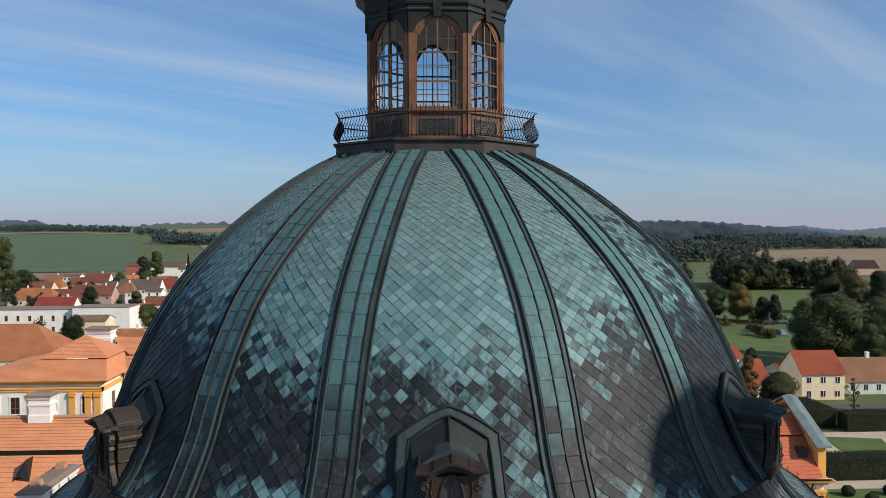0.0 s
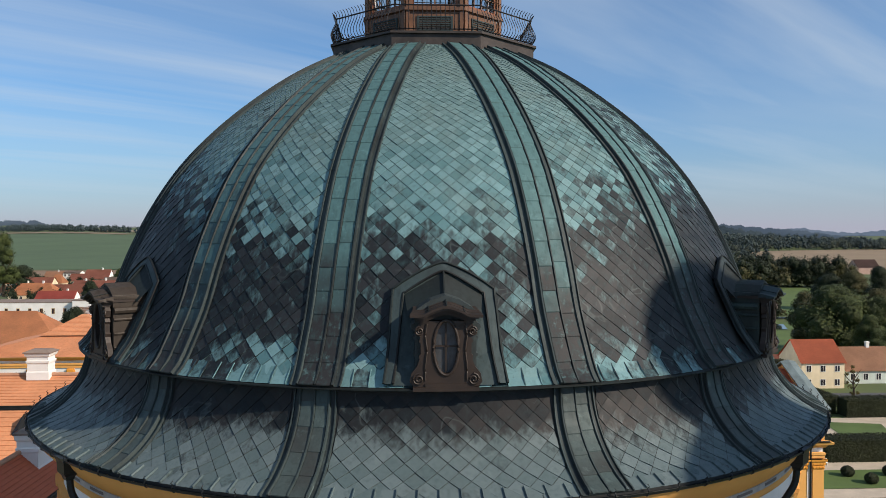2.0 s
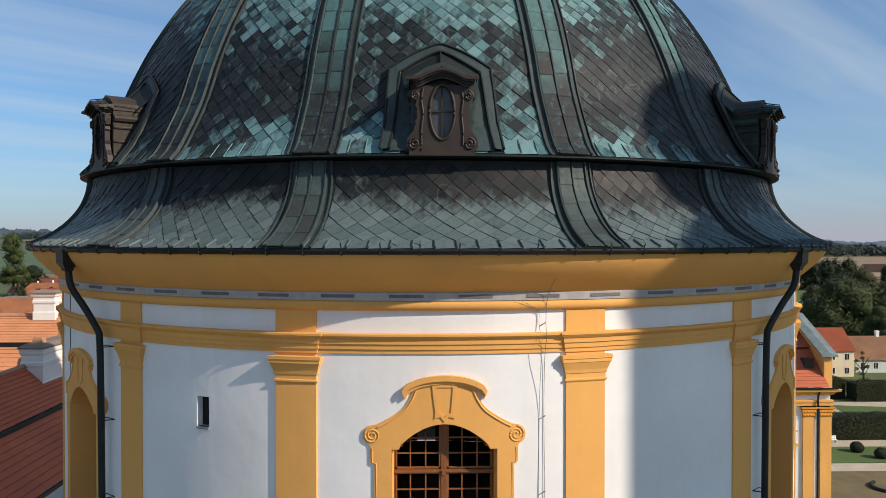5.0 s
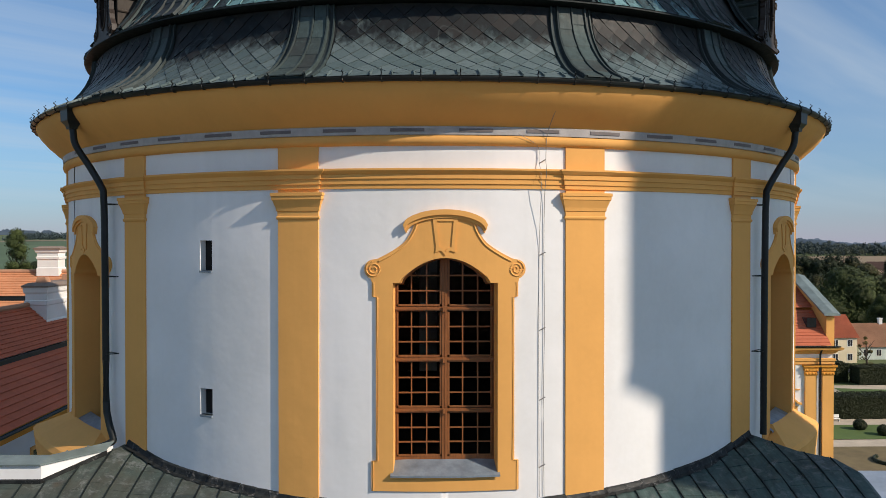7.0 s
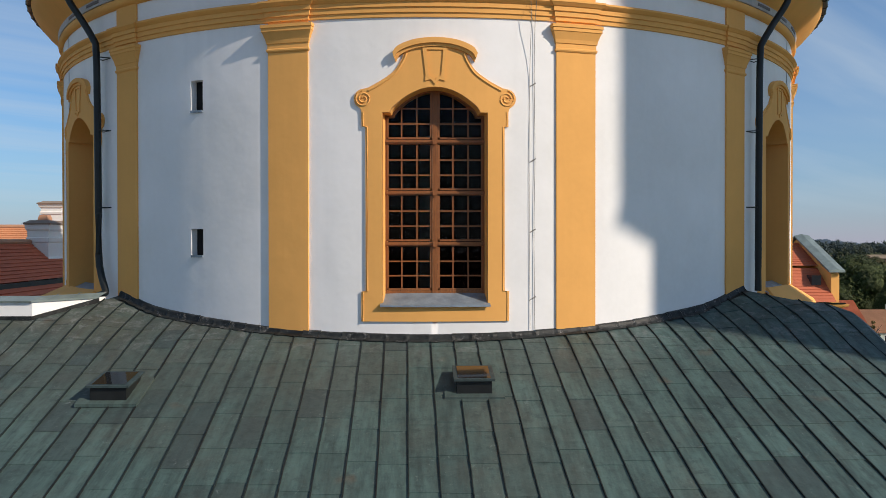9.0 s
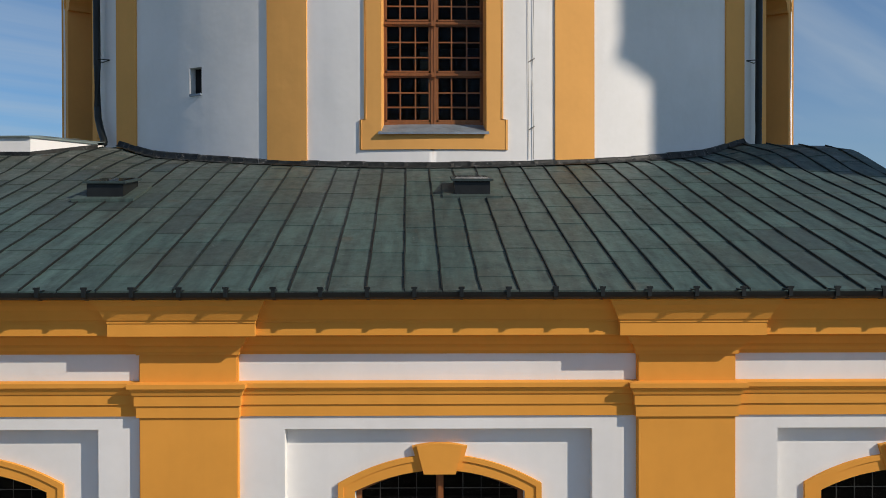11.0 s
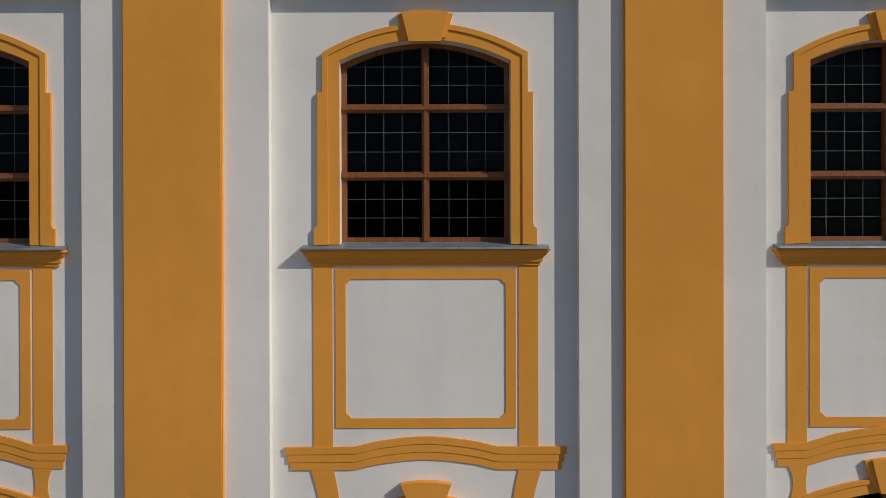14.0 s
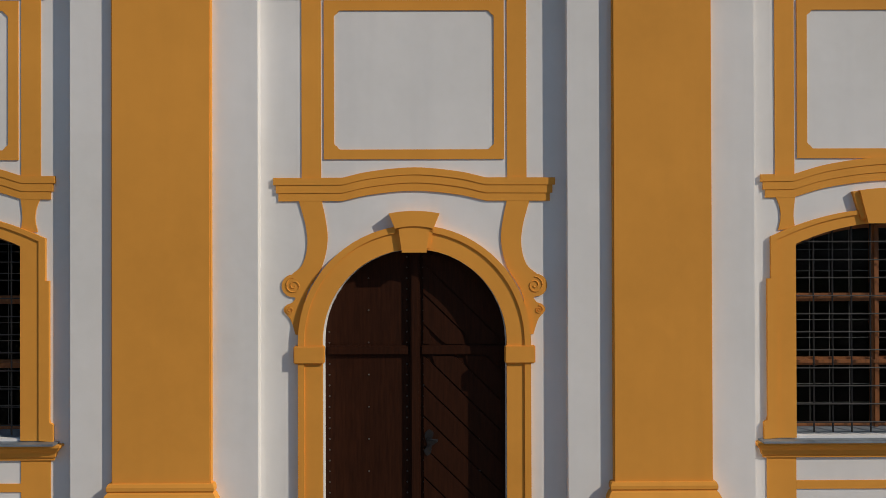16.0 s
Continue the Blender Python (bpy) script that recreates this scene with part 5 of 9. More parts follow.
    for x0, x1 in ((-0.94, -0.055), (0.055, 0.94)):
        for lo, hi in zip(lev, lev[1:]):
            l, h = lo + 0.055, hi - 0.055
            bm = bmesh.new()
            steps = [x0 + (x1 - x0) * i / 8 for i in range(9)]
            line = [(x, min(h, float(np.interp(x, xs_, zs_)) - 0.05)) for x in steps]
            plate(bm, fw, [(x0, l)] + line + [(x1, l)], -0.04, -0.034)
            pane = part("pane", bm, M_GLASS, win, "old window glass")
            pane.visible_shadow = False
            bm = bmesh.new()
            bar(bm, x0, x0 + 0.04, l, min(h, float(np.interp(x0 + 0.02, xs_, zs_)) - 0.04), -0.05, 0.0)
            bar(bm, x1 - 0.04, x1, l, min(h, float(np.interp(x1 - 0.02, xs_, zs_)) - 0.04), -0.05, 0.0)
            bar(bm, x0, x1, l, l + 0.035, -0.05, 0.0)
            for i in (1, 2):
                x = x0 + (x1 - x0) * i / 3
                bar(bm, x - 0.013, x + 0.013, l, min(h, float(np.interp(x, xs_, zs_)) - 0.05), -0.045, -0.012)
            for j in (1, 2):
                z = l + (min(h, l + 0.92) - l) * j / 3
                bar(bm, x0, x1, z - 0.013, z + 0.013, -0.045, -0.010)
            part("glazing_grid", bm, M_WOOD, pane)

# inside of the drum, its dimness put into the near-black colour
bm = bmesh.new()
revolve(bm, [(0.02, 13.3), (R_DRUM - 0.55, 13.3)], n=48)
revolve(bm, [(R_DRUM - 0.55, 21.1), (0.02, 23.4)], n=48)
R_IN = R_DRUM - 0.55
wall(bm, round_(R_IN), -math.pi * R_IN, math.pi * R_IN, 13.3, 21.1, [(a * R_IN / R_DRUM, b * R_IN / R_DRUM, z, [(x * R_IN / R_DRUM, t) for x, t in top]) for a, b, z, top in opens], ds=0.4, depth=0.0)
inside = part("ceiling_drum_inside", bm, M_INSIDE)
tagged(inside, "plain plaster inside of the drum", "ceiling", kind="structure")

# lightning wire with its holders
wire = thing("lightning_wire", "thin grey lightning wire down the drum on small holders", "cable")
at = round_(R_DRUM, radians(10.32))
bm = bmesh.new()
pts = [at(0.15, 21.9, 0.72), at(0.03, 21.2, 0.18), at(0.0, 20.7, 0.13), at(0.0, 20.4, 0.17), at(0.01, 20.0, 0.04), at(0.0, 19.0, 0.02), at(0.015, 17.5, 0.022), at(-0.005, 16.0, 0.02), at(0.01, 14.15, 0.025)]
tube(bm, smooth_curve(pts, 4), 0.006, 5)
part("wire", bm, M_CABLE, wire)
bm = bmesh.new()
tube(bm, smooth_curve([at(-0.55, 21.12, 0.16), at(-0.30, 21.0, 0.14), at(-0.12, 20.88, 0.05), at(-0.10, 20.62, 0.03), at(-0.10, 20.2, 0.165), at(-0.09, 19.0, 0.016), at(-0.10, 17.0, 0.016), at(-0.085, 14.15, 0.02)], 4), 0.005, 5)
part("wire", bm, M_CABLE, wire)
for z in (20.63, 18.85, 17.40, 16.05, 14.75):
    bm = bmesh.new()
    tube(bm, [at(-0.10, z - 0.05, -0.01), at(0.03, z + 0.03, 0.03)], 0.011, 6)
    part("holder", bm, M_CABLE, wire)

# rainwater pipes with hoppers
for sg, lab in ((-1, "black rainwater pipe with a hopper and bent foot"), (1, "black rainwater pipe with a hopper")):
    ang = 43.1 if sg < 0 else 42.3
    at = round_(R_DRUM, radians(sg * ang))
    pipe = thing("downpipe", lab, "downpipe", "pipes on the drum")
    foot = roof_z(CY - R_DRUM * math.cos(radians(ang)), 7.2)
    bm = bmesh.new()
    path = smooth_curve([at(sg * 0.55, 21.55, 0.66), at(sg * 0.5, 21.2, 0.62), at(sg * 0.30, 20.75, 0.42), at(0.04 * sg, 20.28, 0.27), at(0.0, 20.05, 0.24), at(0.0, 19.0, 0.22), at(0.0, foot + 0.75, 0.2)], 4)
    if sg < 0:
        path += smooth_curve([at(0.02, foot + 0.52, 0.2), at(0.14, foot + 0.24, 0.2), at(0.33, foot - 0.04, 0.22), at(0.35, foot - 0.09, 0.30), at(0.28, foot - 0.15, 0.44), at(0.22, foot - 0.19, 0.54)], 4)
    else:
        path += [at(0.0, foot - 0.05, 0.2)]
    tube(bm, path, 0.075, 12)
    part("pipe", bm, M_GUTTER, pipe, smooth=True)
    bm = bmesh.new()
    rings = []
    for z, w in ((21.55, 0.085), (21.62, 0.10), (21.72, 0.17), (21.95, 0.18), (22.02, 0.21), (22.06, 0.21)):
        rings.append([bm.verts.new(at(sg * 0.55 + w * x, z, 0.68 + w * y)) for x, y in ((-1, -1), (1, -1), (1, 1), (-1, 1))])
    for a, b in zip(rings, rings[1:]):
        for k in range(4):
            bm.faces.new((a[k], a[(k + 1) % 4], b[(k + 1) % 4], b[k]))
    bm.faces.new(rings[-1])
    bm.faces.new(rings[0][::-1])
    part("hopper", bm, M_GUTTER, pipe)
    for z in (19.9, 18.3, 16.6):
        bm = bmesh.new()
        tube(bm, [at(-0.18, z, 0.0), at(0.18, z, 0.0), at(0.10, z, 0.22), at(-0.10, z, 0.22), at(-0.18, z, 0.0)], 0.012, 5)
        part("clamp", bm, M_GUTTER, pipe)
# ochre sills that stand out below the side windows
for sg in (-1, 1):
    at = round_(R_DRUM, radians(sg * 54.0))
    bm = bmesh.new()
    deep, half = (0.62, 1.15) if sg > 0 else (0.85, 1.35)
    moulding(bm, at, [(0.0, 13.0), (deep * 0.8, 13.0), (deep * 0.95, 13.9), (deep, 14.25), (deep * 0.9, 14.35), (0.0, 14.75)], -half, half, ds=0.4)
    tagged(part("window_plinth", bm, M_YELLOW_L), "ochre plastered plinth swelling out under a drum window", "plinth", kind="structure")


# ---- skirt roof and dome of copper lozenges ----
DOME = smooth_curve([(10.17, 23.90), (9.93, 24.12), (9.70, 24.50), (9.27, 25.3), (8.88, 26.3), (8.28, 27.5), (7.48, 28.7), (6.45, 29.8), (5.24, 30.8), (4.12, 31.55), (3.0, 32.12)], 6)
SKIRT = smooth_curve([(9.92, 23.80), (9.98, 23.45), (10.12, 23.10), (10.36, 22.76), (10.68, 22.46), (11.02, 22.24), (11.40, 22.07)], 6)


class Shell:
    """A surface of revolution told by the length along its profile from the foot."""

    def __init__(self, prof):
        self.r = np.array([p[0] for p in prof])
        self.z = np.array([p[1] for p in prof])
        self.l = np.concatenate([[0], np.cumsum(np.hypot(np.diff(self.r), np.diff(self.z)))])

    def rz(self, v):
        return float(np.interp(v, self.l, self.r)), float(np.interp(v, self.l, self.z))

    def slope(self, v):
        (a, b), (c, d) = self.rz(max(v - 0.1, 0)), self.rz(min(v + 0.1, self.l[-1]))
        n = math.hypot(c - a, d - b)
        return (c - a) / n, (d - b) / n

    def point(self, ang, v, h=0.0):
        """At an angle (radians), a length up the profile, a height off the surface."""
        r, z = self.rz(v)
        tr, tz = self.slope(v)
        r, z = r + tz * h, z - tr * h
        return Vector((r * math.sin(ang), CY - r * math.cos(ang), z))


dome_s, skirt_s = Shell(DOME), Shell(list(reversed(SKIRT)))
dome = thing("roof_dome", "great dome of green and black copper lozenges between doubled ribs", "dome", kind="structure")
skirt = thing("roof_skirt", "flaring copper-lozenge skirt roof below the dome", "roof", kind="structure")
bm = bmesh.new()
revolve(bm, [(9.7, 23.82)] + DOME, n=144)
part("dome_shell", bm, M_UNDER, dome, smooth=True)
bm = bmesh.new()
revolve(bm, SKIRT + [(11.40, 22.03), (11.30, 21.99)], n=144)
part("skirt_shell", bm, M_UNDER, skirt, smooth=True)
# lip of the dome, and the band under it
bm = bmesh.new()
revolve(bm, [(9.9, 23.84), (10.17, 23.845), (10.21, 23.86), (10.21, 23.885), (10.17, 23.905)], n=144)
part("dome_lip", bm, M_SEAM, dome, smooth=True)

RIB_ANG = (-66.0, -36.4, -14.75, 14.85, 38.2, 67.0, 113.0, 143.2, 165.0, 195.0, 216.8, 247.0)
SKIRT_RIB_ANG = (-66.5, -38.0, -15.1, 14.9, 37.3, 67.0)
PITCH = 0.0385                        # a lozenge spans the same angle at every height


def rib_half(v, total):
    return 0.515 - 0.03 * v / total


def lozenges(shell, v0, v1, gore, total, parent, mat, name, rnd, half_of, near, made, blocked):
    """Lozenge sheets of a gore between two ribs, smaller towards the top: those near the front as pieces, the rest joined."""
    a0, a1 = (radians(x) for x in gore)
    mid = (a0 + a1) / 2
    rest = []
    rows = [v0]
    while rows[-1] < v1:
        rows.append(rows[-1] + PITCH / 2 * shell.rz(rows[-1])[0])
    for j in range(len(rows)):
        v = rows[j]
        r, z = shell.rz(v)
        up = PITCH / 2 * r
        lim = (a1 - a0) / 2 - half_of(v, total) / r
        nmax = int((a1 - a0) / PITCH) + 2
        for i in range(-nmax, nmax + 1):
            u = (i + (0.5 if j % 2 else 0.0)) * PITCH
            if abs(u) > lim + PITCH * 0.42:
                continue
            ang = mid + u
            if blocked(ang, v):
                continue
            k = 0.965
            jit = rnd.uniform(-0.004, 0.007)
            tip = rnd.uniform(-0.004, 0.008)
            e = 0.03 / r

            def at(du, dv, h):
                uu = max(-lim - e, min(lim + e, u + du * PITCH / 2 * k))
                vv = min(max(v + dv * up * k, 0.0), shell.l[-1])
                return shell.point(mid + uu, vv, h)
            c = [at(du, dv, h + jit) for du, dv, h in ((0, -1, 0.018 + tip), (1, 0, 0.011), (0, 1, 0.004), (-1, 0, 0.011))]
            low = [at(du, dv, -0.004) for du, dv in ((0, -1), (1, 0), (-1, 0))]
            faces = [[c[0], c[1], c[2], c[3]], [low[0], low[1], c[1], c[0]], [low[2], low[0], c[0], c[3]]]
            if near(ang, v) and made[0] < 290:
                made[0] += 1
                bm = bmesh.new()
                for f in faces:
                    quad(bm, *f)
                part(name, bm, mat, parent, smooth=True)
            else:
                rest.append(faces)
    return rest


def join_faces(rest, name, mat, parent):
    verts, faces = [], []
    for fs in rest:
        for f in fs:
            base = len(verts)
            verts += [tuple(p) for p in f]
            faces.append((base, base + 1, base + 2, base + 3))
    me = bpy.data.meshes.new(name)
    me.from_pydata(verts, [], faces)
    me.polygons.foreach_set("use_smooth", [True] * len(faces))
    me.materials.append(mat)
    ob = new(name, me)
    ob.parent = parent
    return tagged(ob, kind="stuff")


def lucarne_block(ang, v):
    for a in (0.0, 52.0, -52.0):
        if abs(ang - radians(a)) * 9.6 < (1.05 if v < 1.75 else 1.05 - 1.5 * (v - 1.75)) and v < 2.4:
            return True
    return False


rnd = random.Random(7)
vis = [g for g in zip(RIB_ANG, RIB_ANG[1:]) if g[1] <= 68]
made, rest = [0], []
vis = sorted(list(vis) + [(-113.0, -66.0), (67.0, 113.0)], key=lambda g: abs(g[0] + g[1]))
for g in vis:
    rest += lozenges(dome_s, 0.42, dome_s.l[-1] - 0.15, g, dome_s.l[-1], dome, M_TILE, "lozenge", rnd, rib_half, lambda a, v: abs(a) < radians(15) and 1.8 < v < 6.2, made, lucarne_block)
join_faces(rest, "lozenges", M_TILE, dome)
made, rest = [0], []
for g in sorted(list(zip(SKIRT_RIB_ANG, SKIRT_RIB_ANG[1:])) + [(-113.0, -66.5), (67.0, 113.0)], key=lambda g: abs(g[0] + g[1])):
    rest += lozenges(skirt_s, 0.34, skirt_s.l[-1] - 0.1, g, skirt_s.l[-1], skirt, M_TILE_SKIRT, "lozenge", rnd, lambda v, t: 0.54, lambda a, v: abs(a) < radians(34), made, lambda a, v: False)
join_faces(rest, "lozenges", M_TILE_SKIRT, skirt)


def strip_row(shell, v0, v1, width, parent, mat, name, seam_h):
    """A row of upright sheets along the foot of a shell, each with a lapped edge."""
    r, _ = shell.rz(v0)
    n = int(2 * math.pi * r / width)
    for i in range(n):
        a0 = -math.pi + 2 * math.pi * i / n
        a1 = -math.pi + 2 * math.pi * (i + 1) / n
        if abs((a0 + a1) / 2) > radians(75):
            continue
        bm = bmesh.new()
        pts = []
        for a, h in ((a0, 0.012), (a1, 0.022)):
            pts.append([bm.verts.new(shell.point(a, v, h)) for v in (v0 + 0.01, (v0 + v1) / 2, v1)])
        for k in range(2):
            bm.faces.new((pts[0][k], pts[1][k], pts[1][k + 1], pts[0][k + 1]))
        if seam_h:
            s0 = [shell.point(a1 - 0.012 / r, v, 0.02) for v in (v0 + 0.02, v1)]
            s1 = [shell.point(a1 - 0.008 / r, v, seam_h) for v in (v0 + 0.02, v1)]
            s2 = [shell.point(a1 + 0.008 / r, v, seam_h) for v in (v0 + 0.02, v1)]
            s3 = [shell.point(a1 + 0.012 / r, v, 0.02) for v in (v0 + 0.02, v1)]
            for p, q in ((s0, s1), (s1, s2), (s2, s3)):
                quad(bm, p[0], q[0], q[1], p[1])
            quad(bm, s0[0], s1[0], s2[0], s3[0])
        part(name, bm, mat, parent)


strip_row(dome_s, 0.0, 0.44, 0.34, dome, M_TILE, "foot_sheet", 0.035)
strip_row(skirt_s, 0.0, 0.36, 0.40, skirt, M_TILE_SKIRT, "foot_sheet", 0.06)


def rib(shell, ang, parent, v_end, w_of, mat):
    a = radians(ang)
    total = v_end

    def turn(v):
        """The ribs draw together a little towards the crown."""
        return a * (1 - 0.085 * max(0.0, v / total - 0.45) / 0.55) if shell is dome_s else a
    # edge flashings and rolls
    bm = bmesh.new()
    n = 40
    rows = []
    sect = ((-1.03, 0.008), (-1.02, 0.065), (-0.97, 0.065), (-0.95, 0.03), (-0.76, 0.03), (-0.73, 0.105), (-0.67, 0.11), (-0.63, 0.06), (-0.02, 0.06), (0.0, 0.105), (0.05, 0.105), (0.07, 0.05), (0.64, 0.05), (0.68, 0.105), (0.74, 0.105), (0.77, 0.03), (0.95, 0.03), (0.97, 0.065), (1.02, 0.065), (1.03, 0.008))
    for i in range(n + 1):
        v = total * i / n
        r, _ = shell.rz(v)
        w = w_of(v, total)
        rows.append([bm.verts.new(shell.point(turn(v) + s * w / r, v, h * (1 if i else 0.8))) for s, h in sect])
    for p, q in zip(rows, rows[1:]):
        for k in range(len(sect) - 1):
            bm.faces.new((p[k], p[k + 1], q[k + 1], q[k]))
    bm.faces.new(rows[0][::-1])
    body = part("rib", bm, M_RIB_EDGE, parent, "doubled standing rib of copper", smooth=True)
    rr = random.Random(int(ang * 10))
    for s0, s1, h in ((-0.62, -0.03, 0.072), (0.08, 0.63, 0.062)):
        v = 0.0
        while v < total - 0.05:
            ln = 0.52 * rr.uniform(0.9, 1.1)
            v2 = min(v + ln, total)
            bm = bmesh.new()
            k = 3
            rows = []
            for i in range(k + 1):
                vv = v + (v2 - v) * i / k
                r, _ = shell.rz(vv)
                w = w_of(vv, total)
                hh = h + 0.014 * (1 - i / k)
                rows.append([bm.verts.new(shell.point(turn(vv) + s * w / r, vv, hh)) for s in (s0, (s0 + s1) / 2, s1)])
            for p, q in zip(rows, rows[1:]):
                for j in range(2):
                    bm.faces.new((p[j], p[j + 1], q[j + 1], q[j]))
            lo = [bm.verts.new(x.co - Vector((0, 0, 0.02))) for x in rows[0]]
            for j in range(2):
                bm.faces.new((lo[j], lo[j + 1], rows[0][j + 1], rows[0][j]))
            part("rib_sheet", bm, mat, body)
            v = v2
    return body


for ang in RIB_ANG:
    if abs(ang) < 70:
        rib(dome_s, ang, dome, dome_s.l[-1] - 0.05, rib_half, M_RIB)
for ang in SKIRT_RIB_ANG:
    rib(skirt_s, ang, skirt, skirt_s.l[-1], lambda v, t: 0.54 - 0.05 * v, M_RIB_S)

# gutter round the skirt
g2 = thing("drum_gutter", "dark gutter round the skirt roof on bent brackets", "gutter")
bm = bmesh.new()
half_pipe(bm, [((11.42 * math.sin(radians(a)), CY - 11.42 * math.cos(radians(a)), 22.045), (math.sin(radians(a)), -math.cos(radians(a)), 0)) for a in range(-180, 181, 2)], 0.075, n=6)
part("trough", bm, M_GUTTER, g2, smooth=True)
for k in range(-26, 27):
    a = radians(k * 3.55 + 1.2)
    bm = bmesh.new()
    o = Vector((math.sin(a), -math.cos(a), 0))
    c = Vector((0, CY, 22.045))
    tube(bm, [c + o * (11.42 + 0.083 * math.cos(radians(t))) + Vector((0, 0, 0.083 * math.sin(radians(t)))) for t in (60, 20, -30, -80, -130, -170)], 0.014, 5)
    tube(bm, [c + o * 11.46 + Vector((0, 0, 0.07)), c + o * 11.52 + Vector((0, 0, 0.12)), c + o * 11.47 + Vector((0, 0, 0.15))], 0.012, 5)
    part("gutter_bracket", bm, M_GUTTER, g2)


# ---- dormer lucarnes at the foot of the dome ----
def lucarne(ang, label, side, cap):
    """Built facing the front at the origin (x across, y inwards, z up), then turned to its place."""
    luc = thing("lucarne", label, "dormer", "lucarnes of the dome")
    L = lambda s, z, d: Vector((s, -d, z))
    base = 0.0
    # sheet-metal housing with a gabled hood
    bm = bmesh.new()
    prof = [(-0.60, 0.0), (-0.60, 1.42), (-0.55, 1.52)] + [(-0.30, 1.68), (0, 1.78), (0.30, 1.68)] + [(0.55, 1.52), (0.60, 1.42), (0.60, 0.0)]
    f = [bm.verts.new(L(x, z, -0.16)) for x, z in prof]
    b = [bm.verts.new(L(x * 0.98, z, -2.2)) for x, z in prof]
    for i in range(len(prof) - 1):
        bm.faces.new((f[i], f[i + 1], b[i + 1], b[i]))
    bm.faces.new(f)
    body = part("housing", bm, side, luc)
    # collar laid on the dome round the housing
    bm = bmesh.new()
    def both(half):
        return [(-x, z) for x, z in half] + [(0.0, half[-1][1] + 0.06)] + list(reversed(half))
    outer = both([(1.20, 0.0), (1.12, 0.6), (1.04, 1.68), (0.98, 1.84), (0.58, 2.10), (0.22, 2.27)])
    inner = both([(1.02, 0.0), (0.93, 0.6), (0.83, 1.62), (0.77, 1.74), (0.45, 1.95), (0.18, 2.10)])
    mid0 = both([(0.60, 0.0), (0.60, 0.5), (0.60, 1.40), (0.56, 1.50), (0.30, 1.68), (0.12, 1.75)])

    def on_dome(x, z, h):
        zz = 23.92 + z
        v = float(np.interp(zz, dome_s.z, dome_s.l))
        r, _ = dome_s.rz(v)
        p = dome_s.point(x / r, v, h)
        return Vector((p.x, p.y - (CY - 10.20), p.z - 23.92))
    rings = [[bm.verts.new(on_dome(x, z, h)) for x, z in line] for line, h in ((outer, 0.02), (outer, 0.10), (inner, 0.115), (inner, 0.06), (mid0, 0.06))]
    for p, q in zip(rings, rings[1:]):
        for i in range(len(p) - 1):
            bm.faces.new((p[i], p[i + 1], q[i + 1], q[i]))
    part("collar", bm, M_COPPER_D, luc, "patinated copper collar")
    for line in (outer, inner):
        bm = bmesh.new()
        tube(bm, smooth_curve([tuple(on_dome(x, z, 0.11)) for x, z in line], 3), 0.028, 6)
        part("collar_roll", bm, M_SEAM, luc)
    # roof cap: three lapped sheets running back from the cornice, with seams
    for q, (d0, d1, up0, up1) in enumerate(((0.20, 0.02, 0.00, 0.03), (0.04, -0.16, 0.035, 0.06), (-0.14, -1.3, 0.065, 0.09))):
        bm = bmesh.new()
        wq = 0.70 - 0.03 * q
        top = smooth_curve([(-wq, 1.40), (-0.45, 1.41), (-0.28, 1.49), (0, 1.57), (0.28, 1.49), (0.45, 1.41), (wq, 1.40)], 5)
        f = [bm.verts.new(L(x, z + 0.03 + up0, d0)) for x, z in top]
        k = [bm.verts.new(L(x * 0.97, z + 0.03 + up1, d1)) for x, z in top]
        u = [bm.verts.new(L(x, z - 0.02 + up0, d0)) for x, z in top]
        for i in range(len(top) - 1):
            bm.faces.new((f[i], f[i + 1], k[i + 1], k[i]))
            bm.faces.new((u[i], u[i + 1], f[i + 1], f[i]))
        for i in (0, len(top) - 1):
            bm.faces.new((f[i], k[i], bm.verts.new(L(top[i][0], 1.38, d1)), u[i]))
        part("roof_sheet", bm, cap, luc)
    for x, z in ((-0.34, 1.47), (0.0, 1.60), (0.34, 1.47)):
        bm = bmesh.new()
        tube(bm, [L(x, z + 0.02, 0.20), L(x, z + 0.06, 0.0), L(x, z + 0.09, -0.15), L(x, z + 0.11, -0.8)], 0.014, 5)
        part("cap_seam", bm, M_SEAM, luc)
    # steep gable sheet behind the cap, folded over a middle seam
    bm = bmesh.new()
    ridge = [on_dome(0, 1.62, 0.34), on_dome(0, 2.14, 0.10)]
    for sg in (-1, 1):
        foot = [on_dome(sg * 0.72, 1.22, 0.26), on_dome(sg * 0.79, 1.70, 0.08)]
        quad(bm, foot[0], ridge[0], ridge[1], foot[1])
    part("gable_sheet", bm, M_SEAM, luc)
    bm = bmesh.new()
    tube(bm, [ridge[0] + Vector((0, -0.02, 0.01)), ridge[1] + Vector((0, -0.01, 0.02))], 0.022, 6)
    part("gable_seam", bm, M_SEAM, luc)
    # lapped bands on the two sides
    for sg in (-1, 1):
        for z, r in ((0.30, 0.03), (0.62, 0.035), (0.95, 0.04), (1.16, 0.085)):
            bm = bmesh.new()
            tube(bm, [L(sg * 0.60, z, -0.17), L(sg * 0.60, z, -1.2)], r, 8)
            part("side_band", bm, side, body)
    # front board with oval window
    bm = bmesh.new()
    half = [(0.45, 0.02), (0.63, 0.03), (0.70, 0.12), (0.67, 0.28), (0.56, 0.42), (0.51, 0.55), (0.525, 0.62), (0.49, 0.66), (0.49, 0.86), (0.525, 0.90), (0.49, 0.98), (0.54, 1.02), (0.56, 1.16), (0.51, 1.24), (0.51, 1.30)]
    outline = mirror(half + [(0.0, 1.30)])
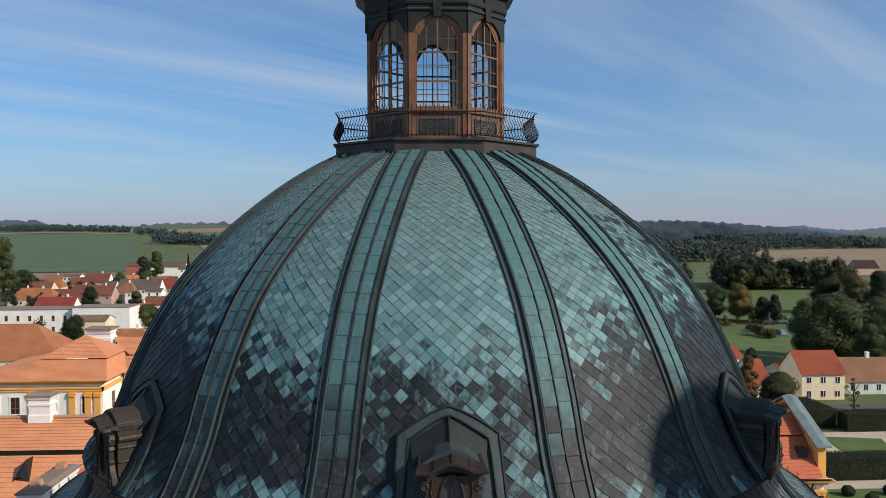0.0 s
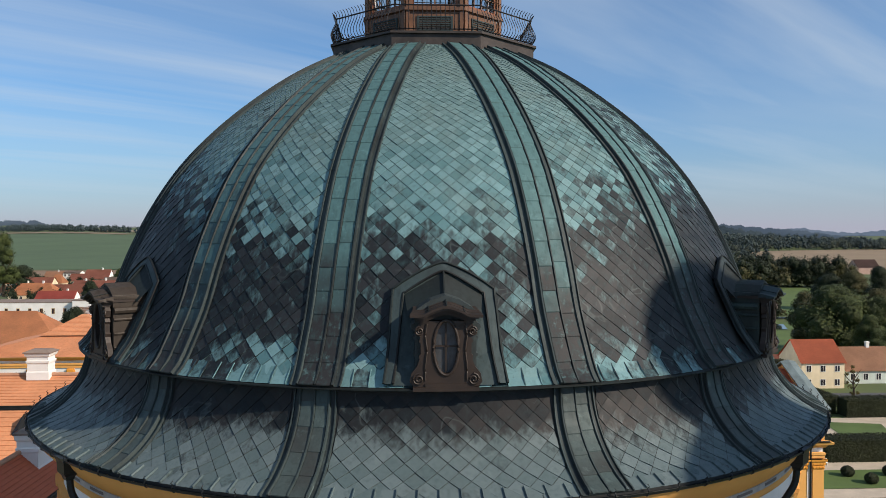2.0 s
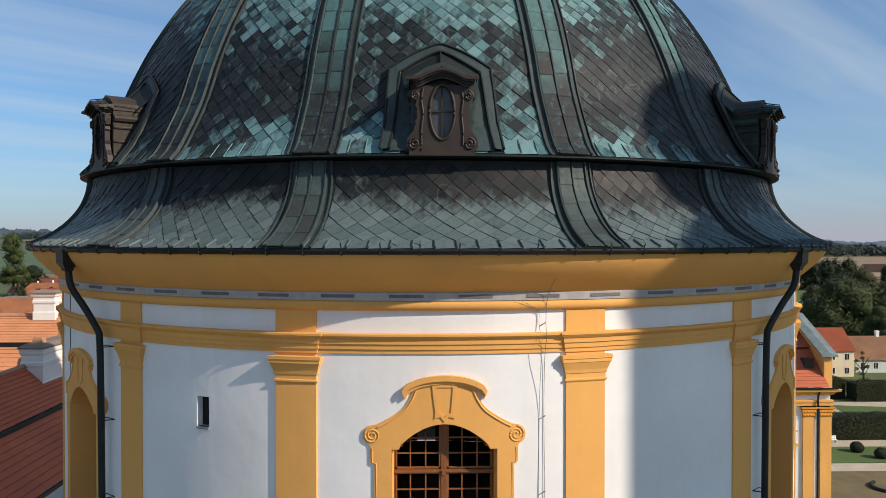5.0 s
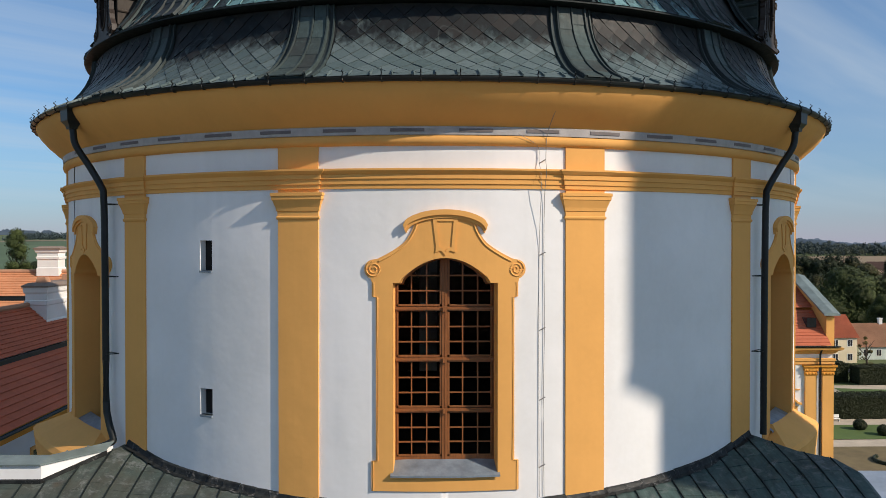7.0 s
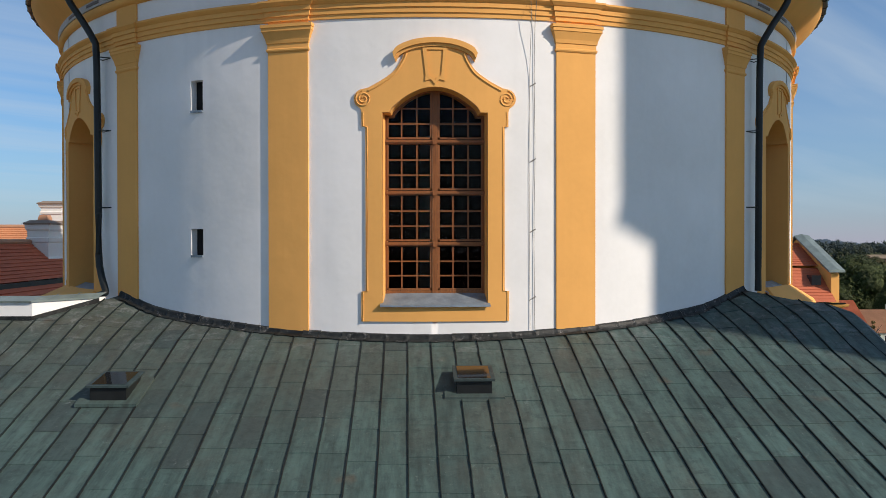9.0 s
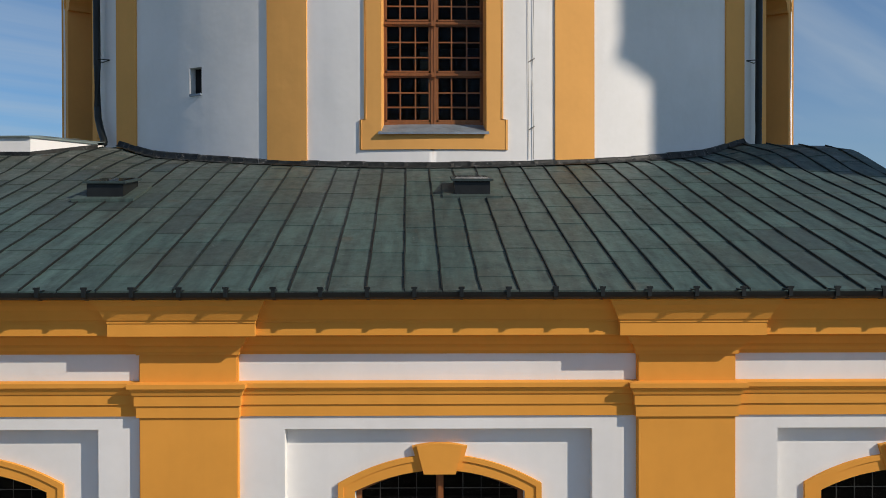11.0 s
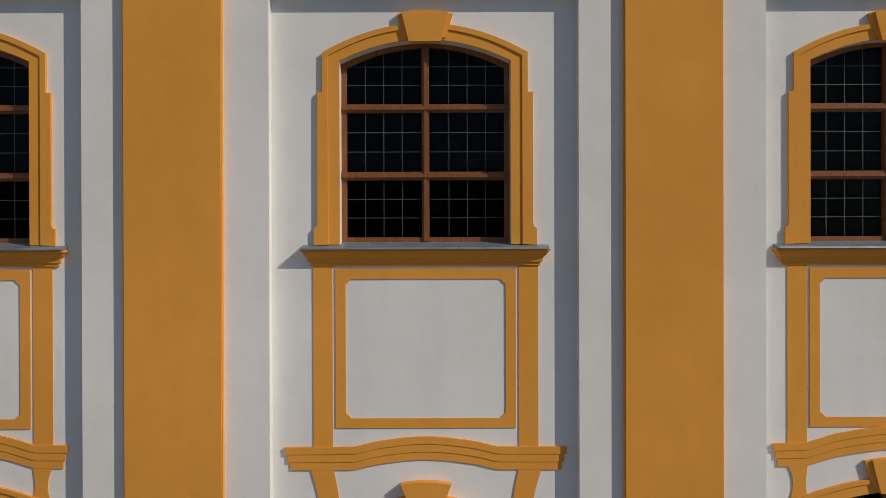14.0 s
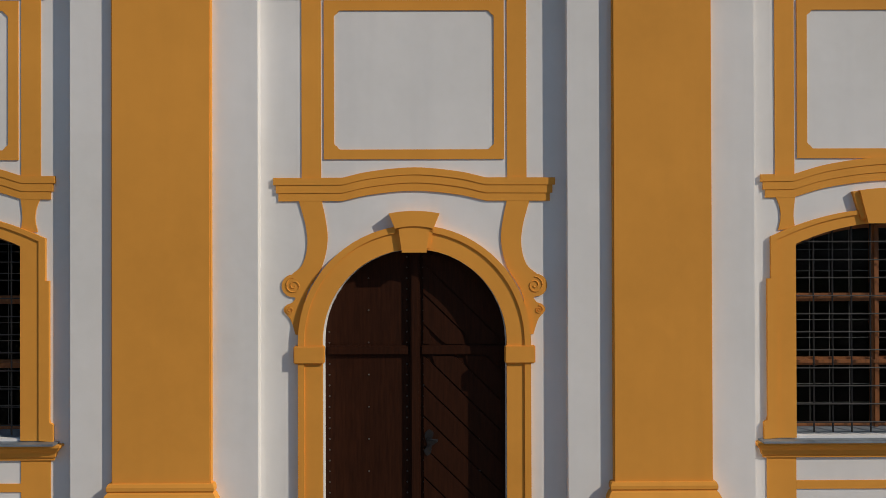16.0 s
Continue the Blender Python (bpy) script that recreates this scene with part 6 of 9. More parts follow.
    oval = [(0.218 * math.cos(t), 0.78 + 0.51 * math.sin(t)) for t in np.linspace(0, 2 * math.pi, 33)[:-1]]
    plate(bm, L, outline, -0.12, 0.0, hole=oval)
    fr = part("front_board", bm, M_LUC, luc, "brown copper front with scrolled edges")
    bm = bmesh.new()
    tube(bm, [L(x * 1.10, 0.78 + (z - 0.78) * 1.04, 0.0) for x, z in oval], 0.032, 8, closed=True)
    part("oval_frame", bm, M_LUC, fr, smooth=True)
    for sg in (-1, 1):
        for cx, cz, r in ((0.53, 0.17, 0.115), (0.51, 1.10, 0.09)):
            bm = bmesh.new()
            tube(bm, [L(sg * x, z, 0.015) for x, z in spiral(cx, cz, r, 1.8, 32)], 0.02, 6)
            part("scroll", bm, M_LUC, fr, smooth=True)
        bm = bmesh.new()
        tube(bm, [L(sg * x, z, 0.01) for x, z in smooth_curve([(0.40, 0.15), (0.40, 0.45), (0.37, 0.75), (0.40, 1.0), (0.37, 1.24)], 4)], 0.022, 6)
        part("rim", bm, M_LUC, fr)
    bm = bmesh.new()
    plate(bm, L, [(0.233 * math.cos(t), 0.78 + 0.525 * math.sin(t)) for t in np.linspace(0, 2 * math.pi, 33)[:-1]], -0.11, -0.10)
    pane = part("pane", bm, M_MESHGLASS, luc, "dull wired glass")
    bm = bmesh.new()
    for c0, c1 in ((L(-0.22, 0.785, -0.06), L(0.22, 0.815, -0.10)), (L(-0.014, 0.27, -0.06), L(0.014, 1.29, -0.10))):
        box(bm, min(c0.x, c1.x), max(c0.x, c1.x), min(c0.y, c1.y), max(c0.y, c1.y), c0.z, c1.z)
    part("glazing_bar", bm, M_LUC, pane)
    # cornice: swan-neck mouldings one over another
    for dz_, d, h in ((1.26, 0.06, 0.06), (1.31, 0.10, 0.05), (1.355, 0.17, 0.07)):
        bm = bmesh.new()
        w = 0.47 + d * 0.9
        up = smooth_curve([(-w, dz_), (-0.42, dz_ + 0.005), (-0.26, dz_ + 0.09), (0, dz_ + 0.16), (0.26, dz_ + 0.09), (0.42, dz_ + 0.005), (w, dz_)], 5)
        plate(bm, L, [(x, z + h) for x, z in up] + list(reversed(up)), -1.3, d)
        part("cornice", bm, M_LUC, luc)
    bm = bmesh.new()
    box(bm, -0.64, 0.64, -0.04, 0.3, -0.06, 0.02)
    box(bm, -0.40, 0.40, -0.03, 0.1, 0.02, 0.09)
    part("sill", bm, M_LUC, luc)
    a = radians(ang)
    luc.matrix_basis = Matrix.Translation((-0.03 if ang == 0 else 0.05, CY, 23.92)) @ Matrix.Rotation(a, 4, "Z") @ Matrix.Translation((0, -10.20, 0))
    return luc


lucarne(0.0, "baroque copper lucarne with an oval window and scrolled sides", M_LUC_SIDE, M_LUC)
lucarne(-53.0, "weathered brown copper lucarne with scrolled sides", M_HOUSE_BROWN, M_HOUSE_BROWN)
lucarne(53.5, "weathered green copper lucarne with scrolled sides", M_HOUSE_GREEN, M_COPPER_D)


# ---- the lantern on the dome ----
LX = 0.07
lantern = thing("lantern", "eight-sided brown copper lantern with tall arched windows and an iron gallery", "lantern")


def octo(ap, z, turn=22.5):
    r = ap / math.cos(radians(22.5))
    return [(LX + r * math.sin(radians(45 * k + turn)), CY - r * math.cos(radians(45 * k + turn)), z) for k in range(8)]


def prism(bm, profile):
    rings = [[bm.verts.new(p) for p in octo(ap, z)] for ap, z in profile]
    for p, q in zip(rings, rings[1:]):
        for k in range(8):
            bm.faces.new((p[k], p[(k + 1) % 8], q[(k + 1) % 8], q[k]))


bm = bmesh.new()
prism(bm, [(2.4, 31.9), (3.0, 32.0), (3.0, 32.40), (3.08, 32.41), (3.08, 32.47), (2.2, 32.50)])
part("platform", bm, M_PLATFORM, lantern, "dark brown copper platform")
bm = bmesh.new()
prism(bm, [(2.10, 32.45), (2.10, 32.56), (2.04, 32.60), (2.04, 33.27), (2.12, 33.30), (2.12, 33.38), (2.02, 33.40)])
part("pedestal", bm, M_COPPER, lantern)
AP = 2.02
FH = AP * math.tan(radians(22.5))
L_TOP = [(-0.65, 35.62), (-0.55, 35.62), (-0.53, 35.68)] + arc(-0.51, 35.72, 0.51, 35.72, 0.40, 12) + [(0.53, 35.68), (0.55, 35.62), (0.65, 35.62)]
for k in range(8):
    a = radians(45 * k)

    def fl(s, z, d, a=a):
        return Vector((LX + (AP + d) * math.sin(a) + s * math.cos(a), CY - (AP + d) * math.cos(a) + s * math.sin(a), z))
    bm = bmesh.new()
    wall(bm, fl, -FH, FH, 33.38, 36.9, [(-0.65, 0.65, 33.44, L_TOP)], depth=0.16)
    face = part("wall_panel", bm, M_COPPER, lantern)
    bm = bmesh.new()
    il = lambda s, z, d, fl=fl: fl(s, z, d - 0.165)
    wall(bm, il, -FH * 0.9, FH * 0.9, 33.41, 36.69, [(-0.65, 0.65, 33.44, L_TOP)], depth=0.03)
    part("lining", bm, M_LINING, face, "pale plastered inner face")
    for sg in (-1, 1):
        bm = bmesh.new()
        plate(bm, fl, [(sg * FH, 32.6), (sg * FH, 36.3), (sg * (FH - 0.11), 36.3), (sg * (FH - 0.11), 32.6)], -0.02, 0.06)
        plate(bm, fl, [(sg * (FH - 0.11), 33.4), (sg * (FH - 0.11), 35.75), (sg * (FH - 0.16), 35.75), (sg * (FH - 0.16), 33.4)], -0.02, 0.03)
        part("corner_pilaster", bm, M_COPPER, face)
    bm = bmesh.new()
    lo = smooth_curve([(-FH, 35.60), (-0.72, 35.60), (-0.66, 35.68), (-0.58, 35.86), (-0.30, 36.07), (0, 36.14), (0.30, 36.07), (0.58, 35.86), (0.66, 35.68), (0.72, 35.60), (FH, 35.60)], 4)
    plate(bm, fl, lo + [(FH, 36.5), (-FH, 36.5)], -0.01, 0.07)
    part("spandrel", bm, M_LANT_DARK, face, "green-black copper spandrel")
    bm = bmesh.new()
    plate(bm, fl, [(-0.10, 36.04), (0.10, 36.04), (0.17, 36.75), (-0.17, 36.75)], 0.0, 0.15)
    part("keystone", bm, M_LANT_DARK, face)
    # window
    fw_ = lambda s, z, d, fl=fl: fl(s, z, d - 0.045)
    bm = bmesh.new()
    plate(bm, fw_, [(0.66, 33.42)] + list(reversed([(x * 1.02, z + 0.01) for x, z in L_TOP])) + [(-0.66, 33.42)], -0.04, 0.03, hole=[(0.60, 33.50)] + list(reversed([(x * 0.9, z - 0.06) for x, z in L_TOP])) + [(-0.60, 33.50)])
    wf = part("window_frame", bm, M_FRAME, face)
    bm = bmesh.new()
    xs_, zs_ = [p[0] for p in L_TOP], [p[1] for p in L_TOP]

    def lb(x0, x1, z0, z1, d0, d1):
        v = [bm.verts.new(fw_(x, z, d)) for x in (x0, x1) for z in (z0, z1) for d in (d0, d1)]
        for f in ((0, 1, 3, 2), (4, 6, 7, 5), (0, 4, 5, 1), (2, 3, 7, 6), (0, 2, 6, 4), (1, 5, 7, 3)):
            bm.faces.new([v[i] for i in f])
    lb(-0.022, 0.022, 33.45, 36.08, -0.03, 0.035)
    for z in (34.22, 35.06):
        lb(-0.62, 0.62, z - 0.026, z + 0.026, -0.03, 0.03)
    for x in (-0.315, 0.315):
        lb(x - 0.009, x + 0.009, 33.45, float(np.interp(x, xs_, zs_)) - 0.03, -0.02, 0.015)
    for z in (33.83, 34.62, 35.45):
        lb(-0.61, 0.61, z - 0.009, z + 0.009, -0.02, 0.015)
    part("glazing_grid", bm, M_BAR, wf)
    bm = bmesh.new()
    plate(bm, fw_, [(0.62, 33.47)] + list(reversed([(x * 0.95, z - 0.03) for x, z in L_TOP])) + [(-0.62, 33.47)], -0.012, -0.006)
    pane = part("pane", bm, M_GLASS, face)
    pane.visible_shadow = False
    # louvre in the pedestal
    bm = bmesh.new()
    fp = lambda s, z, d, a=a: Vector((LX + (2.04 + d) * math.sin(a) + s * math.cos(a), CY - (2.04 + d) * math.cos(a) + s * math.sin(a), z))
    plate(bm, fp, [(-0.52, 32.72), (0.52, 32.72), (0.52, 33.14), (-0.52, 33.14)], 0.0, 0.03, hole=[(-0.47, 32.76), (0.47, 32.76), (0.47, 33.10), (-0.47, 33.10)])
    lv = part("louvre_frame", bm, M_COPPER_D, face, "green copper louvre")
    for i in range(5):
        bm = bmesh.new()
        z = 32.775 + i * 0.066
        plate(bm, fp, [(-0.47, z), (0.47, z), (0.47, z + 0.032), (-0.47, z + 0.032)], 0.0, 0.022)
        part("slat", bm, M_COPPER_D, lv)
bm = bmesh.new()
prism(bm, [(2.09, 36.42), (2.16, 36.45), (2.16, 36.55), (2.12, 36.58), (2.12, 36.78), (2.22, 36.84), (2.30, 36.95), (2.42, 37.05), (2.5, 37.15), (2.5, 37.25), (2.2, 37.4), (1.9, 37.9), (1.7, 38.4), (1.2, 38.9), (0.6, 39.2), (0.02, 39.4)])
part("cornice", bm, M_LANT_DARK, lantern)
for z in (36.22, 36.40):
    bm = bmesh.new()
    prism(bm, [(2.04, z), (2.14, z + 0.02), (2.15, z + 0.05), (2.12, z + 0.08), (2.04, z + 0.09)])
    part("moulding", bm, M_COPPER_D, lantern)
bm = bmesh.new()
prism(bm, [(0.02, 33.40), (2.0, 33.40)])
part("inner_floor", bm, M_LUC, lantern)
bm = bmesh.new()
prism(bm, [(0.02, 36.7), (2.0, 36.7)])
part("inner_ceiling", bm, M_LINING, lantern)

gal = thing("gallery_railing", "dark wrought-iron gallery railing with bellied bars round the lantern", "railing")
bars = []
bm = bmesh.new()
for ap, z, r in ((2.93, 33.22, 0.022), (2.93, 32.56, 0.018)):
    tube(bm, octo(ap, z), r, 6, closed=True)
part("rail", bm, M_IRON, gal)
sb = bmesh.new()
tube(sb, smooth_curve([(0, 0, 0.06), (0, -0.10, 0.14), (0, -0.155, 0.28), (0, -0.10, 0.46), (0, -0.01, 0.64), (0, -0.005, 0.80), (0, -0.05, 0.90), (0, -0.11, 0.94)], 2), 0.0105, 5)
bar_me = finish(sb)
bar_me.materials.append(M_IRON)
for k in range(8):
    a = radians(45 * k)
    n = 19
    for i in range(n):
        s = -1.21 + 2.42 * (i + 0.5) / n
        m = Matrix.Translation((LX, CY, 32.47)) @ Matrix.Rotation(a, 4, "Z") @ Matrix.Translation((s, -2.93, 0))
        share("bar", bar_me, gal, m)


# ---- the land: ground, fields, woods ----
M_GRASS = simple("grass", (0.075, 0.102, 0.028), 0.9, 0.0, 0.3, 0.05, 0.3, 2.0)
M_LAWN = simple("lawn", (0.072, 0.118, 0.024), 0.9, 0.0, 0.2, 0.2, 0.3, 6.0)
M_CROP = simple("green_field", (0.066, 0.108, 0.046), 0.9, 0.0, 0.15, 0.01, 0.0)
M_STUBBLE = simple("stubble_field", (0.225, 0.165, 0.10), 0.95, 0.0, 0.15, 0.01, 0.0)
M_SOIL = simple("brown_field", (0.22, 0.145, 0.085), 0.95, 0.0, 0.15, 0.02, 0.0)
M_GRAVEL = simple("gravel", (0.45, 0.38, 0.29), 0.95, 0.0, 0.15, 0.5, 0.4, 20.0)
M_PAVE = simple("paving", (0.24, 0.21, 0.175), 0.9, 0.0, 0.2, 0.4, 0.3, 8.0)
M_ASPHALT = simple("asphalt", (0.07, 0.07, 0.075), 0.9, 0.0, 0.2, 0.3)
M_WATER = simple("river_water", (0.03, 0.045, 0.045), 0.05, 0.0, 0.1, 0.3, 0.05, 3.0)
M_PARTERRE = simple("parterre_gravel", (0.15, 0.112, 0.05), 0.95, 0.0, 0.2, 0.6)
M_RT_ORANGE = roof_tile("roof_tile_orange", (0.64, 0.27, 0.125))
M_RT_RED = roof_tile("roof_tile_red", (0.46, 0.095, 0.07))
M_RT_RED2 = roof_tile("roof_tile_bright", (0.50, 0.13, 0.06))
M_RT_DARK = roof_tile("roof_tile_dark", (0.36, 0.135, 0.09))
M_RT_BROWN = roof_tile("roof_tile_brown", (0.46, 0.24, 0.14))
M_RT_BARN = roof_tile("roof_tile_umber", (0.095, 0.052, 0.042))
M_RT_GREY = roof_tile("roof_grey", (0.24, 0.18, 0.14))
M_RT_RUST = roof_tile("roof_rust", (0.36, 0.25, 0.17))
M_CREAM = plaster("plaster_cream", (0.80, 0.67, 0.46), 0.12)
M_WHITE_F = plaster("plaster_offwhite", (0.83, 0.81, 0.77), 0.08)
M_PINK = plaster("plaster_pink", (0.50, 0.34, 0.28), 0.1)
M_MINT = plaster("plaster_mint", (0.58, 0.64, 0.58), 0.1)
M_BARK = simple("bark", (0.09, 0.065, 0.045), 0.9, 0.0, 0.3, 2.0)
M_LEAF = leaf_mat("leaf_green", (0.030, 0.050, 0.012), (0.090, 0.112, 0.028))
M_LEAF_OLIVE = leaf_mat("leaf_olive", (0.046, 0.050, 0.015), (0.130, 0.115, 0.042))
M_LEAF_DARK = leaf_mat("leaf_dark", (0.014, 0.025, 0.010), (0.036, 0.050, 0.019))
M_LEAF_GOLD = leaf_mat("leaf_gold", (0.075, 0.072, 0.015), (0.24, 0.17, 0.035))
M_LEAF_RUST = leaf_mat("leaf_rust", (0.12, 0.06, 0.02), (0.26, 0.12, 0.03))
# these two far-wood greens have bluish distance haze mixed into the leaf colour
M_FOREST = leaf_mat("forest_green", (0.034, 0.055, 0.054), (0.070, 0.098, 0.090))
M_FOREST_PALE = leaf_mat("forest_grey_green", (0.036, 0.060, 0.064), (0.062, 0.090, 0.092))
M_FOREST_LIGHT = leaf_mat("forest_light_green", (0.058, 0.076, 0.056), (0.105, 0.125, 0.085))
M_HEDGE = leaf_mat("hedge_green", (0.020, 0.030, 0.009), (0.048, 0.056, 0.018))
M_WINDOW = simple("far_window", (0.03, 0.03, 0.035), 0.15, 0.0, 0.3)


def ease(t):
    t = min(1.0, max(0.0, t))
    return t * t * (3 - 2 * t)


def height(x, y):
    far = float(np.interp(y, [0, 120, 330, 700, 1100, 1600, 2300, 3000, 3800, 4900], [-6, -5.5, -8, -8.5, -4.5, 2, 14, 27, 32, 15]))
    if y > 600:
        k = ease((y - 600) / 900)
        far += k * (7 * math.sin(x / 310 + 1.0) * math.sin(y / 420 + 0.5) + 4 * math.sin(x / 140 + y / 260))
        low = ease((x / y - 0.30) / 0.12) * ease((y - 1300) / 500)
        far = far * (1 - low) - 14 * low
        side = ease((x / y - 0.12) / 0.25) * (1 - low)
        far -= side * 7 * ease((y - 1800) / 900)
        far += side * 5 * ease((y - 900) / 700) * (1 - 0.6 * ease((y - 2000) / 900))
    dx, dy = max(-70 - x, x - 26, 0), max(y - 72, 0)
    k = ease(math.hypot(dx, dy) / 16)
    return far * k


def spaced(lo, hi, n, power=2.2):
    out = []
    for i in range(-n, n + 1):
        t = i / n
        out.append(math.copysign(abs(t) ** power, t) * (hi if t > 0 else -lo))
    return out


xs, ys = spaced(-4800, 4800, 75), [-400, -150, -60] + [4900 * (i / 110) ** 2.0 for i in range(111)]
verts = [(x, y, height(x, y)) for y in ys for x in xs]
nx = len(xs)
faces = [(j * nx + i, j * nx + i + 1, (j + 1) * nx + i + 1, (j + 1) * nx + i) for j in range(len(ys) - 1) for i in range(nx - 1)]
me = bpy.data.meshes.new("ground")
me.from_pydata(verts, [], faces)
me.materials.append(M_GRASS)
for p in me.polygons:
    p.use_smooth = True
tagged(new("ground", me), "rolling grassland round the town", "ground", kind="structure")


def drape(name, corners, mat, label, category, lift=0.25, n=24, kind="structure"):
    """A patch laid over the ground between four corners."""
    a, b, c, d = corners
    bm = bmesh.new()
    grid = []
    for j in range(n + 1):
        row = []
        for i in range(n + 1):
            u, v = i / n, j / n
            x = (a[0] * (1 - u) + b[0] * u) * (1 - v) + (d[0] * (1 - u) + c[0] * u) * v
            y = (a[1] * (1 - u) + b[1] * u) * (1 - v) + (d[1] * (1 - u) + c[1] * u) * v
            row.append(bm.verts.new((x, y, height(x, y) + lift)))
        grid.append(row)
    for p, q in zip(grid, grid[1:]):
        for i in range(n):
            bm.faces.new((p[i], p[i + 1], q[i + 1], q[i]))
    return tagged(part(name, bm, mat, smooth=True), label, category, kind=kind)


# unseen paving, added so that sunlight bounces warmly up at the front
drape("forecourt", ((-60, -60), (26, -60), (26, 9.3), (-60, 9.3)), M_PAVE, "pale gravel and stone forecourt before the church", "pavement", 0.03, 6)
drape("field", ((-700, 700), (-225, 700), (-560, 1750), (-1500, 1750)), M_CROP, "wide green field beyond the town", "field", 0.6)
drape("field", ((-420, 560), (-150, 560), (-200, 690), (-500, 690)), M_SOIL, "strip of brown ploughed field", "field", 0.5)
drape("field", ((-260, 1080), (-150, 1080), (-230, 1330), (-330, 1330)), M_STUBBLE, "pale brown stubble field", "field", 0.7)
drape("field", ((-1300, 1780), (-600, 1780), (-620, 1900), (-1400, 1900)), M_STUBBLE, "narrow pale stubble field", "field", 0.8)
drape("field", ((-900, 2350), (-420, 2350), (-420, 3100), (-1100, 3100)), M_STUBBLE, "far pale stubble field", "field", 1.2)
drape("field", ((-560, 1950), (-330, 1950), (-420, 2350), (-700, 2350)), M_CROP, "far green field", "field", 1.0)
drape("field", ((300, 640), (640, 640), (900, 1130), (390, 990)), M_STUBBLE, "broad stubble field below the wooded hill", "field", 0.7)
drape("field", ((230, 900), (420, 960), (330, 1200), (250, 1180)), M_CROP, "green meadow among the woods", "field", 0.7)
drape("meadow", ((76, 196), (150, 205), (165, 292), (100, 288)), M_LAWN, "mown green meadow by the river", "meadow", 0.15)
drape("meadow", ((112, 312), (190, 320), (255, 462), (150, 470)), M_LAWN, "mown green meadow beyond the river", "meadow", 0.2)
drape("river", ((121.5, 267), (127, 266), (133, 282), (127, 283)), M_WATER, "bend of a dark river", "water", 0.3, 6)
drape("river", ((134, 300), (150, 302), (152, 308), (134, 307)), M_WATER, "reach of a dark river", "water", 0.3, 6)

# garden of the palace: lawns, paths, clipped hedges, parterre
drape("path", ((32, 84), (130, 84), (130, 136), (32, 136)), M_GRAVEL, "pale gravel garden walks", "path", 0.05, 8)
drape("lawn", ((32, 98.5), (130, 98.5), (130, 106), (32, 106)), M_LAWN, "strip of garden lawn", "lawn", 0.12, 8)
drape("lawn", ((66, 117), (73, 117), (78, 131), (69, 133)), M_LAWN, "garden lawn", "lawn", 0.12, 8)
drape("lawn", ((84, 117), (130, 117), (130, 126), (90, 126)), M_LAWN, "garden lawn with a flower bed", "lawn", 0.12, 8)
drape("flower_bed", ((90, 119.5), (112, 119.5), (112, 123.5), (93, 123.5)), M_PARTERRE, "brown autumn flower bed", "flower bed", 0.2, 6)
drape("parterre", ((32, 64), (130, 64), (130, 95), (32, 95)), M_PARTERRE, "brown gravel parterre", "garden", 0.12, 8)
drape("road", ((60, 150), (180, 148), (180, 156), (60, 158)), M_ASPHALT, "road before the houses", "road", 0.1, 8)


def leaf_quads(rng, centre, radius, n, size, verts, faces, squash=1.0, skin=0.45, loose=0.38):
    """Leaf cards over a lump: they face outwards, with scatter."""
    for _ in range(n):
        d = Vector((rng.gauss(0, 1), rng.gauss(0, 1), rng.gauss(0, 1)))
        d.normalize()
        r = radius * (1 - skin * rng.random() ** 1.6)
        p = Vector(centre) + Vector((d.x * r, d.y * r, d.z * r * squash))
        nrm = (d + Vector((rng.uniform(-1, 1), rng.uniform(-1, 1), rng.uniform(-0.6, 1.2))) * loose).normalized()
        u = nrm.cross(Vector((rng.uniform(-1, 1), rng.uniform(-1, 1), rng.uniform(-1, 1))))
        if u.length < 1e-3:
            continue
        u.normalize()
        w = nrm.cross(u)
        s = size * rng.uniform(0.4, 1.5)
        b = len(verts)
        verts += [tuple(p + u * s * 0.5), tuple(p + w * s * 0.42), tuple(p - u * s * 0.5), tuple(p - w * s * 0.42)]
        faces.append((b, b + 1, b + 2, b + 3))


ico = bmesh.new()
bmesh.ops.create_icosphere(ico, subdivisions=2, radius=1.0)
ico.verts.ensure_lookup_table()
ICO_V = np.array([v.co[:] for v in ico.verts])
ICO_F = [[v.index for v in f.verts] for f in ico.faces]
ico.free()
ico = bmesh.new()
bmesh.ops.create_icosphere(ico, subdivisions=1, radius=1.0)
ico.verts.ensure_lookup_table()
ICO1_V = np.array([v.co[:] for v in ico.verts])
ICO1_F = [[v.index for v in f.verts] for f in ico.faces]
ico.free()


def clump(rng, centre, radius, verts, faces, squash=1.0, fine=True):
    """The dense heart of a mass of leaves: an uneven, dented lump."""
    pts, fs = (ICO_V, ICO_F) if fine else (ICO1_V, ICO1_F)
    gen = np.random.default_rng(rng.randrange(1 << 30))
    p = pts * (radius * (1 + gen.uniform(-0.24, 0.16, len(pts))))[:, None] * np.array((1, 1, squash)) + np.array(centre)
    b = len(verts)
    verts += [tuple(q) for q in p.tolist()]
    faces += [tuple(b + i for i in f) for f in fs]


def leaf_mesh(verts, faces, mat):
    me = bpy.data.meshes.new("leaves")
    me.from_pydata(verts, [], faces)
    me.materials.append(mat)
    me.polygons.foreach_set("use_smooth", [len(f) == 3 for f in faces])
    return me


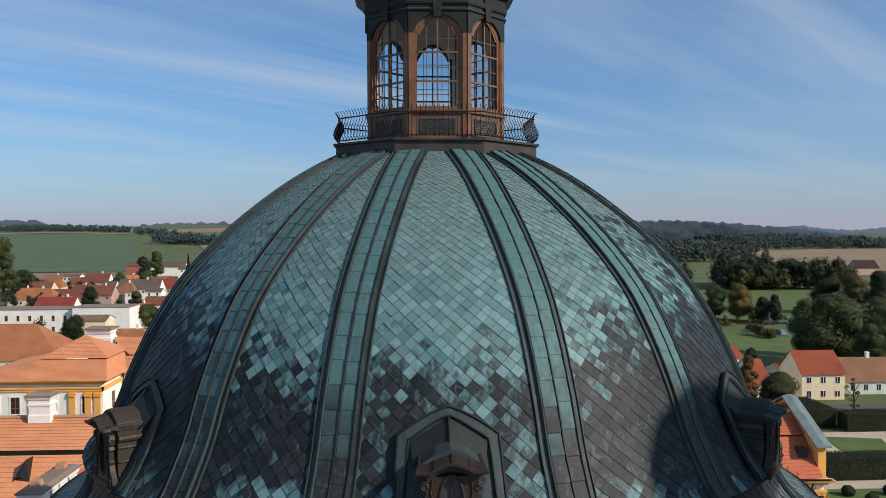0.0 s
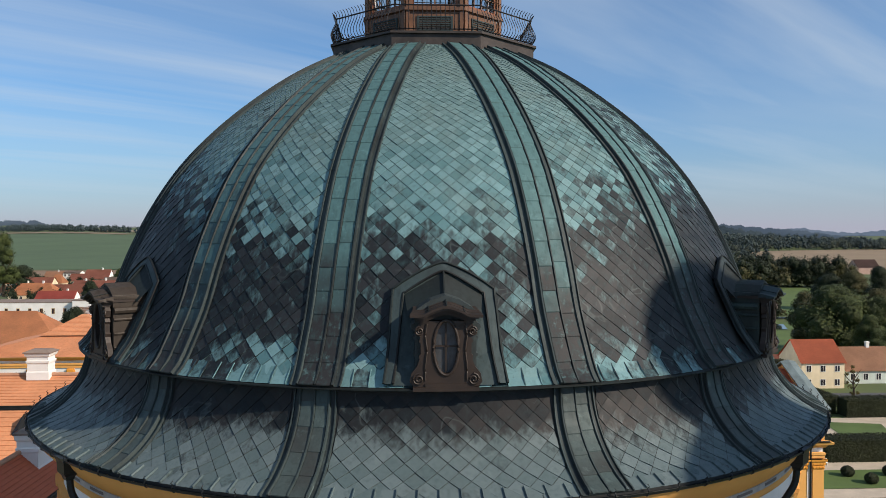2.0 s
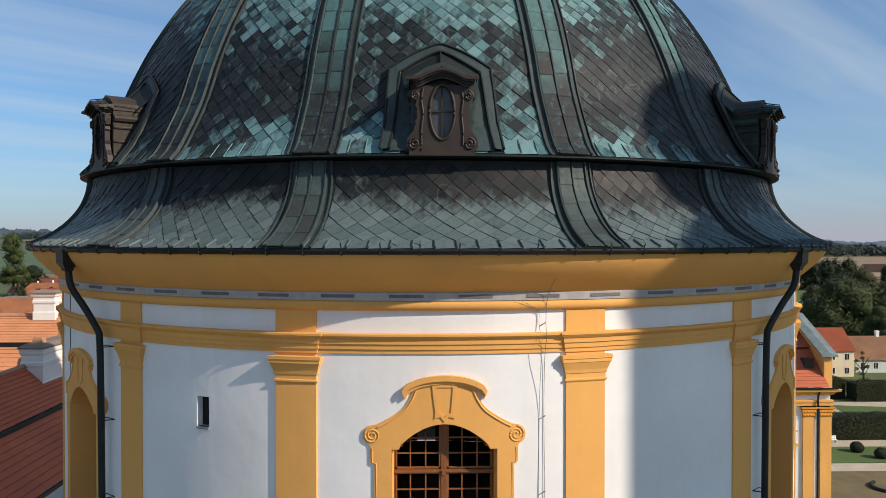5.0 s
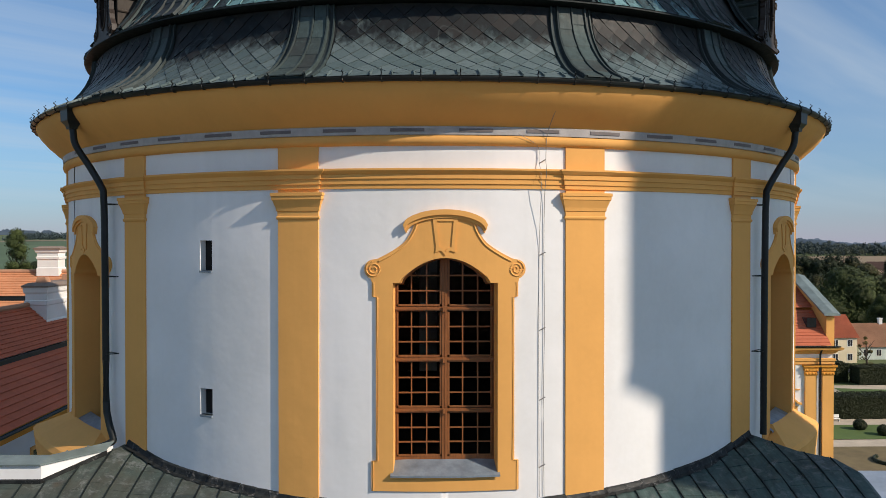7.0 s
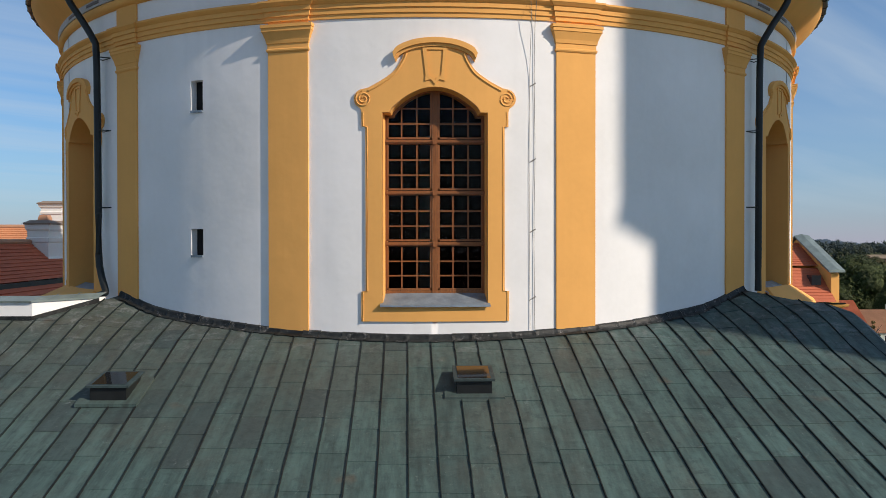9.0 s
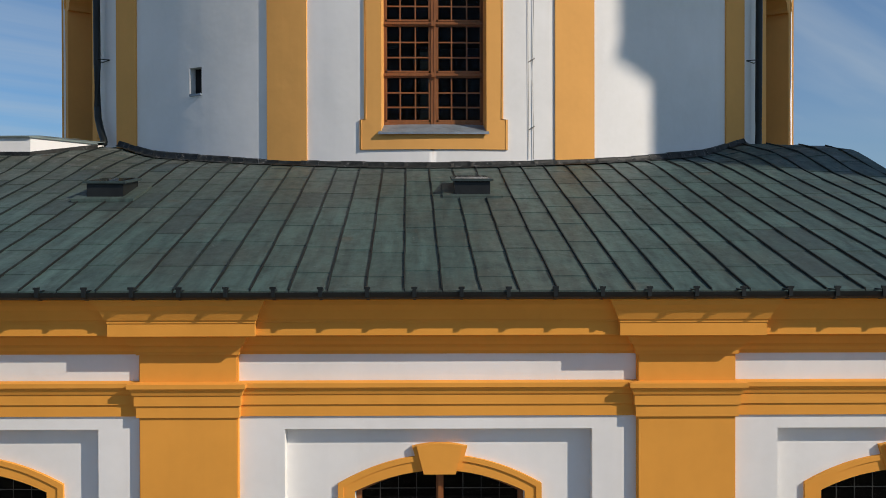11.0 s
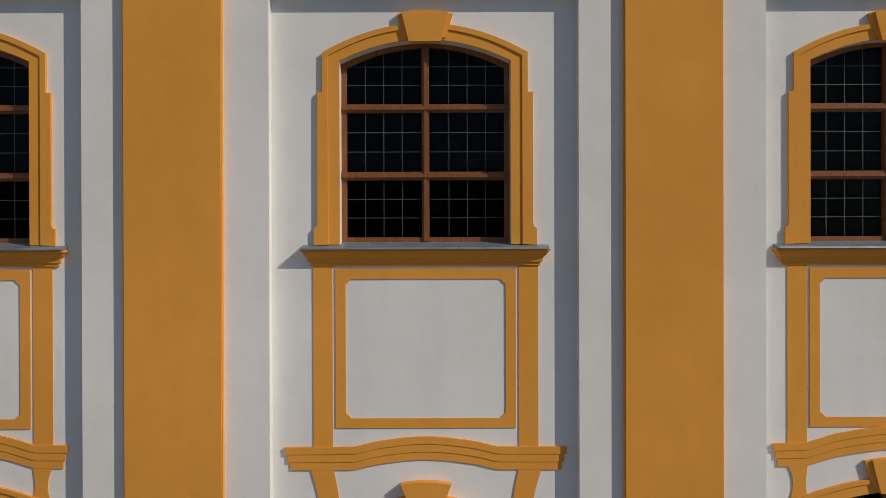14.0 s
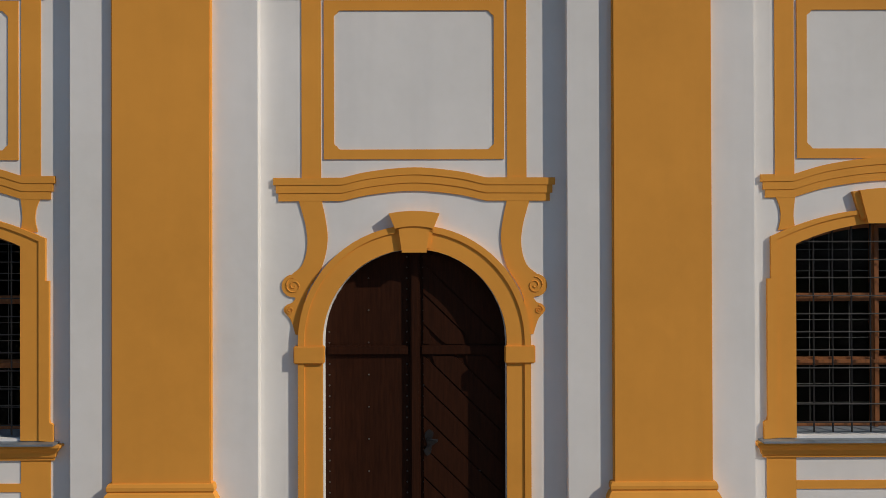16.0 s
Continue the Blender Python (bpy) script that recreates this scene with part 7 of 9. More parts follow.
def tree(name, x, y, z, h, r, mat, seed):
    rng = random.Random(seed)
    z = height(x, y)
    words = {"conifer": "tall dark conifer", "bare_tree": "small thin tree with sparse yellow leaves", "autumn_tree": "tree turning gold and rust in autumn"}
    label = words.get(name, {"leaf_olive": "broad olive-green tree touched by autumn"}.get(mat.name, "broad dark green leafy tree")) + (" in the garden" if y < 160 else " in the meadow" if x > 0 else " among the houses")
    t = thing(name, label, "tree", at=(x, y, z))
    bm = bmesh.new()
    tube(bm, [(0, 0, -0.3), (0.1, 0, h * 0.25), (-0.05, 0.1, h * 0.5), (0, 0, h * 0.8)], [r * 0.09 + 0.1, r * 0.07 + 0.08, r * 0.05 + 0.05, 0.04], 8)
    for k in range(9):
        a = rng.uniform(0, 6.28)
        b = h * rng.uniform(0.28, 0.6)
        L = r * rng.uniform(0.5, 0.85)
        tube(bm, [(0, 0, b), (math.cos(a) * L * 0.5, math.sin(a) * L * 0.5, b + h * 0.12), (math.cos(a) * L, math.sin(a) * L, b + h * 0.26)], [r * 0.03 + 0.04, r * 0.02 + 0.03, 0.02], 5)
    part("trunk", bm, M_BARK, t)
    verts, faces = [], []
    far = y > 400
    if name == "conifer":
        for i in range(22):
            f = i / 21
            leaf_quads(rng, (0, 0, h * (0.08 + 0.9 * f)), r * (1.05 - f), 34, 0.9, verts, faces, 0.35, 0.6)
    else:
        sparse = name == "bare_tree"
        lumps = 10 if sparse else 34 if not far else 22
        low = 0.22 if h / r < 2.6 else 0.16
        for i in range(lumps):
            a = rng.uniform(0, 6.28)
            f = rng.random()
            zc = h * (low + (0.93 - low) * f)
            wid = r * 1.18 * (1.0 - 0.6 * abs(2 * (f - 0.42)) ** 2.0) * (0.78 if f > 0.4 else 0.85)
            rad = r * rng.uniform(0.34, 0.5) * (0.5 if sparse else 1)
            d = max(0.0, wid - rad * 0.6) * math.sqrt(rng.random())
            zc = min(zc, h - rad * 0.8)
            if not sparse:
                clump(rng, (math.cos(a) * d, math.sin(a) * d, zc), rad * 0.66, verts, faces, 0.85)
            leaf_quads(rng, (math.cos(a) * d, math.sin(a) * d, zc), rad, 60 if sparse else (520 if not far else 260), (0.22 if sparse else max(0.30, r * 0.058) if not far else 0.75), verts, faces, 0.85)
    me = leaf_mesh(verts, faces, mat)
    ob = new("crown", me)
    ob.parent = t
    return t


def woods(name, label, areas, mat, seed, size=(6, 14), quads=46, card=1.7):
    """Far woods: crowns of leaf cards scattered over areas (corner a, b, c, d, number)."""
    rng = random.Random(seed)
    verts, faces = [], []
    for (a, b, c, d), n in areas:
        for _ in range(n):
            u, v = rng.random(), rng.random()
            x = (a[0] * (1 - u) + b[0] * u) * (1 - v) + (d[0] * (1 - u) + c[0] * u) * v
            y = (a[1] * (1 - u) + b[1] * u) * (1 - v) + (d[1] * (1 - u) + c[1] * u) * v
            s = rng.uniform(*size)
            z = height(x, y)
            near = y < 700
            tall = rng.uniform(0.9, 1.35)
            for q in range(6 if near else 4):
                f = rng.random()
                spread = 0.27 * (1.05 - 0.55 * f)
                c = (x + rng.uniform(-spread, spread) * s, y + rng.uniform(-spread, spread) * s, z + s * tall * (0.26 + 0.58 * f))
                rad = s * rng.uniform(0.17, 0.26) * (1.1 - 0.3 * f)
                clump(rng, c, rad * 0.62, verts, faces, 1.15, False)
                leaf_quads(rng, c, rad * 1.2, quads // 4, s * card / (13 if near else 10), verts, faces, 1.15, 0.45, 0.9)
    ob = new(name, leaf_mesh(verts, faces, mat))
    return tagged(ob, label, "trees", kind="stuff")


woods("river_woods", "dense dark trees along the river", [(((182, 462), (262, 466), (278, 530), (205, 530)), 150), (((262, 395), (335, 375), (340, 445), (285, 455)), 80), (((120, 500), (182, 500), (190, 540), (130, 540)), 26)], M_LEAF_DARK, 31, (12, 18), 420, 0.6)
woods("river_woods", "olive and dark trees along the river", [(((186, 456), (262, 458), (278, 520), (205, 520)), 40), (((250, 385), (335, 365), (340, 435), (280, 445)), 40)], M_LEAF_OLIVE, 35, (9, 14), 340, 0.6)
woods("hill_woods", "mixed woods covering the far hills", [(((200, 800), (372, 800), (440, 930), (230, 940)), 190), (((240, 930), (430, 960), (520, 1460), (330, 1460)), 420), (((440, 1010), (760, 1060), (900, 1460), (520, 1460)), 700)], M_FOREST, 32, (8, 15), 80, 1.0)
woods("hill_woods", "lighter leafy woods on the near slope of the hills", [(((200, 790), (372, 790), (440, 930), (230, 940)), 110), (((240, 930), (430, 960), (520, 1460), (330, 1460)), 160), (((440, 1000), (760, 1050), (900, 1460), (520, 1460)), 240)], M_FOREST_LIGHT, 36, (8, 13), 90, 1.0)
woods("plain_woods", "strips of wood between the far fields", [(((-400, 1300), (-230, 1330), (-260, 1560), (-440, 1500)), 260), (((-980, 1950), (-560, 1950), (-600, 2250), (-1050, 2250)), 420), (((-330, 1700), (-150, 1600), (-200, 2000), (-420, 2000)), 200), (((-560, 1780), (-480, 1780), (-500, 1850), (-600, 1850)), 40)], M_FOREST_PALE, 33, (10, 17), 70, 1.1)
woods("town_greenery", "gardens and trees between the houses", [(((-230, 470), (-130, 480), (-150, 540), (-240, 530)), 40), (((-190, 330), (-90, 330), (-110, 460), (-210, 460)), 40), (((-140, 255), (-92, 255), (-95, 300), (-150, 285)), 10), (((120, 160), (170, 160), (190, 230), (130, 230)), 26)], M_LEAF_DARK, 34, (4, 8), 260, 0.8)

woods("riverbank_shrubs", "low shrubs and reeds along the river bank", [(((100, 284), (108, 288), (134, 299), (132, 303)), 34), (((115, 258), (119, 258), (127, 286), (121, 286)), 30), (((134, 309), (152, 310), (152, 316), (134, 313)), 22)], M_LEAF_OLIVE, 37, (2.0, 4.0), 160, 1.0)


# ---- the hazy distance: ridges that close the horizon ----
# Distance haze is put into these colours, which glow without being lit.
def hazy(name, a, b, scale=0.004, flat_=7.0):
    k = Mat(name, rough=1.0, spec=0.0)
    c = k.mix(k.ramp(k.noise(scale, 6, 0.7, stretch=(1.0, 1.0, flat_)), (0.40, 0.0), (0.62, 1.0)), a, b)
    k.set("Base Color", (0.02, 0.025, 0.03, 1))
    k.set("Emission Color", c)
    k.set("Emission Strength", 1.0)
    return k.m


def ridge_line(name, label, dist, shape, rough, mat, seed):
    """A far ridge seen edge on; shape: bearing in degrees, height over the eye's first level as a share of the distance."""
    rng = random.Random(seed)
    bm = bmesh.new()
    prev = None
    n = 900
    for i in range(n + 1):
        b = shape[0][0] + (shape[-1][0] - shape[0][0]) * i / n
        up = float(np.interp(b, [p[0] for p in shape], [p[1] for p in shape]))
        z = 30 + dist * up / 1000 + rough * (rng.random() - 0.5 + 0.8 * math.sin(i * 0.31) * math.sin(i * 0.083))
        x, y = dist * math.sin(radians(b)), dist * math.cos(radians(b))
        col = [bm.verts.new((x, y, -40)), bm.verts.new((x, y, z))]
        if prev:
            bm.faces.new((prev[0], col[0], col[1], prev[1]))
        prev = col
    tagged(part(name, bm, mat), label, "hills", kind="structure")


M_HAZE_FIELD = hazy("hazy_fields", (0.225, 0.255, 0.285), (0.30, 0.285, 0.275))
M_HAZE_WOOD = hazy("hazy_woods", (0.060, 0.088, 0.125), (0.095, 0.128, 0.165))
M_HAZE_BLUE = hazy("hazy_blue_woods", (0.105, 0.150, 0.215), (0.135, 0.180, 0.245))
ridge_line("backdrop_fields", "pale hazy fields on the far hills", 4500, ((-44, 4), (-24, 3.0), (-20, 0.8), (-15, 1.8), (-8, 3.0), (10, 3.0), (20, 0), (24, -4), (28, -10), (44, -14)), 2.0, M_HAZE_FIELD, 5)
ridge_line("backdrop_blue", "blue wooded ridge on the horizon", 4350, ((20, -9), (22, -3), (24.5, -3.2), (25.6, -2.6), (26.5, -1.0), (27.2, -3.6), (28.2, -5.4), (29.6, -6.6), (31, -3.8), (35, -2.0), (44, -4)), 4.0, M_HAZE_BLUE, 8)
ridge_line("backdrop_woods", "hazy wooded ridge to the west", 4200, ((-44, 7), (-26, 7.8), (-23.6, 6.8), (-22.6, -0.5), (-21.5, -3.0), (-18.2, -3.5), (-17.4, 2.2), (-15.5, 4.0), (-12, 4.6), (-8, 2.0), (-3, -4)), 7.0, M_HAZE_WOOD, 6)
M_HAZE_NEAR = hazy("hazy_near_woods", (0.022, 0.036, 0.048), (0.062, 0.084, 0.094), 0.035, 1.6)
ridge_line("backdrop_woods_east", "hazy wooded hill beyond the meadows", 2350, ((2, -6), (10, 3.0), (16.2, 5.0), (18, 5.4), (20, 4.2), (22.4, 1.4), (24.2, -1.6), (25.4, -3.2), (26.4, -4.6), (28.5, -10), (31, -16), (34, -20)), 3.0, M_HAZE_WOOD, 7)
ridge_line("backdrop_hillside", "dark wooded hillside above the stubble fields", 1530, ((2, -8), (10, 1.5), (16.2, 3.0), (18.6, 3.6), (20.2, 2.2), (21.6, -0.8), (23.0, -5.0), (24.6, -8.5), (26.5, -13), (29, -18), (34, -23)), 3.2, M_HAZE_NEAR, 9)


# ---- houses of the town ----
def house(name, x, y, z, w, dep, eave, ridge, roof_mat, wall_mat, hip=0.0, turn=0, cols=3, floors=1, chimney=0, label="house"):
    h = thing(name, label + (" in the town" if x < 0 else " beyond the garden"), "house", at=(x, y, 0))
    h.rotation_euler = (0, 0, radians(turn))
    z = min(z, height(x, y)) - 0.3
    bm = bmesh.new()
    hw, hd = w / 2, dep / 2
    base = [(-hw, -hd), (hw, -hd), (hw, hd), (-hw, hd)]
    a = [bm.verts.new((p[0], p[1], z)) for p in base]
    b = [bm.verts.new((p[0], p[1], eave)) for p in base]
    for i in range(4):
        bm.faces.new((a[i], a[(i + 1) % 4], b[(i + 1) % 4], b[i]))
    if not hip:
        for s, i, j in ((-hw, 0, 3), (hw, 1, 2)):
            bm.faces.new((b[i], b[j], bm.verts.new((s, 0, ridge - 0.12))))
    part("wall", bm, wall_mat, h)
    o = 0.35
    e = [(-hw - o, -hd - o, eave - 0.12), (hw + o, -hd - o, eave - 0.12), (hw + o, hd + o, eave - 0.12), (-hw - o, hd + o, eave - 0.12)]
    inset = min(hip, hw * 0.9) if hip else -o * 0.6
    r = [(-hw + inset, 0, ridge), (hw - inset, 0, ridge)]
    bm = bmesh.new()
    for dz_ in (0.0,):
        E = [bm.verts.new(p) for p in e]
        R = [bm.verts.new(p) for p in r]
        bm.faces.new((E[0], E[1], R[1], R[0]))
        bm.faces.new((E[2], E[3], R[0], R[1]))
        if hip:
            bm.faces.new((E[1], E[2], R[1]))
            bm.faces.new((E[3], E[0], R[0]))
    ext = bmesh.ops.solidify(bm, geom=bm.faces[:], thickness=0.18)
    roof = part("roof", bm, roof_mat, h)
    fh = (eave - max(z, eave - 3.0 * floors)) / floors
    for f in range(floors):
        for c in range(cols):
            cx = -hw + w * (c + 0.5) / cols
            wz = eave - fh * (floors - f) + fh * 0.32
            ww, wh = min(0.55, w / cols * 0.28), min(1.5, fh * 0.5)
            bm = bmesh.new()
            box(bm, cx - ww, cx + ww, -hd - 0.05, -hd + 0.1, wz, wz + wh)
            wd = part("window", bm, M_WHITE_F, h)
            bm = bmesh.new()
            for k in (-1, 1):
                box(bm, cx + k * ww * 0.47 - ww * 0.38, cx + k * ww * 0.47 + ww * 0.38, -hd - 0.065, -hd, wz + wh * 0.07, wz + wh * 0.93)
            part("pane", bm, M_WINDOW, wd)
    if chimney:
        bm = bmesh.new()
        box(bm, hw * 0.3 - 0.35, hw * 0.3 + 0.35, -0.3, 0.4, ridge - 1.2, ridge + 1.1)
        box(bm, hw * 0.3 - 0.42, hw * 0.3 + 0.42, -0.37, 0.47, ridge + 0.85, ridge + 0.98)
        part("chimney", bm, M_WHITE_F, roof)
    return h


house("manor_house", -85.6, 180.0, -9.0, 26.8, 16.0, 2.6, 9.2, M_RT_ORANGE, M_CREAM, hip=8.0, turn=0, cols=9, floors=2, chimney=0, label="long cream house under an orange hipped roof")
house("house", -180.2, 407.0, -9.1, 21.6, 14.0, -5.0, 0.3, M_RT_ORANGE, M_CREAM, hip=4.0, turn=0, cols=5, floors=1, chimney=1, label="cream villa with an orange mansard roof and dormers")
house("house", -140.1, 335.0, -9.0, 15.1, 10.0, -2.3, 1.9, M_RT_RED, M_WHITE_F, hip=0.0, turn=0, cols=0, floors=1, chimney=0, label="house with a plain red roof and white gable")
house("house", -173.5, 425.5, -8.2, 21.5, 11.0, -5.6, -1.6, M_RT_DARK, M_PINK, hip=0.0, turn=0, cols=4, floors=1, chimney=0, label="low house with a dark red roof")
house("house", -142.8, 390.5, -8.0, 12.3, 11.0, -1.8, 2.6, M_RT_DARK, M_PINK, hip=0.0, turn=0, cols=3, floors=2, chimney=1, label="pink house with a brown-red tile roof")
house("house", -136.5, 406.0, -8.0, 8.9, 12.0, -3.0, 2.9, M_RT_BROWN, M_CREAM, hip=3.0, turn=0, cols=2, floors=1, chimney=1, label="villa with a steep brown hipped roof")
house("house", -130.7, 395.0, -8.0, 4.3, 6.0, -1.0, 3.7, M_RT_BROWN, M_WHITE_F, hip=3.0, turn=0, cols=1, floors=2, chimney=0, label="narrow white house turret with a pointed roof")
house("house", -140.5, 441.0, -9.0, 21.7, 12.0, -2.9, 2.1, M_RT_GREY, M_WHITE_F, hip=0.0, turn=0, cols=4, floors=1, chimney=1, label="broad house under a weathered grey-brown roof")
house("house", -122.1, 403.0, -8.0, 7.8, 6.0, -1.4, 0.1, M_RT_GREY, M_WHITE_F, hip=0.0, turn=0, cols=2, floors=1, chimney=0, label="low white shed")
house("house", -130.5, 460.5, -8.0, 14.5, 11.0, -4.1, 1.2, M_RT_RED, M_WHITE_F, hip=0.0, turn=0, cols=3, floors=1, chimney=0, label="house with a bright red roof")
house("house", -186.5, 506.0, -9.0, 14.5, 12.0, -3.7, 1.9, M_RT_DARK, M_WHITE_F, hip=0.0, turn=0, cols=2, floors=1, chimney=1, label="white-gabled house with a dark red roof")
house("house", -202.4, 460.0, -9.0, 17.0, 10.0, -4.1, -0.0, M_RT_DARK, M_CREAM, hip=0.0, turn=0, cols=3, floors=1, chimney=0, label="house with a red-brown roof")
house("house", -197.8, 474.5, -9.0, 7.2, 9.0, -4.0, 0.7, M_RT_ORANGE, M_CREAM, hip=2.0, turn=0, cols=2, floors=1, chimney=0, label="small house with a pointed orange roof")
house("house", -210.8, 529.5, -9.0, 10.2, 9.0, -1.4, 0.1, M_RT_GREY, M_WHITE_F, hip=0.0, turn=0, cols=4, floors=2, chimney=0, label="flat white modern house")
house("house", -197.5, 505.0, -9.0, 10.4, 10.0, -4.7, -0.5, M_RT_DARK, M_CREAM, hip=0.0, turn=0, cols=2, floors=1, chimney=0, label="house with a brown-red roof")
house("house", -101.7, 309.0, -8.0, 8.9, 8.0, -3.4, -0.2, M_RT_DARK, M_WHITE_F, hip=0.0, turn=55, cols=2, floors=1, chimney=0, label="white cottage with a dark red gable roof")
house("house", -103.7, 276.5, -8.0, 9.8, 9.0, -0.7, 0.8, M_RT_RUST, M_CREAM, hip=0.0, turn=0, cols=0, floors=1, chimney=0, label="long shed with a rusty sheet roof")
house("farm_shed", -186.2, 647.0, -8.5, 31.0, 14.0, -1.2, 2.5, M_RT_GREY, M_WHITE_F, hip=0.0, turn=0, cols=0, floors=1, chimney=0, label="long white farm shed")
house("farm_shed", -156.4, 607.0, -8.5, 16.6, 14.0, -0.9, 1.7, M_RT_GREY, M_WHITE_F, hip=0.0, turn=0, cols=3, floors=1, chimney=0, label="low white farm building")
house("farm_shed", -209.3, 645.0, -8.5, 11.5, 10.0, -0.3, 1.3, M_RT_DARK, M_RT_DARK, hip=0.0, turn=0, cols=0, floors=1, chimney=0, label="dark red farm shed")
house("house", -106.9, 425.0, -9.0, 14.5, 10.0, 0.8, 4.3, M_RT_GREY, M_WHITE_F, hip=0.0, turn=0, cols=3, floors=1, chimney=0, label="house with a grey roof")
house("house", -210.3, 445.0, -9.0, 9.1, 10.0, -6.7, -3.4, M_RT_ORANGE, M_CREAM, hip=0.0, turn=0, cols=2, floors=1, chimney=0, label="house with an orange roof")
house("house", -244.9, 525.0, -9.0, 10.8, 10.0, -5.0, -1.7, M_RT_DARK, M_CREAM, hip=0.0, turn=0, cols=2, floors=1, chimney=0, label="house with a dark roof")
house("house", -163.1, 460.0, -9.0, 6.9, 10.0, -3.2, -0.0, M_RT_GREY, M_CREAM, hip=0.0, turn=0, cols=2, floors=1, chimney=0, label="house with a grey roof")
house("house", -72.3, 215.5, -9.0, 13.8, 11.0, 1.5, 3.6, M_RT_ORANGE, M_CREAM, hip=4.0, turn=0, cols=4, floors=1, chimney=1, label="house with an orange hipped tile roof")
house("house", 84.9, 168.0, -6.0, 9.0, 10.0, -0.7, 3.5, M_RT_RED2, M_CREAM, hip=0.0, turn=0, cols=3, floors=2, chimney=0, label="cream gabled house with a bright red tile roof")
house("house", 98.2, 173.0, -6.0, 11.2, 10.0, -3.3, 1.1, M_RT_BROWN, M_MINT, hip=0.0, turn=0, cols=4, floors=1, chimney=1, label="low pale green house with a weathered red roof")
house("house", 70.1, 164.0, -6.0, 3.5, 12.0, -1.7, 2.5, M_RT_RED2, M_WHITE_F, hip=0.0, turn=0, cols=1, floors=1, chimney=0, label="white cottage with an orange roof")
house("house", 71.2, 179.0, -6.0, 3.6, 8.0, 0.9, 3.0, M_RT_RED2, M_WHITE_F, hip=0.0, turn=0, cols=1, floors=1, chimney=0, label="cottage with a red roof")
house("house", 90.4, 194.0, -7.9, 3.7, 8.0, -5.3, -3.8, M_RT_DARK, M_CREAM, hip=0.0, turn=0, cols=1, floors=1, chimney=0, label="small shed with a dark red roof")
house("barn", 349.5, 607.0, -8.0, 17.0, 14.0, -3.2, 2.6, M_RT_BARN, M_PINK, hip=0.0, turn=0, cols=0, floors=1, chimney=0, label="barn with a dark roof")
house("barn", 318.3, 594.0, -8.0, 7.4, 8.0, -2.8, -1.3, M_RT_GREY, M_WHITE_F, hip=0.0, turn=0, cols=2, floors=1, chimney=0, label="low white farm building")

# more roofs between the gardens
for x, y, w, turn, ri, wi in ((-226, 486, 11, 20, 0, 0), (-175, 452, 10, -15, 1, 1), (-158, 428, 9, 80, 2, 0), (-160, 512, 11, 10, 3, 1), (-142, 486, 10, 70, 1, 0), (-118, 448, 10, -20, 0, 1), (-120, 478, 9, 30, 2, 0), (-230, 548, 12, 0, 3, 0), (-178, 540, 10, 60, 0, 1), (-112, 372, 9, 10, 1, 0), (-152, 372, 8, 75, 0, 1), (-196, 430, 9, 40, 2, 1), (-128, 515, 11, 0, 1, 0), (-108, 338, 9, 65, 2, 1)):
    g = height(x, y)
    house("house", x, y, g, w, 8.5, g + 3.2, g + 6.9, (M_RT_ORANGE, M_RT_DARK, M_RT_RED2, M_RT_BROWN)[ri], (M_WHITE_F, M_CREAM)[wi], hip=0.0, turn=turn, cols=2, floors=1, chimney=1, label=("small house with an orange tile roof", "small house with a dark red roof", "small house with a bright tile roof", "small house with a brown tile roof")[ri])

# ---- single trees ----
tree("deciduous_tree", 110.0, 205.0, -7.0, 18.8, 11.0, M_LEAF, 1)
tree("deciduous_tree", 119.5, 200.0, -7.0, 16.5, 7.5, M_LEAF, 28)
tree("deciduous_tree", 110.6, 222.0, -7.0, 16.2, 5.4, M_LEAF_OLIVE, 21)
tree("deciduous_tree", 125.2, 212.0, -7.0, 17.3, 6.3, M_LEAF_OLIVE, 2)
tree("deciduous_tree", 110.4, 190.0, -7.0, 12.6, 3.9, M_LEAF, 3)
tree("deciduous_tree", 122.2, 318.0, -8.0, 14.8, 5.7, M_LEAF, 4)
tree("autumn_tree", 130.4, 315.0, -8.0, 15.0, 6.6, M_LEAF_GOLD, 5)
tree("deciduous_tree", 136.3, 306.0, -8.0, 10.4, 3.6, M_LEAF_DARK, 6)
tree("deciduous_tree", 138.1, 300.0, -8.0, 11.8, 3.3, M_LEAF_DARK, 7)
tree("autumn_tree", 63.6, 150.0, -6.0, 11.5, 2.2, M_LEAF_RUST, 8)
tree("deciduous_tree", 69.6, 150.0, -6.0, 8.1, 4.2, M_LEAF_OLIVE, 9)
tree("deciduous_tree", 79.3, 185.0, -6.0, 7.8, 2.2, M_LEAF_DARK, 10)
tree("bare_tree", 84.0, 150.0, -5.5, 7.1, 2.2, M_LEAF_GOLD, 11)
tree("deciduous_tree", 181.0, 340.0, -8.0, 15.6, 8.2, M_LEAF_DARK, 12)
tree("deciduous_tree", 185.3, 330.0, -8.0, 17.4, 8.0, M_LEAF_OLIVE, 13)
tree("deciduous_tree", 184.2, 310.0, -8.0, 19.7, 6.4, M_LEAF_DARK, 14)
tree("deciduous_tree", -207.0, 430.0, -9.0, 33.6, 8.9, M_LEAF, 15)
tree("deciduous_tree", -201.6, 440.0, -9.0, 15.8, 7.6, M_LEAF_DARK, 16)
tree("deciduous_tree", -133.9, 352.0, -9.0, 13.1, 4.6, M_LEAF_DARK, 17)
tree("deciduous_tree", -96.5, 310.0, -9.0, 8.9, 5.6, M_LEAF, 18)
tree("deciduous_tree", -146.4, 470.0, -9.0, 13.5, 6.2, M_LEAF, 19)
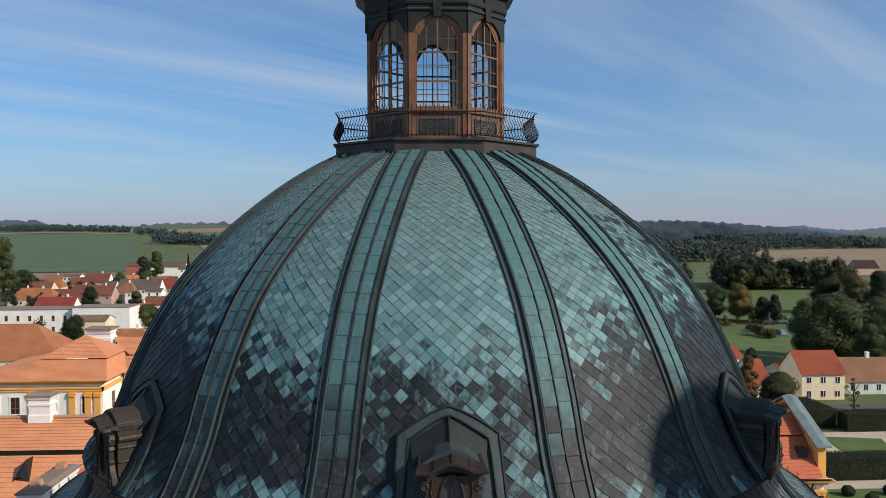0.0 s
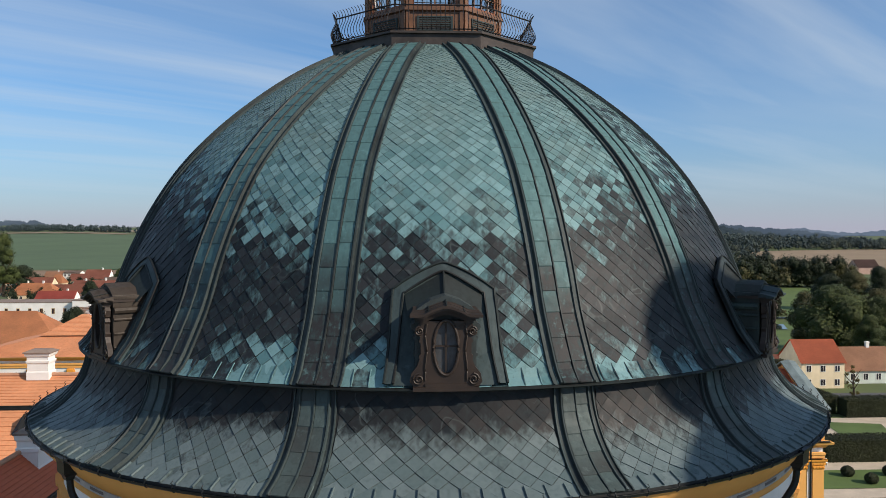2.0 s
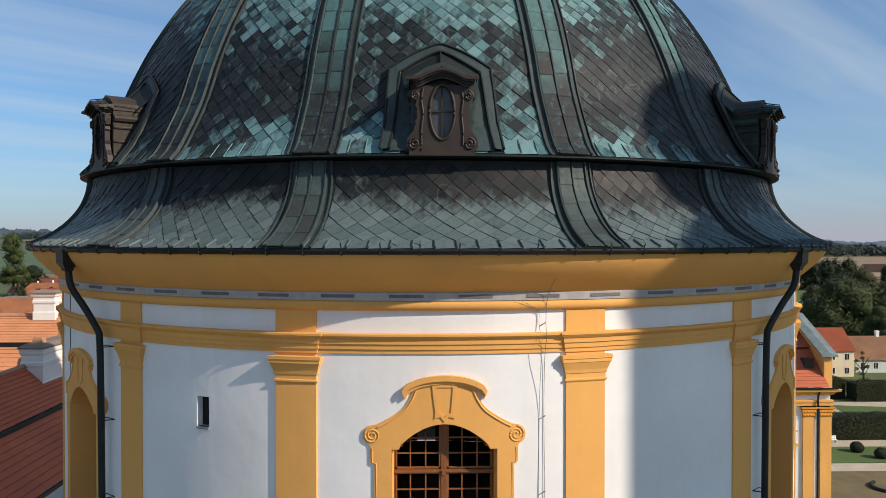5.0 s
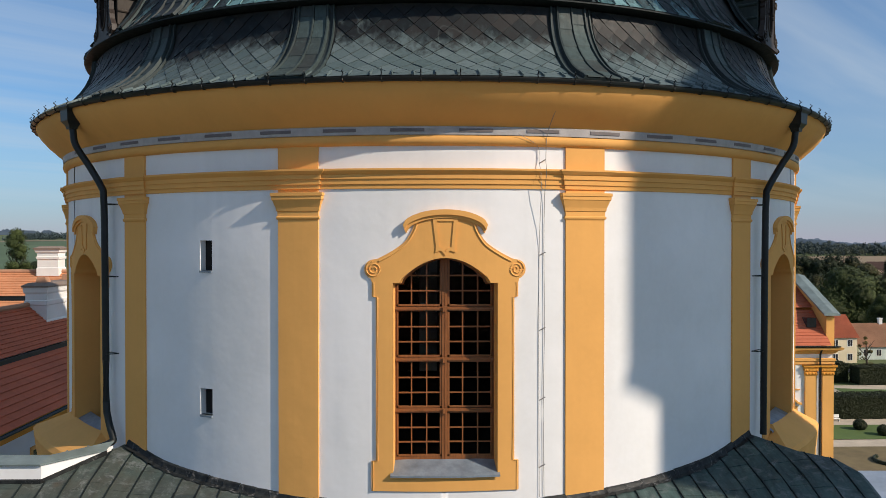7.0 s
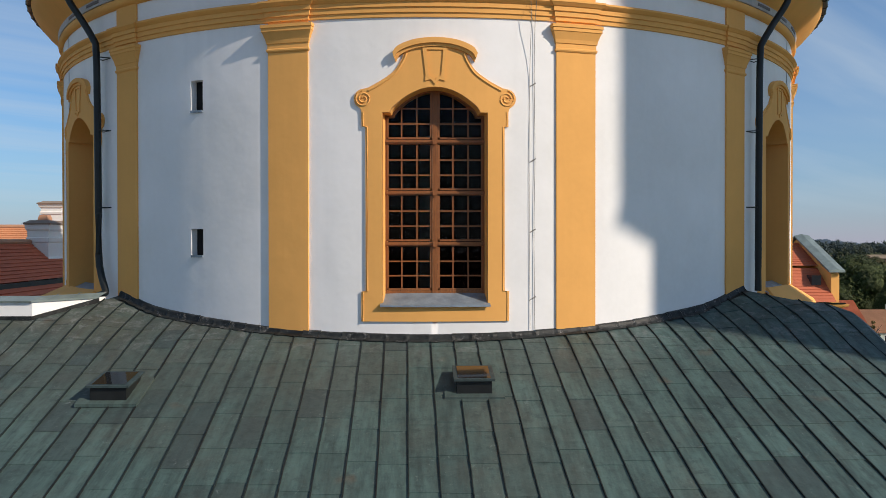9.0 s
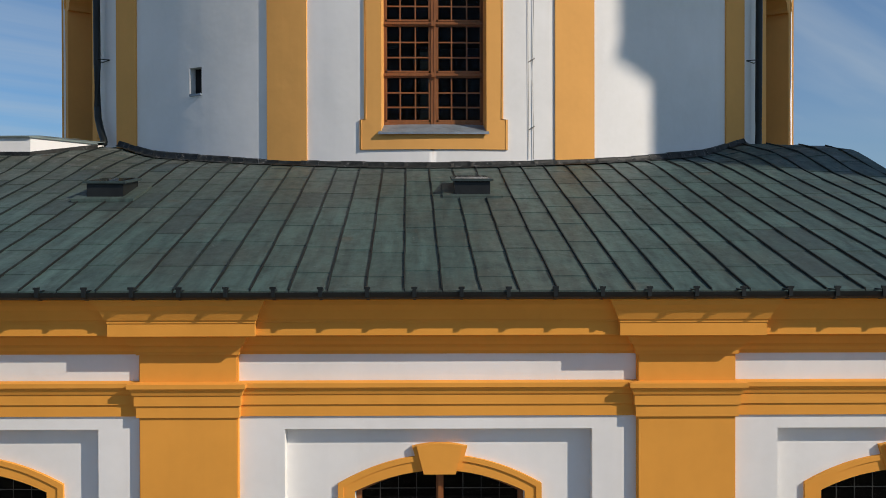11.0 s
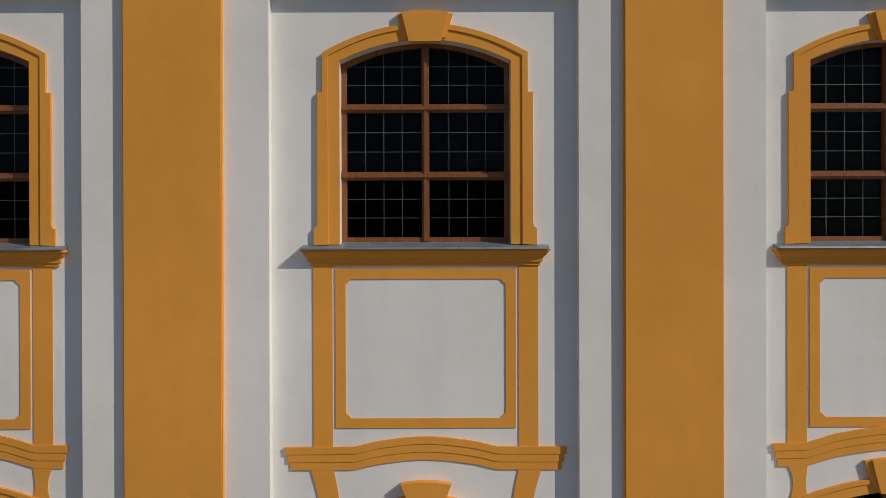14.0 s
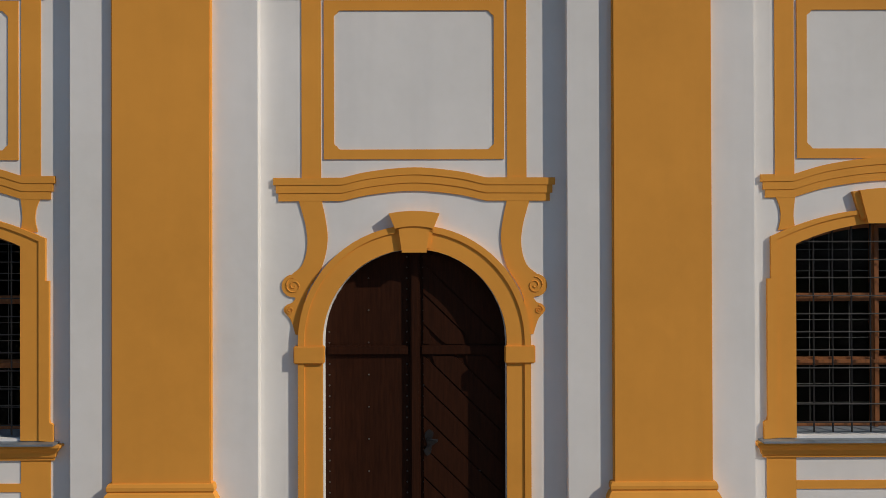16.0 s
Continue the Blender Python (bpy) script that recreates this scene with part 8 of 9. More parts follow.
tree("deciduous_tree", -105.1, 262.0, -9.0, 9.9, 4.0, M_LEAF_DARK, 20)
tree("deciduous_tree", -123.7, 380.0, -9.0, 8.7, 3.4, M_LEAF, 22)
tree("deciduous_tree", -94.2, 330.0, -9.0, 5.8, 4.6, M_LEAF_DARK, 23)
tree("deciduous_tree", -164.9, 480.0, -9.0, 12.0, 4.0, M_LEAF, 24)
tree("conifer", -146.8, 560.0, -9.0, 19.5, 2.7, M_LEAF_DARK, 25)
tree("deciduous_tree", -186.6, 620.0, -8.5, 20.8, 7.3, M_LEAF, 26)
tree("deciduous_tree", -189.9, 600.0, -8.5, 17.6, 6.2, M_LEAF_DARK, 27)


def courses(bm, a, b, c, d, step=0.33, lift=0.035):
    """A tiled slope from the eave a-b up to the ridge d-c, in lapped courses."""
    a, b, c, d = (Vector(p) for p in (a, b, c, d))
    n = max(2, int(((d - a).length + (c - b).length) / 2 / step))
    nrm = (b - a).cross(d - a).normalized()
    if nrm.z < 0:
        nrm = -nrm
    last = None
    for i in range(n):
        t0, t1 = i / n, (i + 1) / n
        p, q = (bm.verts.new(u.lerp(w, t0) + nrm * lift) for u, w in ((a, d), (b, c)))
        if last:
            bm.faces.new((last[0], last[1], q, p))
        last = [bm.verts.new(u.lerp(w, t1)) for u, w in ((a, d), (b, c))]
        bm.faces.new((p, q, last[1], last[0]))


def window_unit(parent, at, cx, z0, w, h, cols=2, rows=3, frame=None):
    """A palace window: plaster frame, wooden cross bars, dark panes."""
    bm = bmesh.new()
    plate(bm, at, [(cx - w / 2 - 0.16, z0 - 0.12), (cx + w / 2 + 0.16, z0 - 0.12), (cx + w / 2 + 0.16, z0 + h + 0.14), (cx - w / 2 - 0.16, z0 + h + 0.14)], 0.0, 0.06, hole=[(cx - w / 2, z0), (cx + w / 2, z0), (cx + w / 2, z0 + h), (cx - w / 2, z0 + h)])
    win = part("window", bm, frame or M_YELLOW_L, parent)
    bm = bmesh.new()
    plate(bm, at, [(cx - w / 2, z0), (cx + w / 2, z0), (cx + w / 2, z0 + h), (cx - w / 2, z0 + h)], 0.0, 0.012)
    part("pane", bm, M_WINDOW, win)
    bm = bmesh.new()
    for i in range(cols + 1):
        x = cx - w / 2 + w * i / cols
        plate(bm, at, [(x - 0.04, z0), (x + 0.04, z0), (x + 0.04, z0 + h), (x - 0.04, z0 + h)], 0.0, 0.04)
    for j in range(rows + 1):
        z = z0 + h * j / rows
        plate(bm, at, [(cx - w / 2, z - 0.03), (cx + w / 2, z - 0.03), (cx + w / 2, z + 0.03), (cx - w / 2, z + 0.03)], 0.0, 0.04)
    part("glazing_grid", bm, M_WOOD, win)
    return win


# ---- palace wings beside the church ----
wing = thing("palace_wing", "palace wing under a steep two-stepped red tile roof, in shade", "building", at=(0, 0, 0))
bm = bmesh.new()
ev, md, rg = (-15.2, 12.2), (-17.9, 13.85), (-20.0, 15.8)
courses(bm, (ev[0], 24, ev[1]), (ev[0], 56, ev[1]), (md[0], 56, md[1]), (md[0], 24, md[1]))
roof = part("roof", bm, M_RT_DEEP, wing)
bm = bmesh.new()
courses(bm, (md[0] - 0.12, 24, md[1] + 0.22), (md[0] - 0.12, 56, md[1] + 0.22), (rg[0], 52.0, rg[1]), (rg[0], 24, rg[1]))
part("roof_upper", bm, M_RT_DEEP, wing)
bm = bmesh.new()
box(bm, md[0] - 0.16, md[0] + 0.02, 24, 56, md[1] - 0.02, md[1] + 0.2)
part("roof_step", bm, M_GUTTER, wing)
bm = bmesh.new()
tube(bm, [(rg[0], 24, rg[1] + 0.05), (rg[0], 52, rg[1] + 0.05), (md[0] - 0.2, 56, md[1] + 0.3)], 0.13, 8)
part("ridge_tiles", bm, M_RT_BROWN, wing)
bm = bmesh.new()
courses(bm, (-26.6, 24, ev[1]), (-26.6, 52, ev[1]), (rg[0], 52, rg[1]), (rg[0], 24, rg[1]))
part("roof_back", bm, M_RT_DEEP, wing)
bm = bmesh.new()
box(bm, -26.0, -15.9, 24.3, 55, -1, 12.2)
part("wall", bm, M_WHITE, wing)
bm = bmesh.new()
moulding(bm, lambda s, z, d: Vector((-15.9 + d, s, z)), [(0, 11.5), (0.15, 11.55), (0.2, 11.8), (0.45, 12.0), (0.5, 12.15), (0, 12.2)], 24.3, 55, (False, False))
part("cornice", bm, M_YELLOW, wing)
bm = bmesh.new()
half_pipe(bm, [((ev[0] + 0.1, y, ev[1] - 0.02), (1, 0, 0)) for y in (24, 35, 45, 56)], 0.11)
part("gutter", bm, M_GUTTER, wing)
window_unit(wing, lambda s, z, d: Vector((-15.9 + d, s, z)), 33.5, 9.2, 1.0, 1.5)


def big_chimney(x, y, z0, z1, w, label, pots=1, deep=0.8):
    c = thing("chimney", label, "chimney", "palace chimneys")
    c.location = (x, y, z0)
    hh = z1 - z0
    bm = bmesh.new()
    rings = []
    for z, s in ((-2.5, 0.46), (0.0, 0.46), (0.02, 0.5), (hh * 0.30, 0.5), (hh * 0.33, 0.47), (hh * 0.62, 0.47), (hh * 0.64, 0.51), (hh * 0.72, 0.52), (hh * 0.74, 0.48), (hh * 0.86, 0.48), (hh * 0.90, 0.54), (hh, 0.57)):
        rings.append([bm.verts.new((sx * w * s, sy * w * (s + (deep - 1) * 0.5), z)) for sx, sy in ((-1, -1), (1, -1), (1, 1), (-1, 1))])
    for p, q in zip(rings, rings[1:]):
        for k in range(4):
            bm.faces.new((p[k], p[(k + 1) % 4], q[(k + 1) % 4], q[k]))
    bm.faces.new(rings[-1])
    part("chimney_shaft", bm, M_WHITE_F, c)
    bm = bmesh.new()
    rings = []
    for z, s in ((hh + 0.004, 0.61), (hh + 0.08, 0.62), (hh + 0.22, 0.40)):
        rings.append([bm.verts.new((sx * w * s, sy * w * (s + (deep - 1) * 0.5), z)) for sx, sy in ((-1, -1), (1, -1), (1, 1), (-1, 1))])
    for p, q in zip(rings, rings[1:]):
        for k in range(4):
            bm.faces.new((p[k], p[(k + 1) % 4], q[(k + 1) % 4], q[k]))
    bm.faces.new(rings[-1])
    bm.faces.new(rings[0][::-1])
    part("cap", bm, M_RT_GREY, c)
    for i in range(pots):
        bm = bmesh.new()
        px = (i - (pots - 1) / 2) * 3.0
        v = [(-0.27, px - 0.3), (0.27, px - 0.3), (0.27, px + 0.3), (-0.27, px + 0.3)]
        a = [bm.verts.new((p[0], p[1], hh + 0.15)) for p in v]
        b = [bm.verts.new((p[0] * 0.75, (p[1] - px) * 0.75 + px, hh + 0.5)) for p in v]
        for k in range(4):
            bm.faces.new((a[k], a[(k + 1) % 4], b[(k + 1) % 4], b[k]))
        bm.faces.new(b)
        part("chimney_pot", bm, M_RT_BROWN, c)
    return c


big_chimney(-19.6, 43.8, 14.3, 16.72, 1.1, "broad whitewashed chimney with moulded bands and brick cowls", 2, 4.2)

north = thing("palace_range", "long palace range under a bright orange two-stepped tile roof", "building")
bm = bmesh.new()
courses(bm, (-70, 51.8, 12.6), (-17.5, 51.8, 12.6), (-17.5, 54.7, 15.2), (-70, 54.7, 15.2))
part("roof", bm, M_RT_ORANGE, north)
bm = bmesh.new()
courses(bm, (-70, 54.6, 15.38), (-17.5, 54.6, 15.38), (-17.5, 57.6, 16.85), (-70, 57.6, 16.85))
up = part("roof_upper", bm, M_RT_ORANGE, north)
bm = bmesh.new()
courses(bm, (-17.5, 63.4, 11.4), (-70, 63.4, 11.4), (-70, 57.6, 16.85), (-17.5, 57.6, 16.85))
part("roof_back", bm, M_RT_ORANGE, north)
bm = bmesh.new()
box(bm, -70, -17.5, 54.55, 54.8, 15.1, 15.36)
part("roof_step", bm, M_GUTTER, north)
bm = bmesh.new()
tube(bm, [(-70, 57.6, 16.9), (-45, 57.6, 16.92), (-17.5, 57.6, 16.9)], 0.15, 8)
part("ridge_tiles", bm, M_RT_BROWN, north)
bm = bmesh.new()
box(bm, -69.5, -18, 52.4, 62.8, -1, 12.5)
part("wall", bm, M_CREAM, north)
bm = bmesh.new()
v = [bm.verts.new(p) for p in ((-25.95, 53.1, 13.78), (-24.85, 53.1, 13.78), (-25.15, 53.25, 15.15), (-25.2, 54.5, 15.1), (-25.4, 52.95, 14.2))]
bm.faces.new((v[0], v[4], v[2]))
bm.faces.new((v[4], v[1], v[2]))
bm.faces.new((v[0], v[2], v[3]))
bm.faces.new((v[1], v[3], v[2]))
part("roof_vent", bm, M_GUTTER, north, "small dark triangular roof vent")
big_chimney(-25.9, 57.6, 16.6, 18.45, 1.5, "ornate white chimney with stepped mouldings", 0)

# yellow pavilion of the palace with pilasters and mansard roof
pav = thing("palace_pavilion", "cream and ochre palace pavilion with pilasters and an orange mansard roof", "building")
X0, X1, Y0, Y1, ZE = -53.6, -37.3, 100.0, 116.0, 11.6
bm = bmesh.new()
box(bm, X0, X1, Y0, Y1, -6, ZE)
part("wall", bm, M_WHITE_F, pav)
o = 0.7
for nm, (za, ina, la_, ra_), (zb, inb, lb_, rb_) in (("roof", (ZE, -o, -o, -o), (13.5, 4.2, 7.5, 1.0)), ("roof_upper", (13.6, 3.9, 7.2, 0.7), (15.9, 7.9, 11.1, 4.7))):
    bm = bmesh.new()
    p = [(X0 + la_, Y0 + ina, za), (X1 - ra_, Y0 + ina, za), (X1 - ra_, Y1 - ina, za), (X0 + la_, Y1 - ina, za)]
    q = [(X0 + lb_, Y0 + inb, zb), (X1 - rb_, Y0 + inb, zb), (X1 - rb_, Y1 - inb, zb), (X0 + lb_, Y1 - inb, zb)]
    for k in range(4):
        bm = bmesh.new()
        courses(bm, p[k], p[(k + 1) % 4], q[(k + 1) % 4], q[k], 0.35)
        part(nm + "_slope", bm, M_RT_ORANGE, pav)
fy = flat(Y0)
fx = lambda s, z, d: Vector((X1 + d, s, z))
for at, lo, hi in ((fy, X0, X1), (fx, Y0, Y1)):
    bm = bmesh.new()
    moulding(bm, at, [(0.0, 10.2), (0.12, 10.25), (0.12, 10.5), (0.2, 10.55), (0.2, 10.75), (0.0, 10.8)], lo, hi)
    part("architrave", bm, M_YELLOW_L, pav)
    bm = bmesh.new()
    moulding(bm, at, [(0.0, 11.1), (0.2, 11.15), (0.4, 11.35), (0.65, 11.5), (0.7, 11.6), (0.0, 11.62)], lo, hi)
    part("cornice", bm, M_YELLOW_L, pav)
for px in (X0 + 0.9, X0 + 2.0, -45.6, -40.9, X1 - 1.7, X1 - 0.6):
    bm = bmesh.new()
    box(bm, px - 0.38, px + 0.38, Y0 - 0.18, Y0 + 0.05, -5, 10.2)
    pl = part("pilaster", bm, M_YELLOW_L, pav)
    bm = bmesh.new()
    box(bm, px - 0.5, px + 0.5, Y0 - 0.30, Y0, 9.5, 10.15)
    bmesh.ops.bevel(bm, geom=bm.edges[:], offset=0.1, segments=2, affect="EDGES")
    part("capital", bm, M_YELLOW, pl)
for wx in (-50.0, -47.6, -43.2, -39.2):
    window_unit(pav, fy, wx, 7.6, 1.05, 2.0, 2, 3, M_WHITE_F)
window_unit(pav, fx, 103.5, 7.6, 1.05, 2.0, 2, 3, M_WHITE_F)
window_unit(pav, fx, 108.0, 7.6, 1.05, 2.0, 2, 3, M_WHITE_F)

east = thing("palace_range", "palace range with an orange two-stepped tile roof", "building")
for nm, ya, za, yb, zb in (("roof", 106, 11.3, 109.5, 13.0), ("roof_upper", 109.4, 13.15, 114, 14.9)):
    bm = bmesh.new()
    courses(bm, (-37.2, ya, za), (-14, ya, za), (-14, yb, zb), (-41, yb, zb), 0.35)
    part(nm, bm, M_RT_ORANGE, east)
bm = bmesh.new()
box(bm, -37, -14, 106.6, 120, -6, 11.3)
part("wall", bm, M_CREAM, east)
big_chimney(-42.2, 113.5, 14.6, 16.2, 3.2, "long white chimney with a brick cap", 0)

# long white house behind the palace
for x0, x1, y, zt, n in ((-150, -119.5, 298, 0.4, 7), (-119, -99, 296, 1.2, 0)):
    lw = thing("white_building", "long plain white building with small windows behind the palace", "building")
    bm = bmesh.new()
    box(bm, x0, x1, y, y + 12, -10, zt)
    part("wall", bm, M_WHITE_F, lw)
    bm = bmesh.new()
    box(bm, x0 - 0.2, x1 + 0.2, y - 0.15, y + 12.2, zt, zt + 0.25)
    part("coping", bm, M_RT_GREY, lw)
    for k in range(n):
        for zz in (-3.6, -7.6):
            window_unit(lw, flat(y), x0 + 3 + k * 4.1, zz, 1.0, 1.9, 2, 2, M_CREAM)

# pavilion on the garden side
ew = thing("garden_wing", "ochre and white palace wing with pilasters and red tile roof", "building")
XE, YF = 30.0, 58.7
bm = bmesh.new()
box(bm, 14, XE, YF, 74, -6, 11.2)
part("wall", bm, M_WHITE, ew)
fe = flat(YF)
bm = bmesh.new()
moulding(bm, fe, [(0.0, 9.95), (0.12, 10.0), (0.12, 10.2), (0.18, 10.25), (0.18, 10.4), (0.0, 10.45)], 14, XE)
part("architrave", bm, M_YELLOW_L, ew)
bm = bmesh.new()
moulding(bm, fe, [(0.0, 10.75), (0.15, 10.8), (0.3, 11.0), (0.55, 11.1), (0.6, 11.25), (0.0, 11.3)], 14, XE)
part("cornice", bm, M_YELLOW_L, ew)
for px in (20.5, 21.8, 28.35, 29.62):
    bm = bmesh.new()
    box(bm, px - 0.42, px + 0.42, YF - 0.16, YF + 0.1, 2.6, 9.2)
    box(bm, px - 0.5, px + 0.5, YF - 0.22, YF + 0.1, 2.0, 2.6)
    pl = part("pilaster", bm, M_YELLOW_L, ew)
    bm = bmesh.new()
    rings = []
    for z, s in ((9.18, 0.42), (9.25, 0.46), (9.5, 0.44), (9.55, 0.52), (9.75, 0.50), (9.82, 0.60), (9.95, 0.62)):
        rings.append([bm.verts.new((px + sx * s, YF - 0.16 - (s - 0.42) if sy < 0 else YF, z)) for sx, sy in ((-1, -1), (1, -1), (1, 1), (-1, 1))])
    for p, q in zip(rings, rings[1:]):
        for k in range(4):
            bm.faces.new((p[k], p[(k + 1) % 4], q[(k + 1) % 4], q[k]))
    cap = part("capital", bm, M_YELLOW, pl, "leafy ochre capital")
    for k in range(4):
        for zz, rr in ((9.32, 0.09), (9.62, 0.10)):
            bm = bmesh.new()
            bmesh.ops.create_icosphere(bm, subdivisions=1, radius=rr, matrix=Matrix.Translation((px - 0.36 + 0.24 * k, YF - 0.20, zz)))
            part("leaf_scroll", bm, M_YELLOW, cap)
for wx in (24.6, 26.75):
    window_unit(ew, fe, wx, 8.35, 0.95, 1.45, 2, 3, M_WHITE_F)
    window_unit(ew, fe, wx, 4.4, 1.0, 2.4, 2, 4, M_YELLOW_L)
    bm = bmesh.new()
    hood = smooth_curve([(wx - 0.9, 7.2), (wx - 0.6, 7.3), (wx, 7.75), (wx + 0.6, 7.3), (wx + 0.9, 7.2)], 4)
    plate(bm, fe, hood + [(x, z - 0.16) for x, z in reversed(hood)], 0.0, 0.25)
    part("window_hood", bm, M_YELLOW_L, ew)
    bm = bmesh.new()
    plate(bm, fe, [(wx - 0.8, 8.1), (wx + 0.8, 8.1), (wx + 0.8, 8.2), (wx - 0.8, 8.2)], 0.0, 0.12)
    part("window_ledge", bm, M_YELLOW_L, ew)
bm = bmesh.new()
courses(bm, (14, YF - 0.5, 11.4), (XE - 0.3, YF - 0.5, 11.4), (XE - 0.3, 61.0, 13.8), (14, 61.0, 13.8))
part("roof", bm, M_RT_RED2, ew)
bm = bmesh.new()
courses(bm, (14, 60.9, 13.95), (XE - 0.3, 60.9, 13.95), (XE - 0.3, 64.2, 15.7), (14, 64.2, 15.7))
part("roof_upper", bm, M_RT_RED2, ew)
bm = bmesh.new()
courses(bm, (XE - 0.3, 70, 11.4), (14, 70, 11.4), (14, 64.2, 15.7), (XE - 0.3, 64.2, 15.7))
part("roof_back", bm, M_RT_RED2, ew)
bm = bmesh.new()
prof = [(58.9, 11.2), (58.9, 13.45), (60.2, 13.9), (64.2, 16.1), (68.5, 13.9), (69.5, 11.2)]
for x in (XE - 0.35, XE + 0.25):
    bm.faces.new([bm.verts.new((x, y, z)) for y, z in prof])
for (ya, za), (yb, zb) in zip(prof, prof[1:]):
    quad(bm, (XE - 0.35, ya, za), (XE + 0.25, ya, za), (XE + 0.25, yb, zb), (XE - 0.35, yb, zb))
gable = part("gable_wall", bm, M_YELLOW_L, ew)
bm = bmesh.new()
for (ya, za), (yb, zb) in (((58.6, 13.55), (64.2, 16.15)), ((64.2, 16.15), (69.2, 13.7))):
    v = []
    for y, z in ((ya, za), (yb, zb)):
        v.append([bm.verts.new((x, y, z + dz_)) for x, dz_ in ((XE - 0.65, 0.0), (XE + 0.55, 0.0), (XE + 0.55, 0.12), (XE - 0.05, 0.25), (XE - 0.65, 0.12))])
    for k in range(5):
        bm.faces.new((v[0][k], v[0][(k + 1) % 5], v[1][(k + 1) % 5], v[1][k]))
    bm.faces.new(v[0])
    bm.faces.new(v[1])
part("gable_coping", bm, M_COPING, ew, "grey-green sheet metal coping")
bm = bmesh.new()
half_pipe(bm, [((x, YF - 0.6, 11.38), (0, -1, 0)) for x in (14, 22, XE + 0.3)], 0.1)
part("gutter", bm, M_GUTTER, ew)
bm = bmesh.new()
tube(bm, [(29.0, YF - 0.55, 11.3), (28.98, YF - 0.25, 10.7), (28.98, YF - 0.22, 2.0)], 0.07, 8)
part("downpipe", bm, M_GUTTER, ew)
bm = bmesh.new()
box(bm, 28.5, 29.2, 59.5, 60.3, 12.6, 13.3)
part("skylight", bm, M_WINDOW, ew)

# pale sheet roof of a low annex
bm = bmesh.new()
v = [(20.5, 36.0, 6.0), (30.0, 33.0, 6.0), (30.5, 42.0, 6.87), (22.5, 42.3, 6.87)]
top = [bm.verts.new(p) for p in v]
low = [bm.verts.new((p[0], p[1], -1)) for p in v]
bm.faces.new(top)
for k in range(4):
    bm.faces.new((low[k], low[(k + 1) % 4], top[(k + 1) % 4], top[k]))
tagged(part("annex_roof", bm, M_ANNEX), "low annex under a pale grey sheet roof", "building")


# ---- garden ----
def hedge(x0, x1, y0, y1, h, seed):
    z = height((x0 + x1) / 2, (y0 + y1) / 2)
    hd = thing("hedge", "tall dark clipped hedge in the palace garden", "hedge", "garden hedges", at=(0, 0, 0))
    bm = bmesh.new()
    box(bm, x0 + 0.25, x1 - 0.25, y0 + 0.25, y1 - 0.25, z - 0.5, z + h - 0.25)
    core = part("hedge_core", bm, M_HEDGE, hd)
    rng = random.Random(seed)
    verts, faces = [], []
    n = int((x1 - x0) * (h + (y1 - y0)) * 60)
    for _ in range(n):
        s = rng.random() * (h + (y1 - y0))
        x = rng.uniform(x0, x1)
        p = Vector((x, y0 + rng.uniform(0, 0.2), z + s)) if s < h else Vector((x, y0 + s - h, z + h - rng.uniform(0, 0.25)))
        nrm = Vector((rng.uniform(-0.7, 0.7), -1 if s < h else rng.uniform(-0.7, 0.7), 1 if s >= h else rng.uniform(-0.3, 0.9))).normalized()
        u = nrm.cross(Vector((rng.uniform(-1, 1), rng.uniform(-1, 1), 1))).normalized()
        w = nrm.cross(u)
        k = rng.uniform(0.06, 0.15)
        b = len(verts)
        verts += [tuple(p + u * k), tuple(p + w * k), tuple(p - u * k), tuple(p - w * k)]
        faces.append((b, b + 1, b + 2, b + 3))
    ob = new("leaves", leaf_mesh(verts, faces, M_HEDGE))
    ob.parent = hd


hedge(40, 90, 109.5, 113.5, 3.2, 51)
hedge(75, 130, 136, 140, 3.2, 52)
hedge(66, 75, 139, 150, 3.4, 53)
for k, (x, y) in enumerate(((57.0, 103.5), (58.4, 100.4), (62.6, 103.5), (65.0, 100.2), (69.0, 103.6), (52.5, 103.4))):
    b = thing("box_ball", "clipped round box bush on the lawn", "bush", "box bushes", at=(x, y, height(x, y)))
    rng = random.Random(60 + k)
    verts, faces = [], []
    leaf_quads(rng, (0, 0, 0.72), 0.85, 1300, 0.24, verts, faces, 0.85, 0.2)
    ob = new("leaves", leaf_mesh(verts, faces, M_HEDGE))
    ob.parent = b
rng = random.Random(77)
for k, (x, y) in enumerate(((53, 88), (58.5, 91.5), (60, 86), (66, 90), (71, 87), (55, 82), (63, 80.5))):
    z = height(x, y) + 0.12
    sc = thing("parterre_scroll", "low clipped box hedge curling over the parterre", "hedge", "parterre scrolls", at=(x, y, z))
    bm = bmesh.new()
    rr = rng.uniform(2.0, 3.2)
    pts = [(p[0], p[1] * 0.9, 0.12) for p in spiral(0, 0, rr, 0.95, 22, 1 if k % 2 else -1, rng.uniform(0, 360))]
    tube(bm, pts, 0.24, 6)
    part("box_hedge", bm, M_HEDGE, sc)

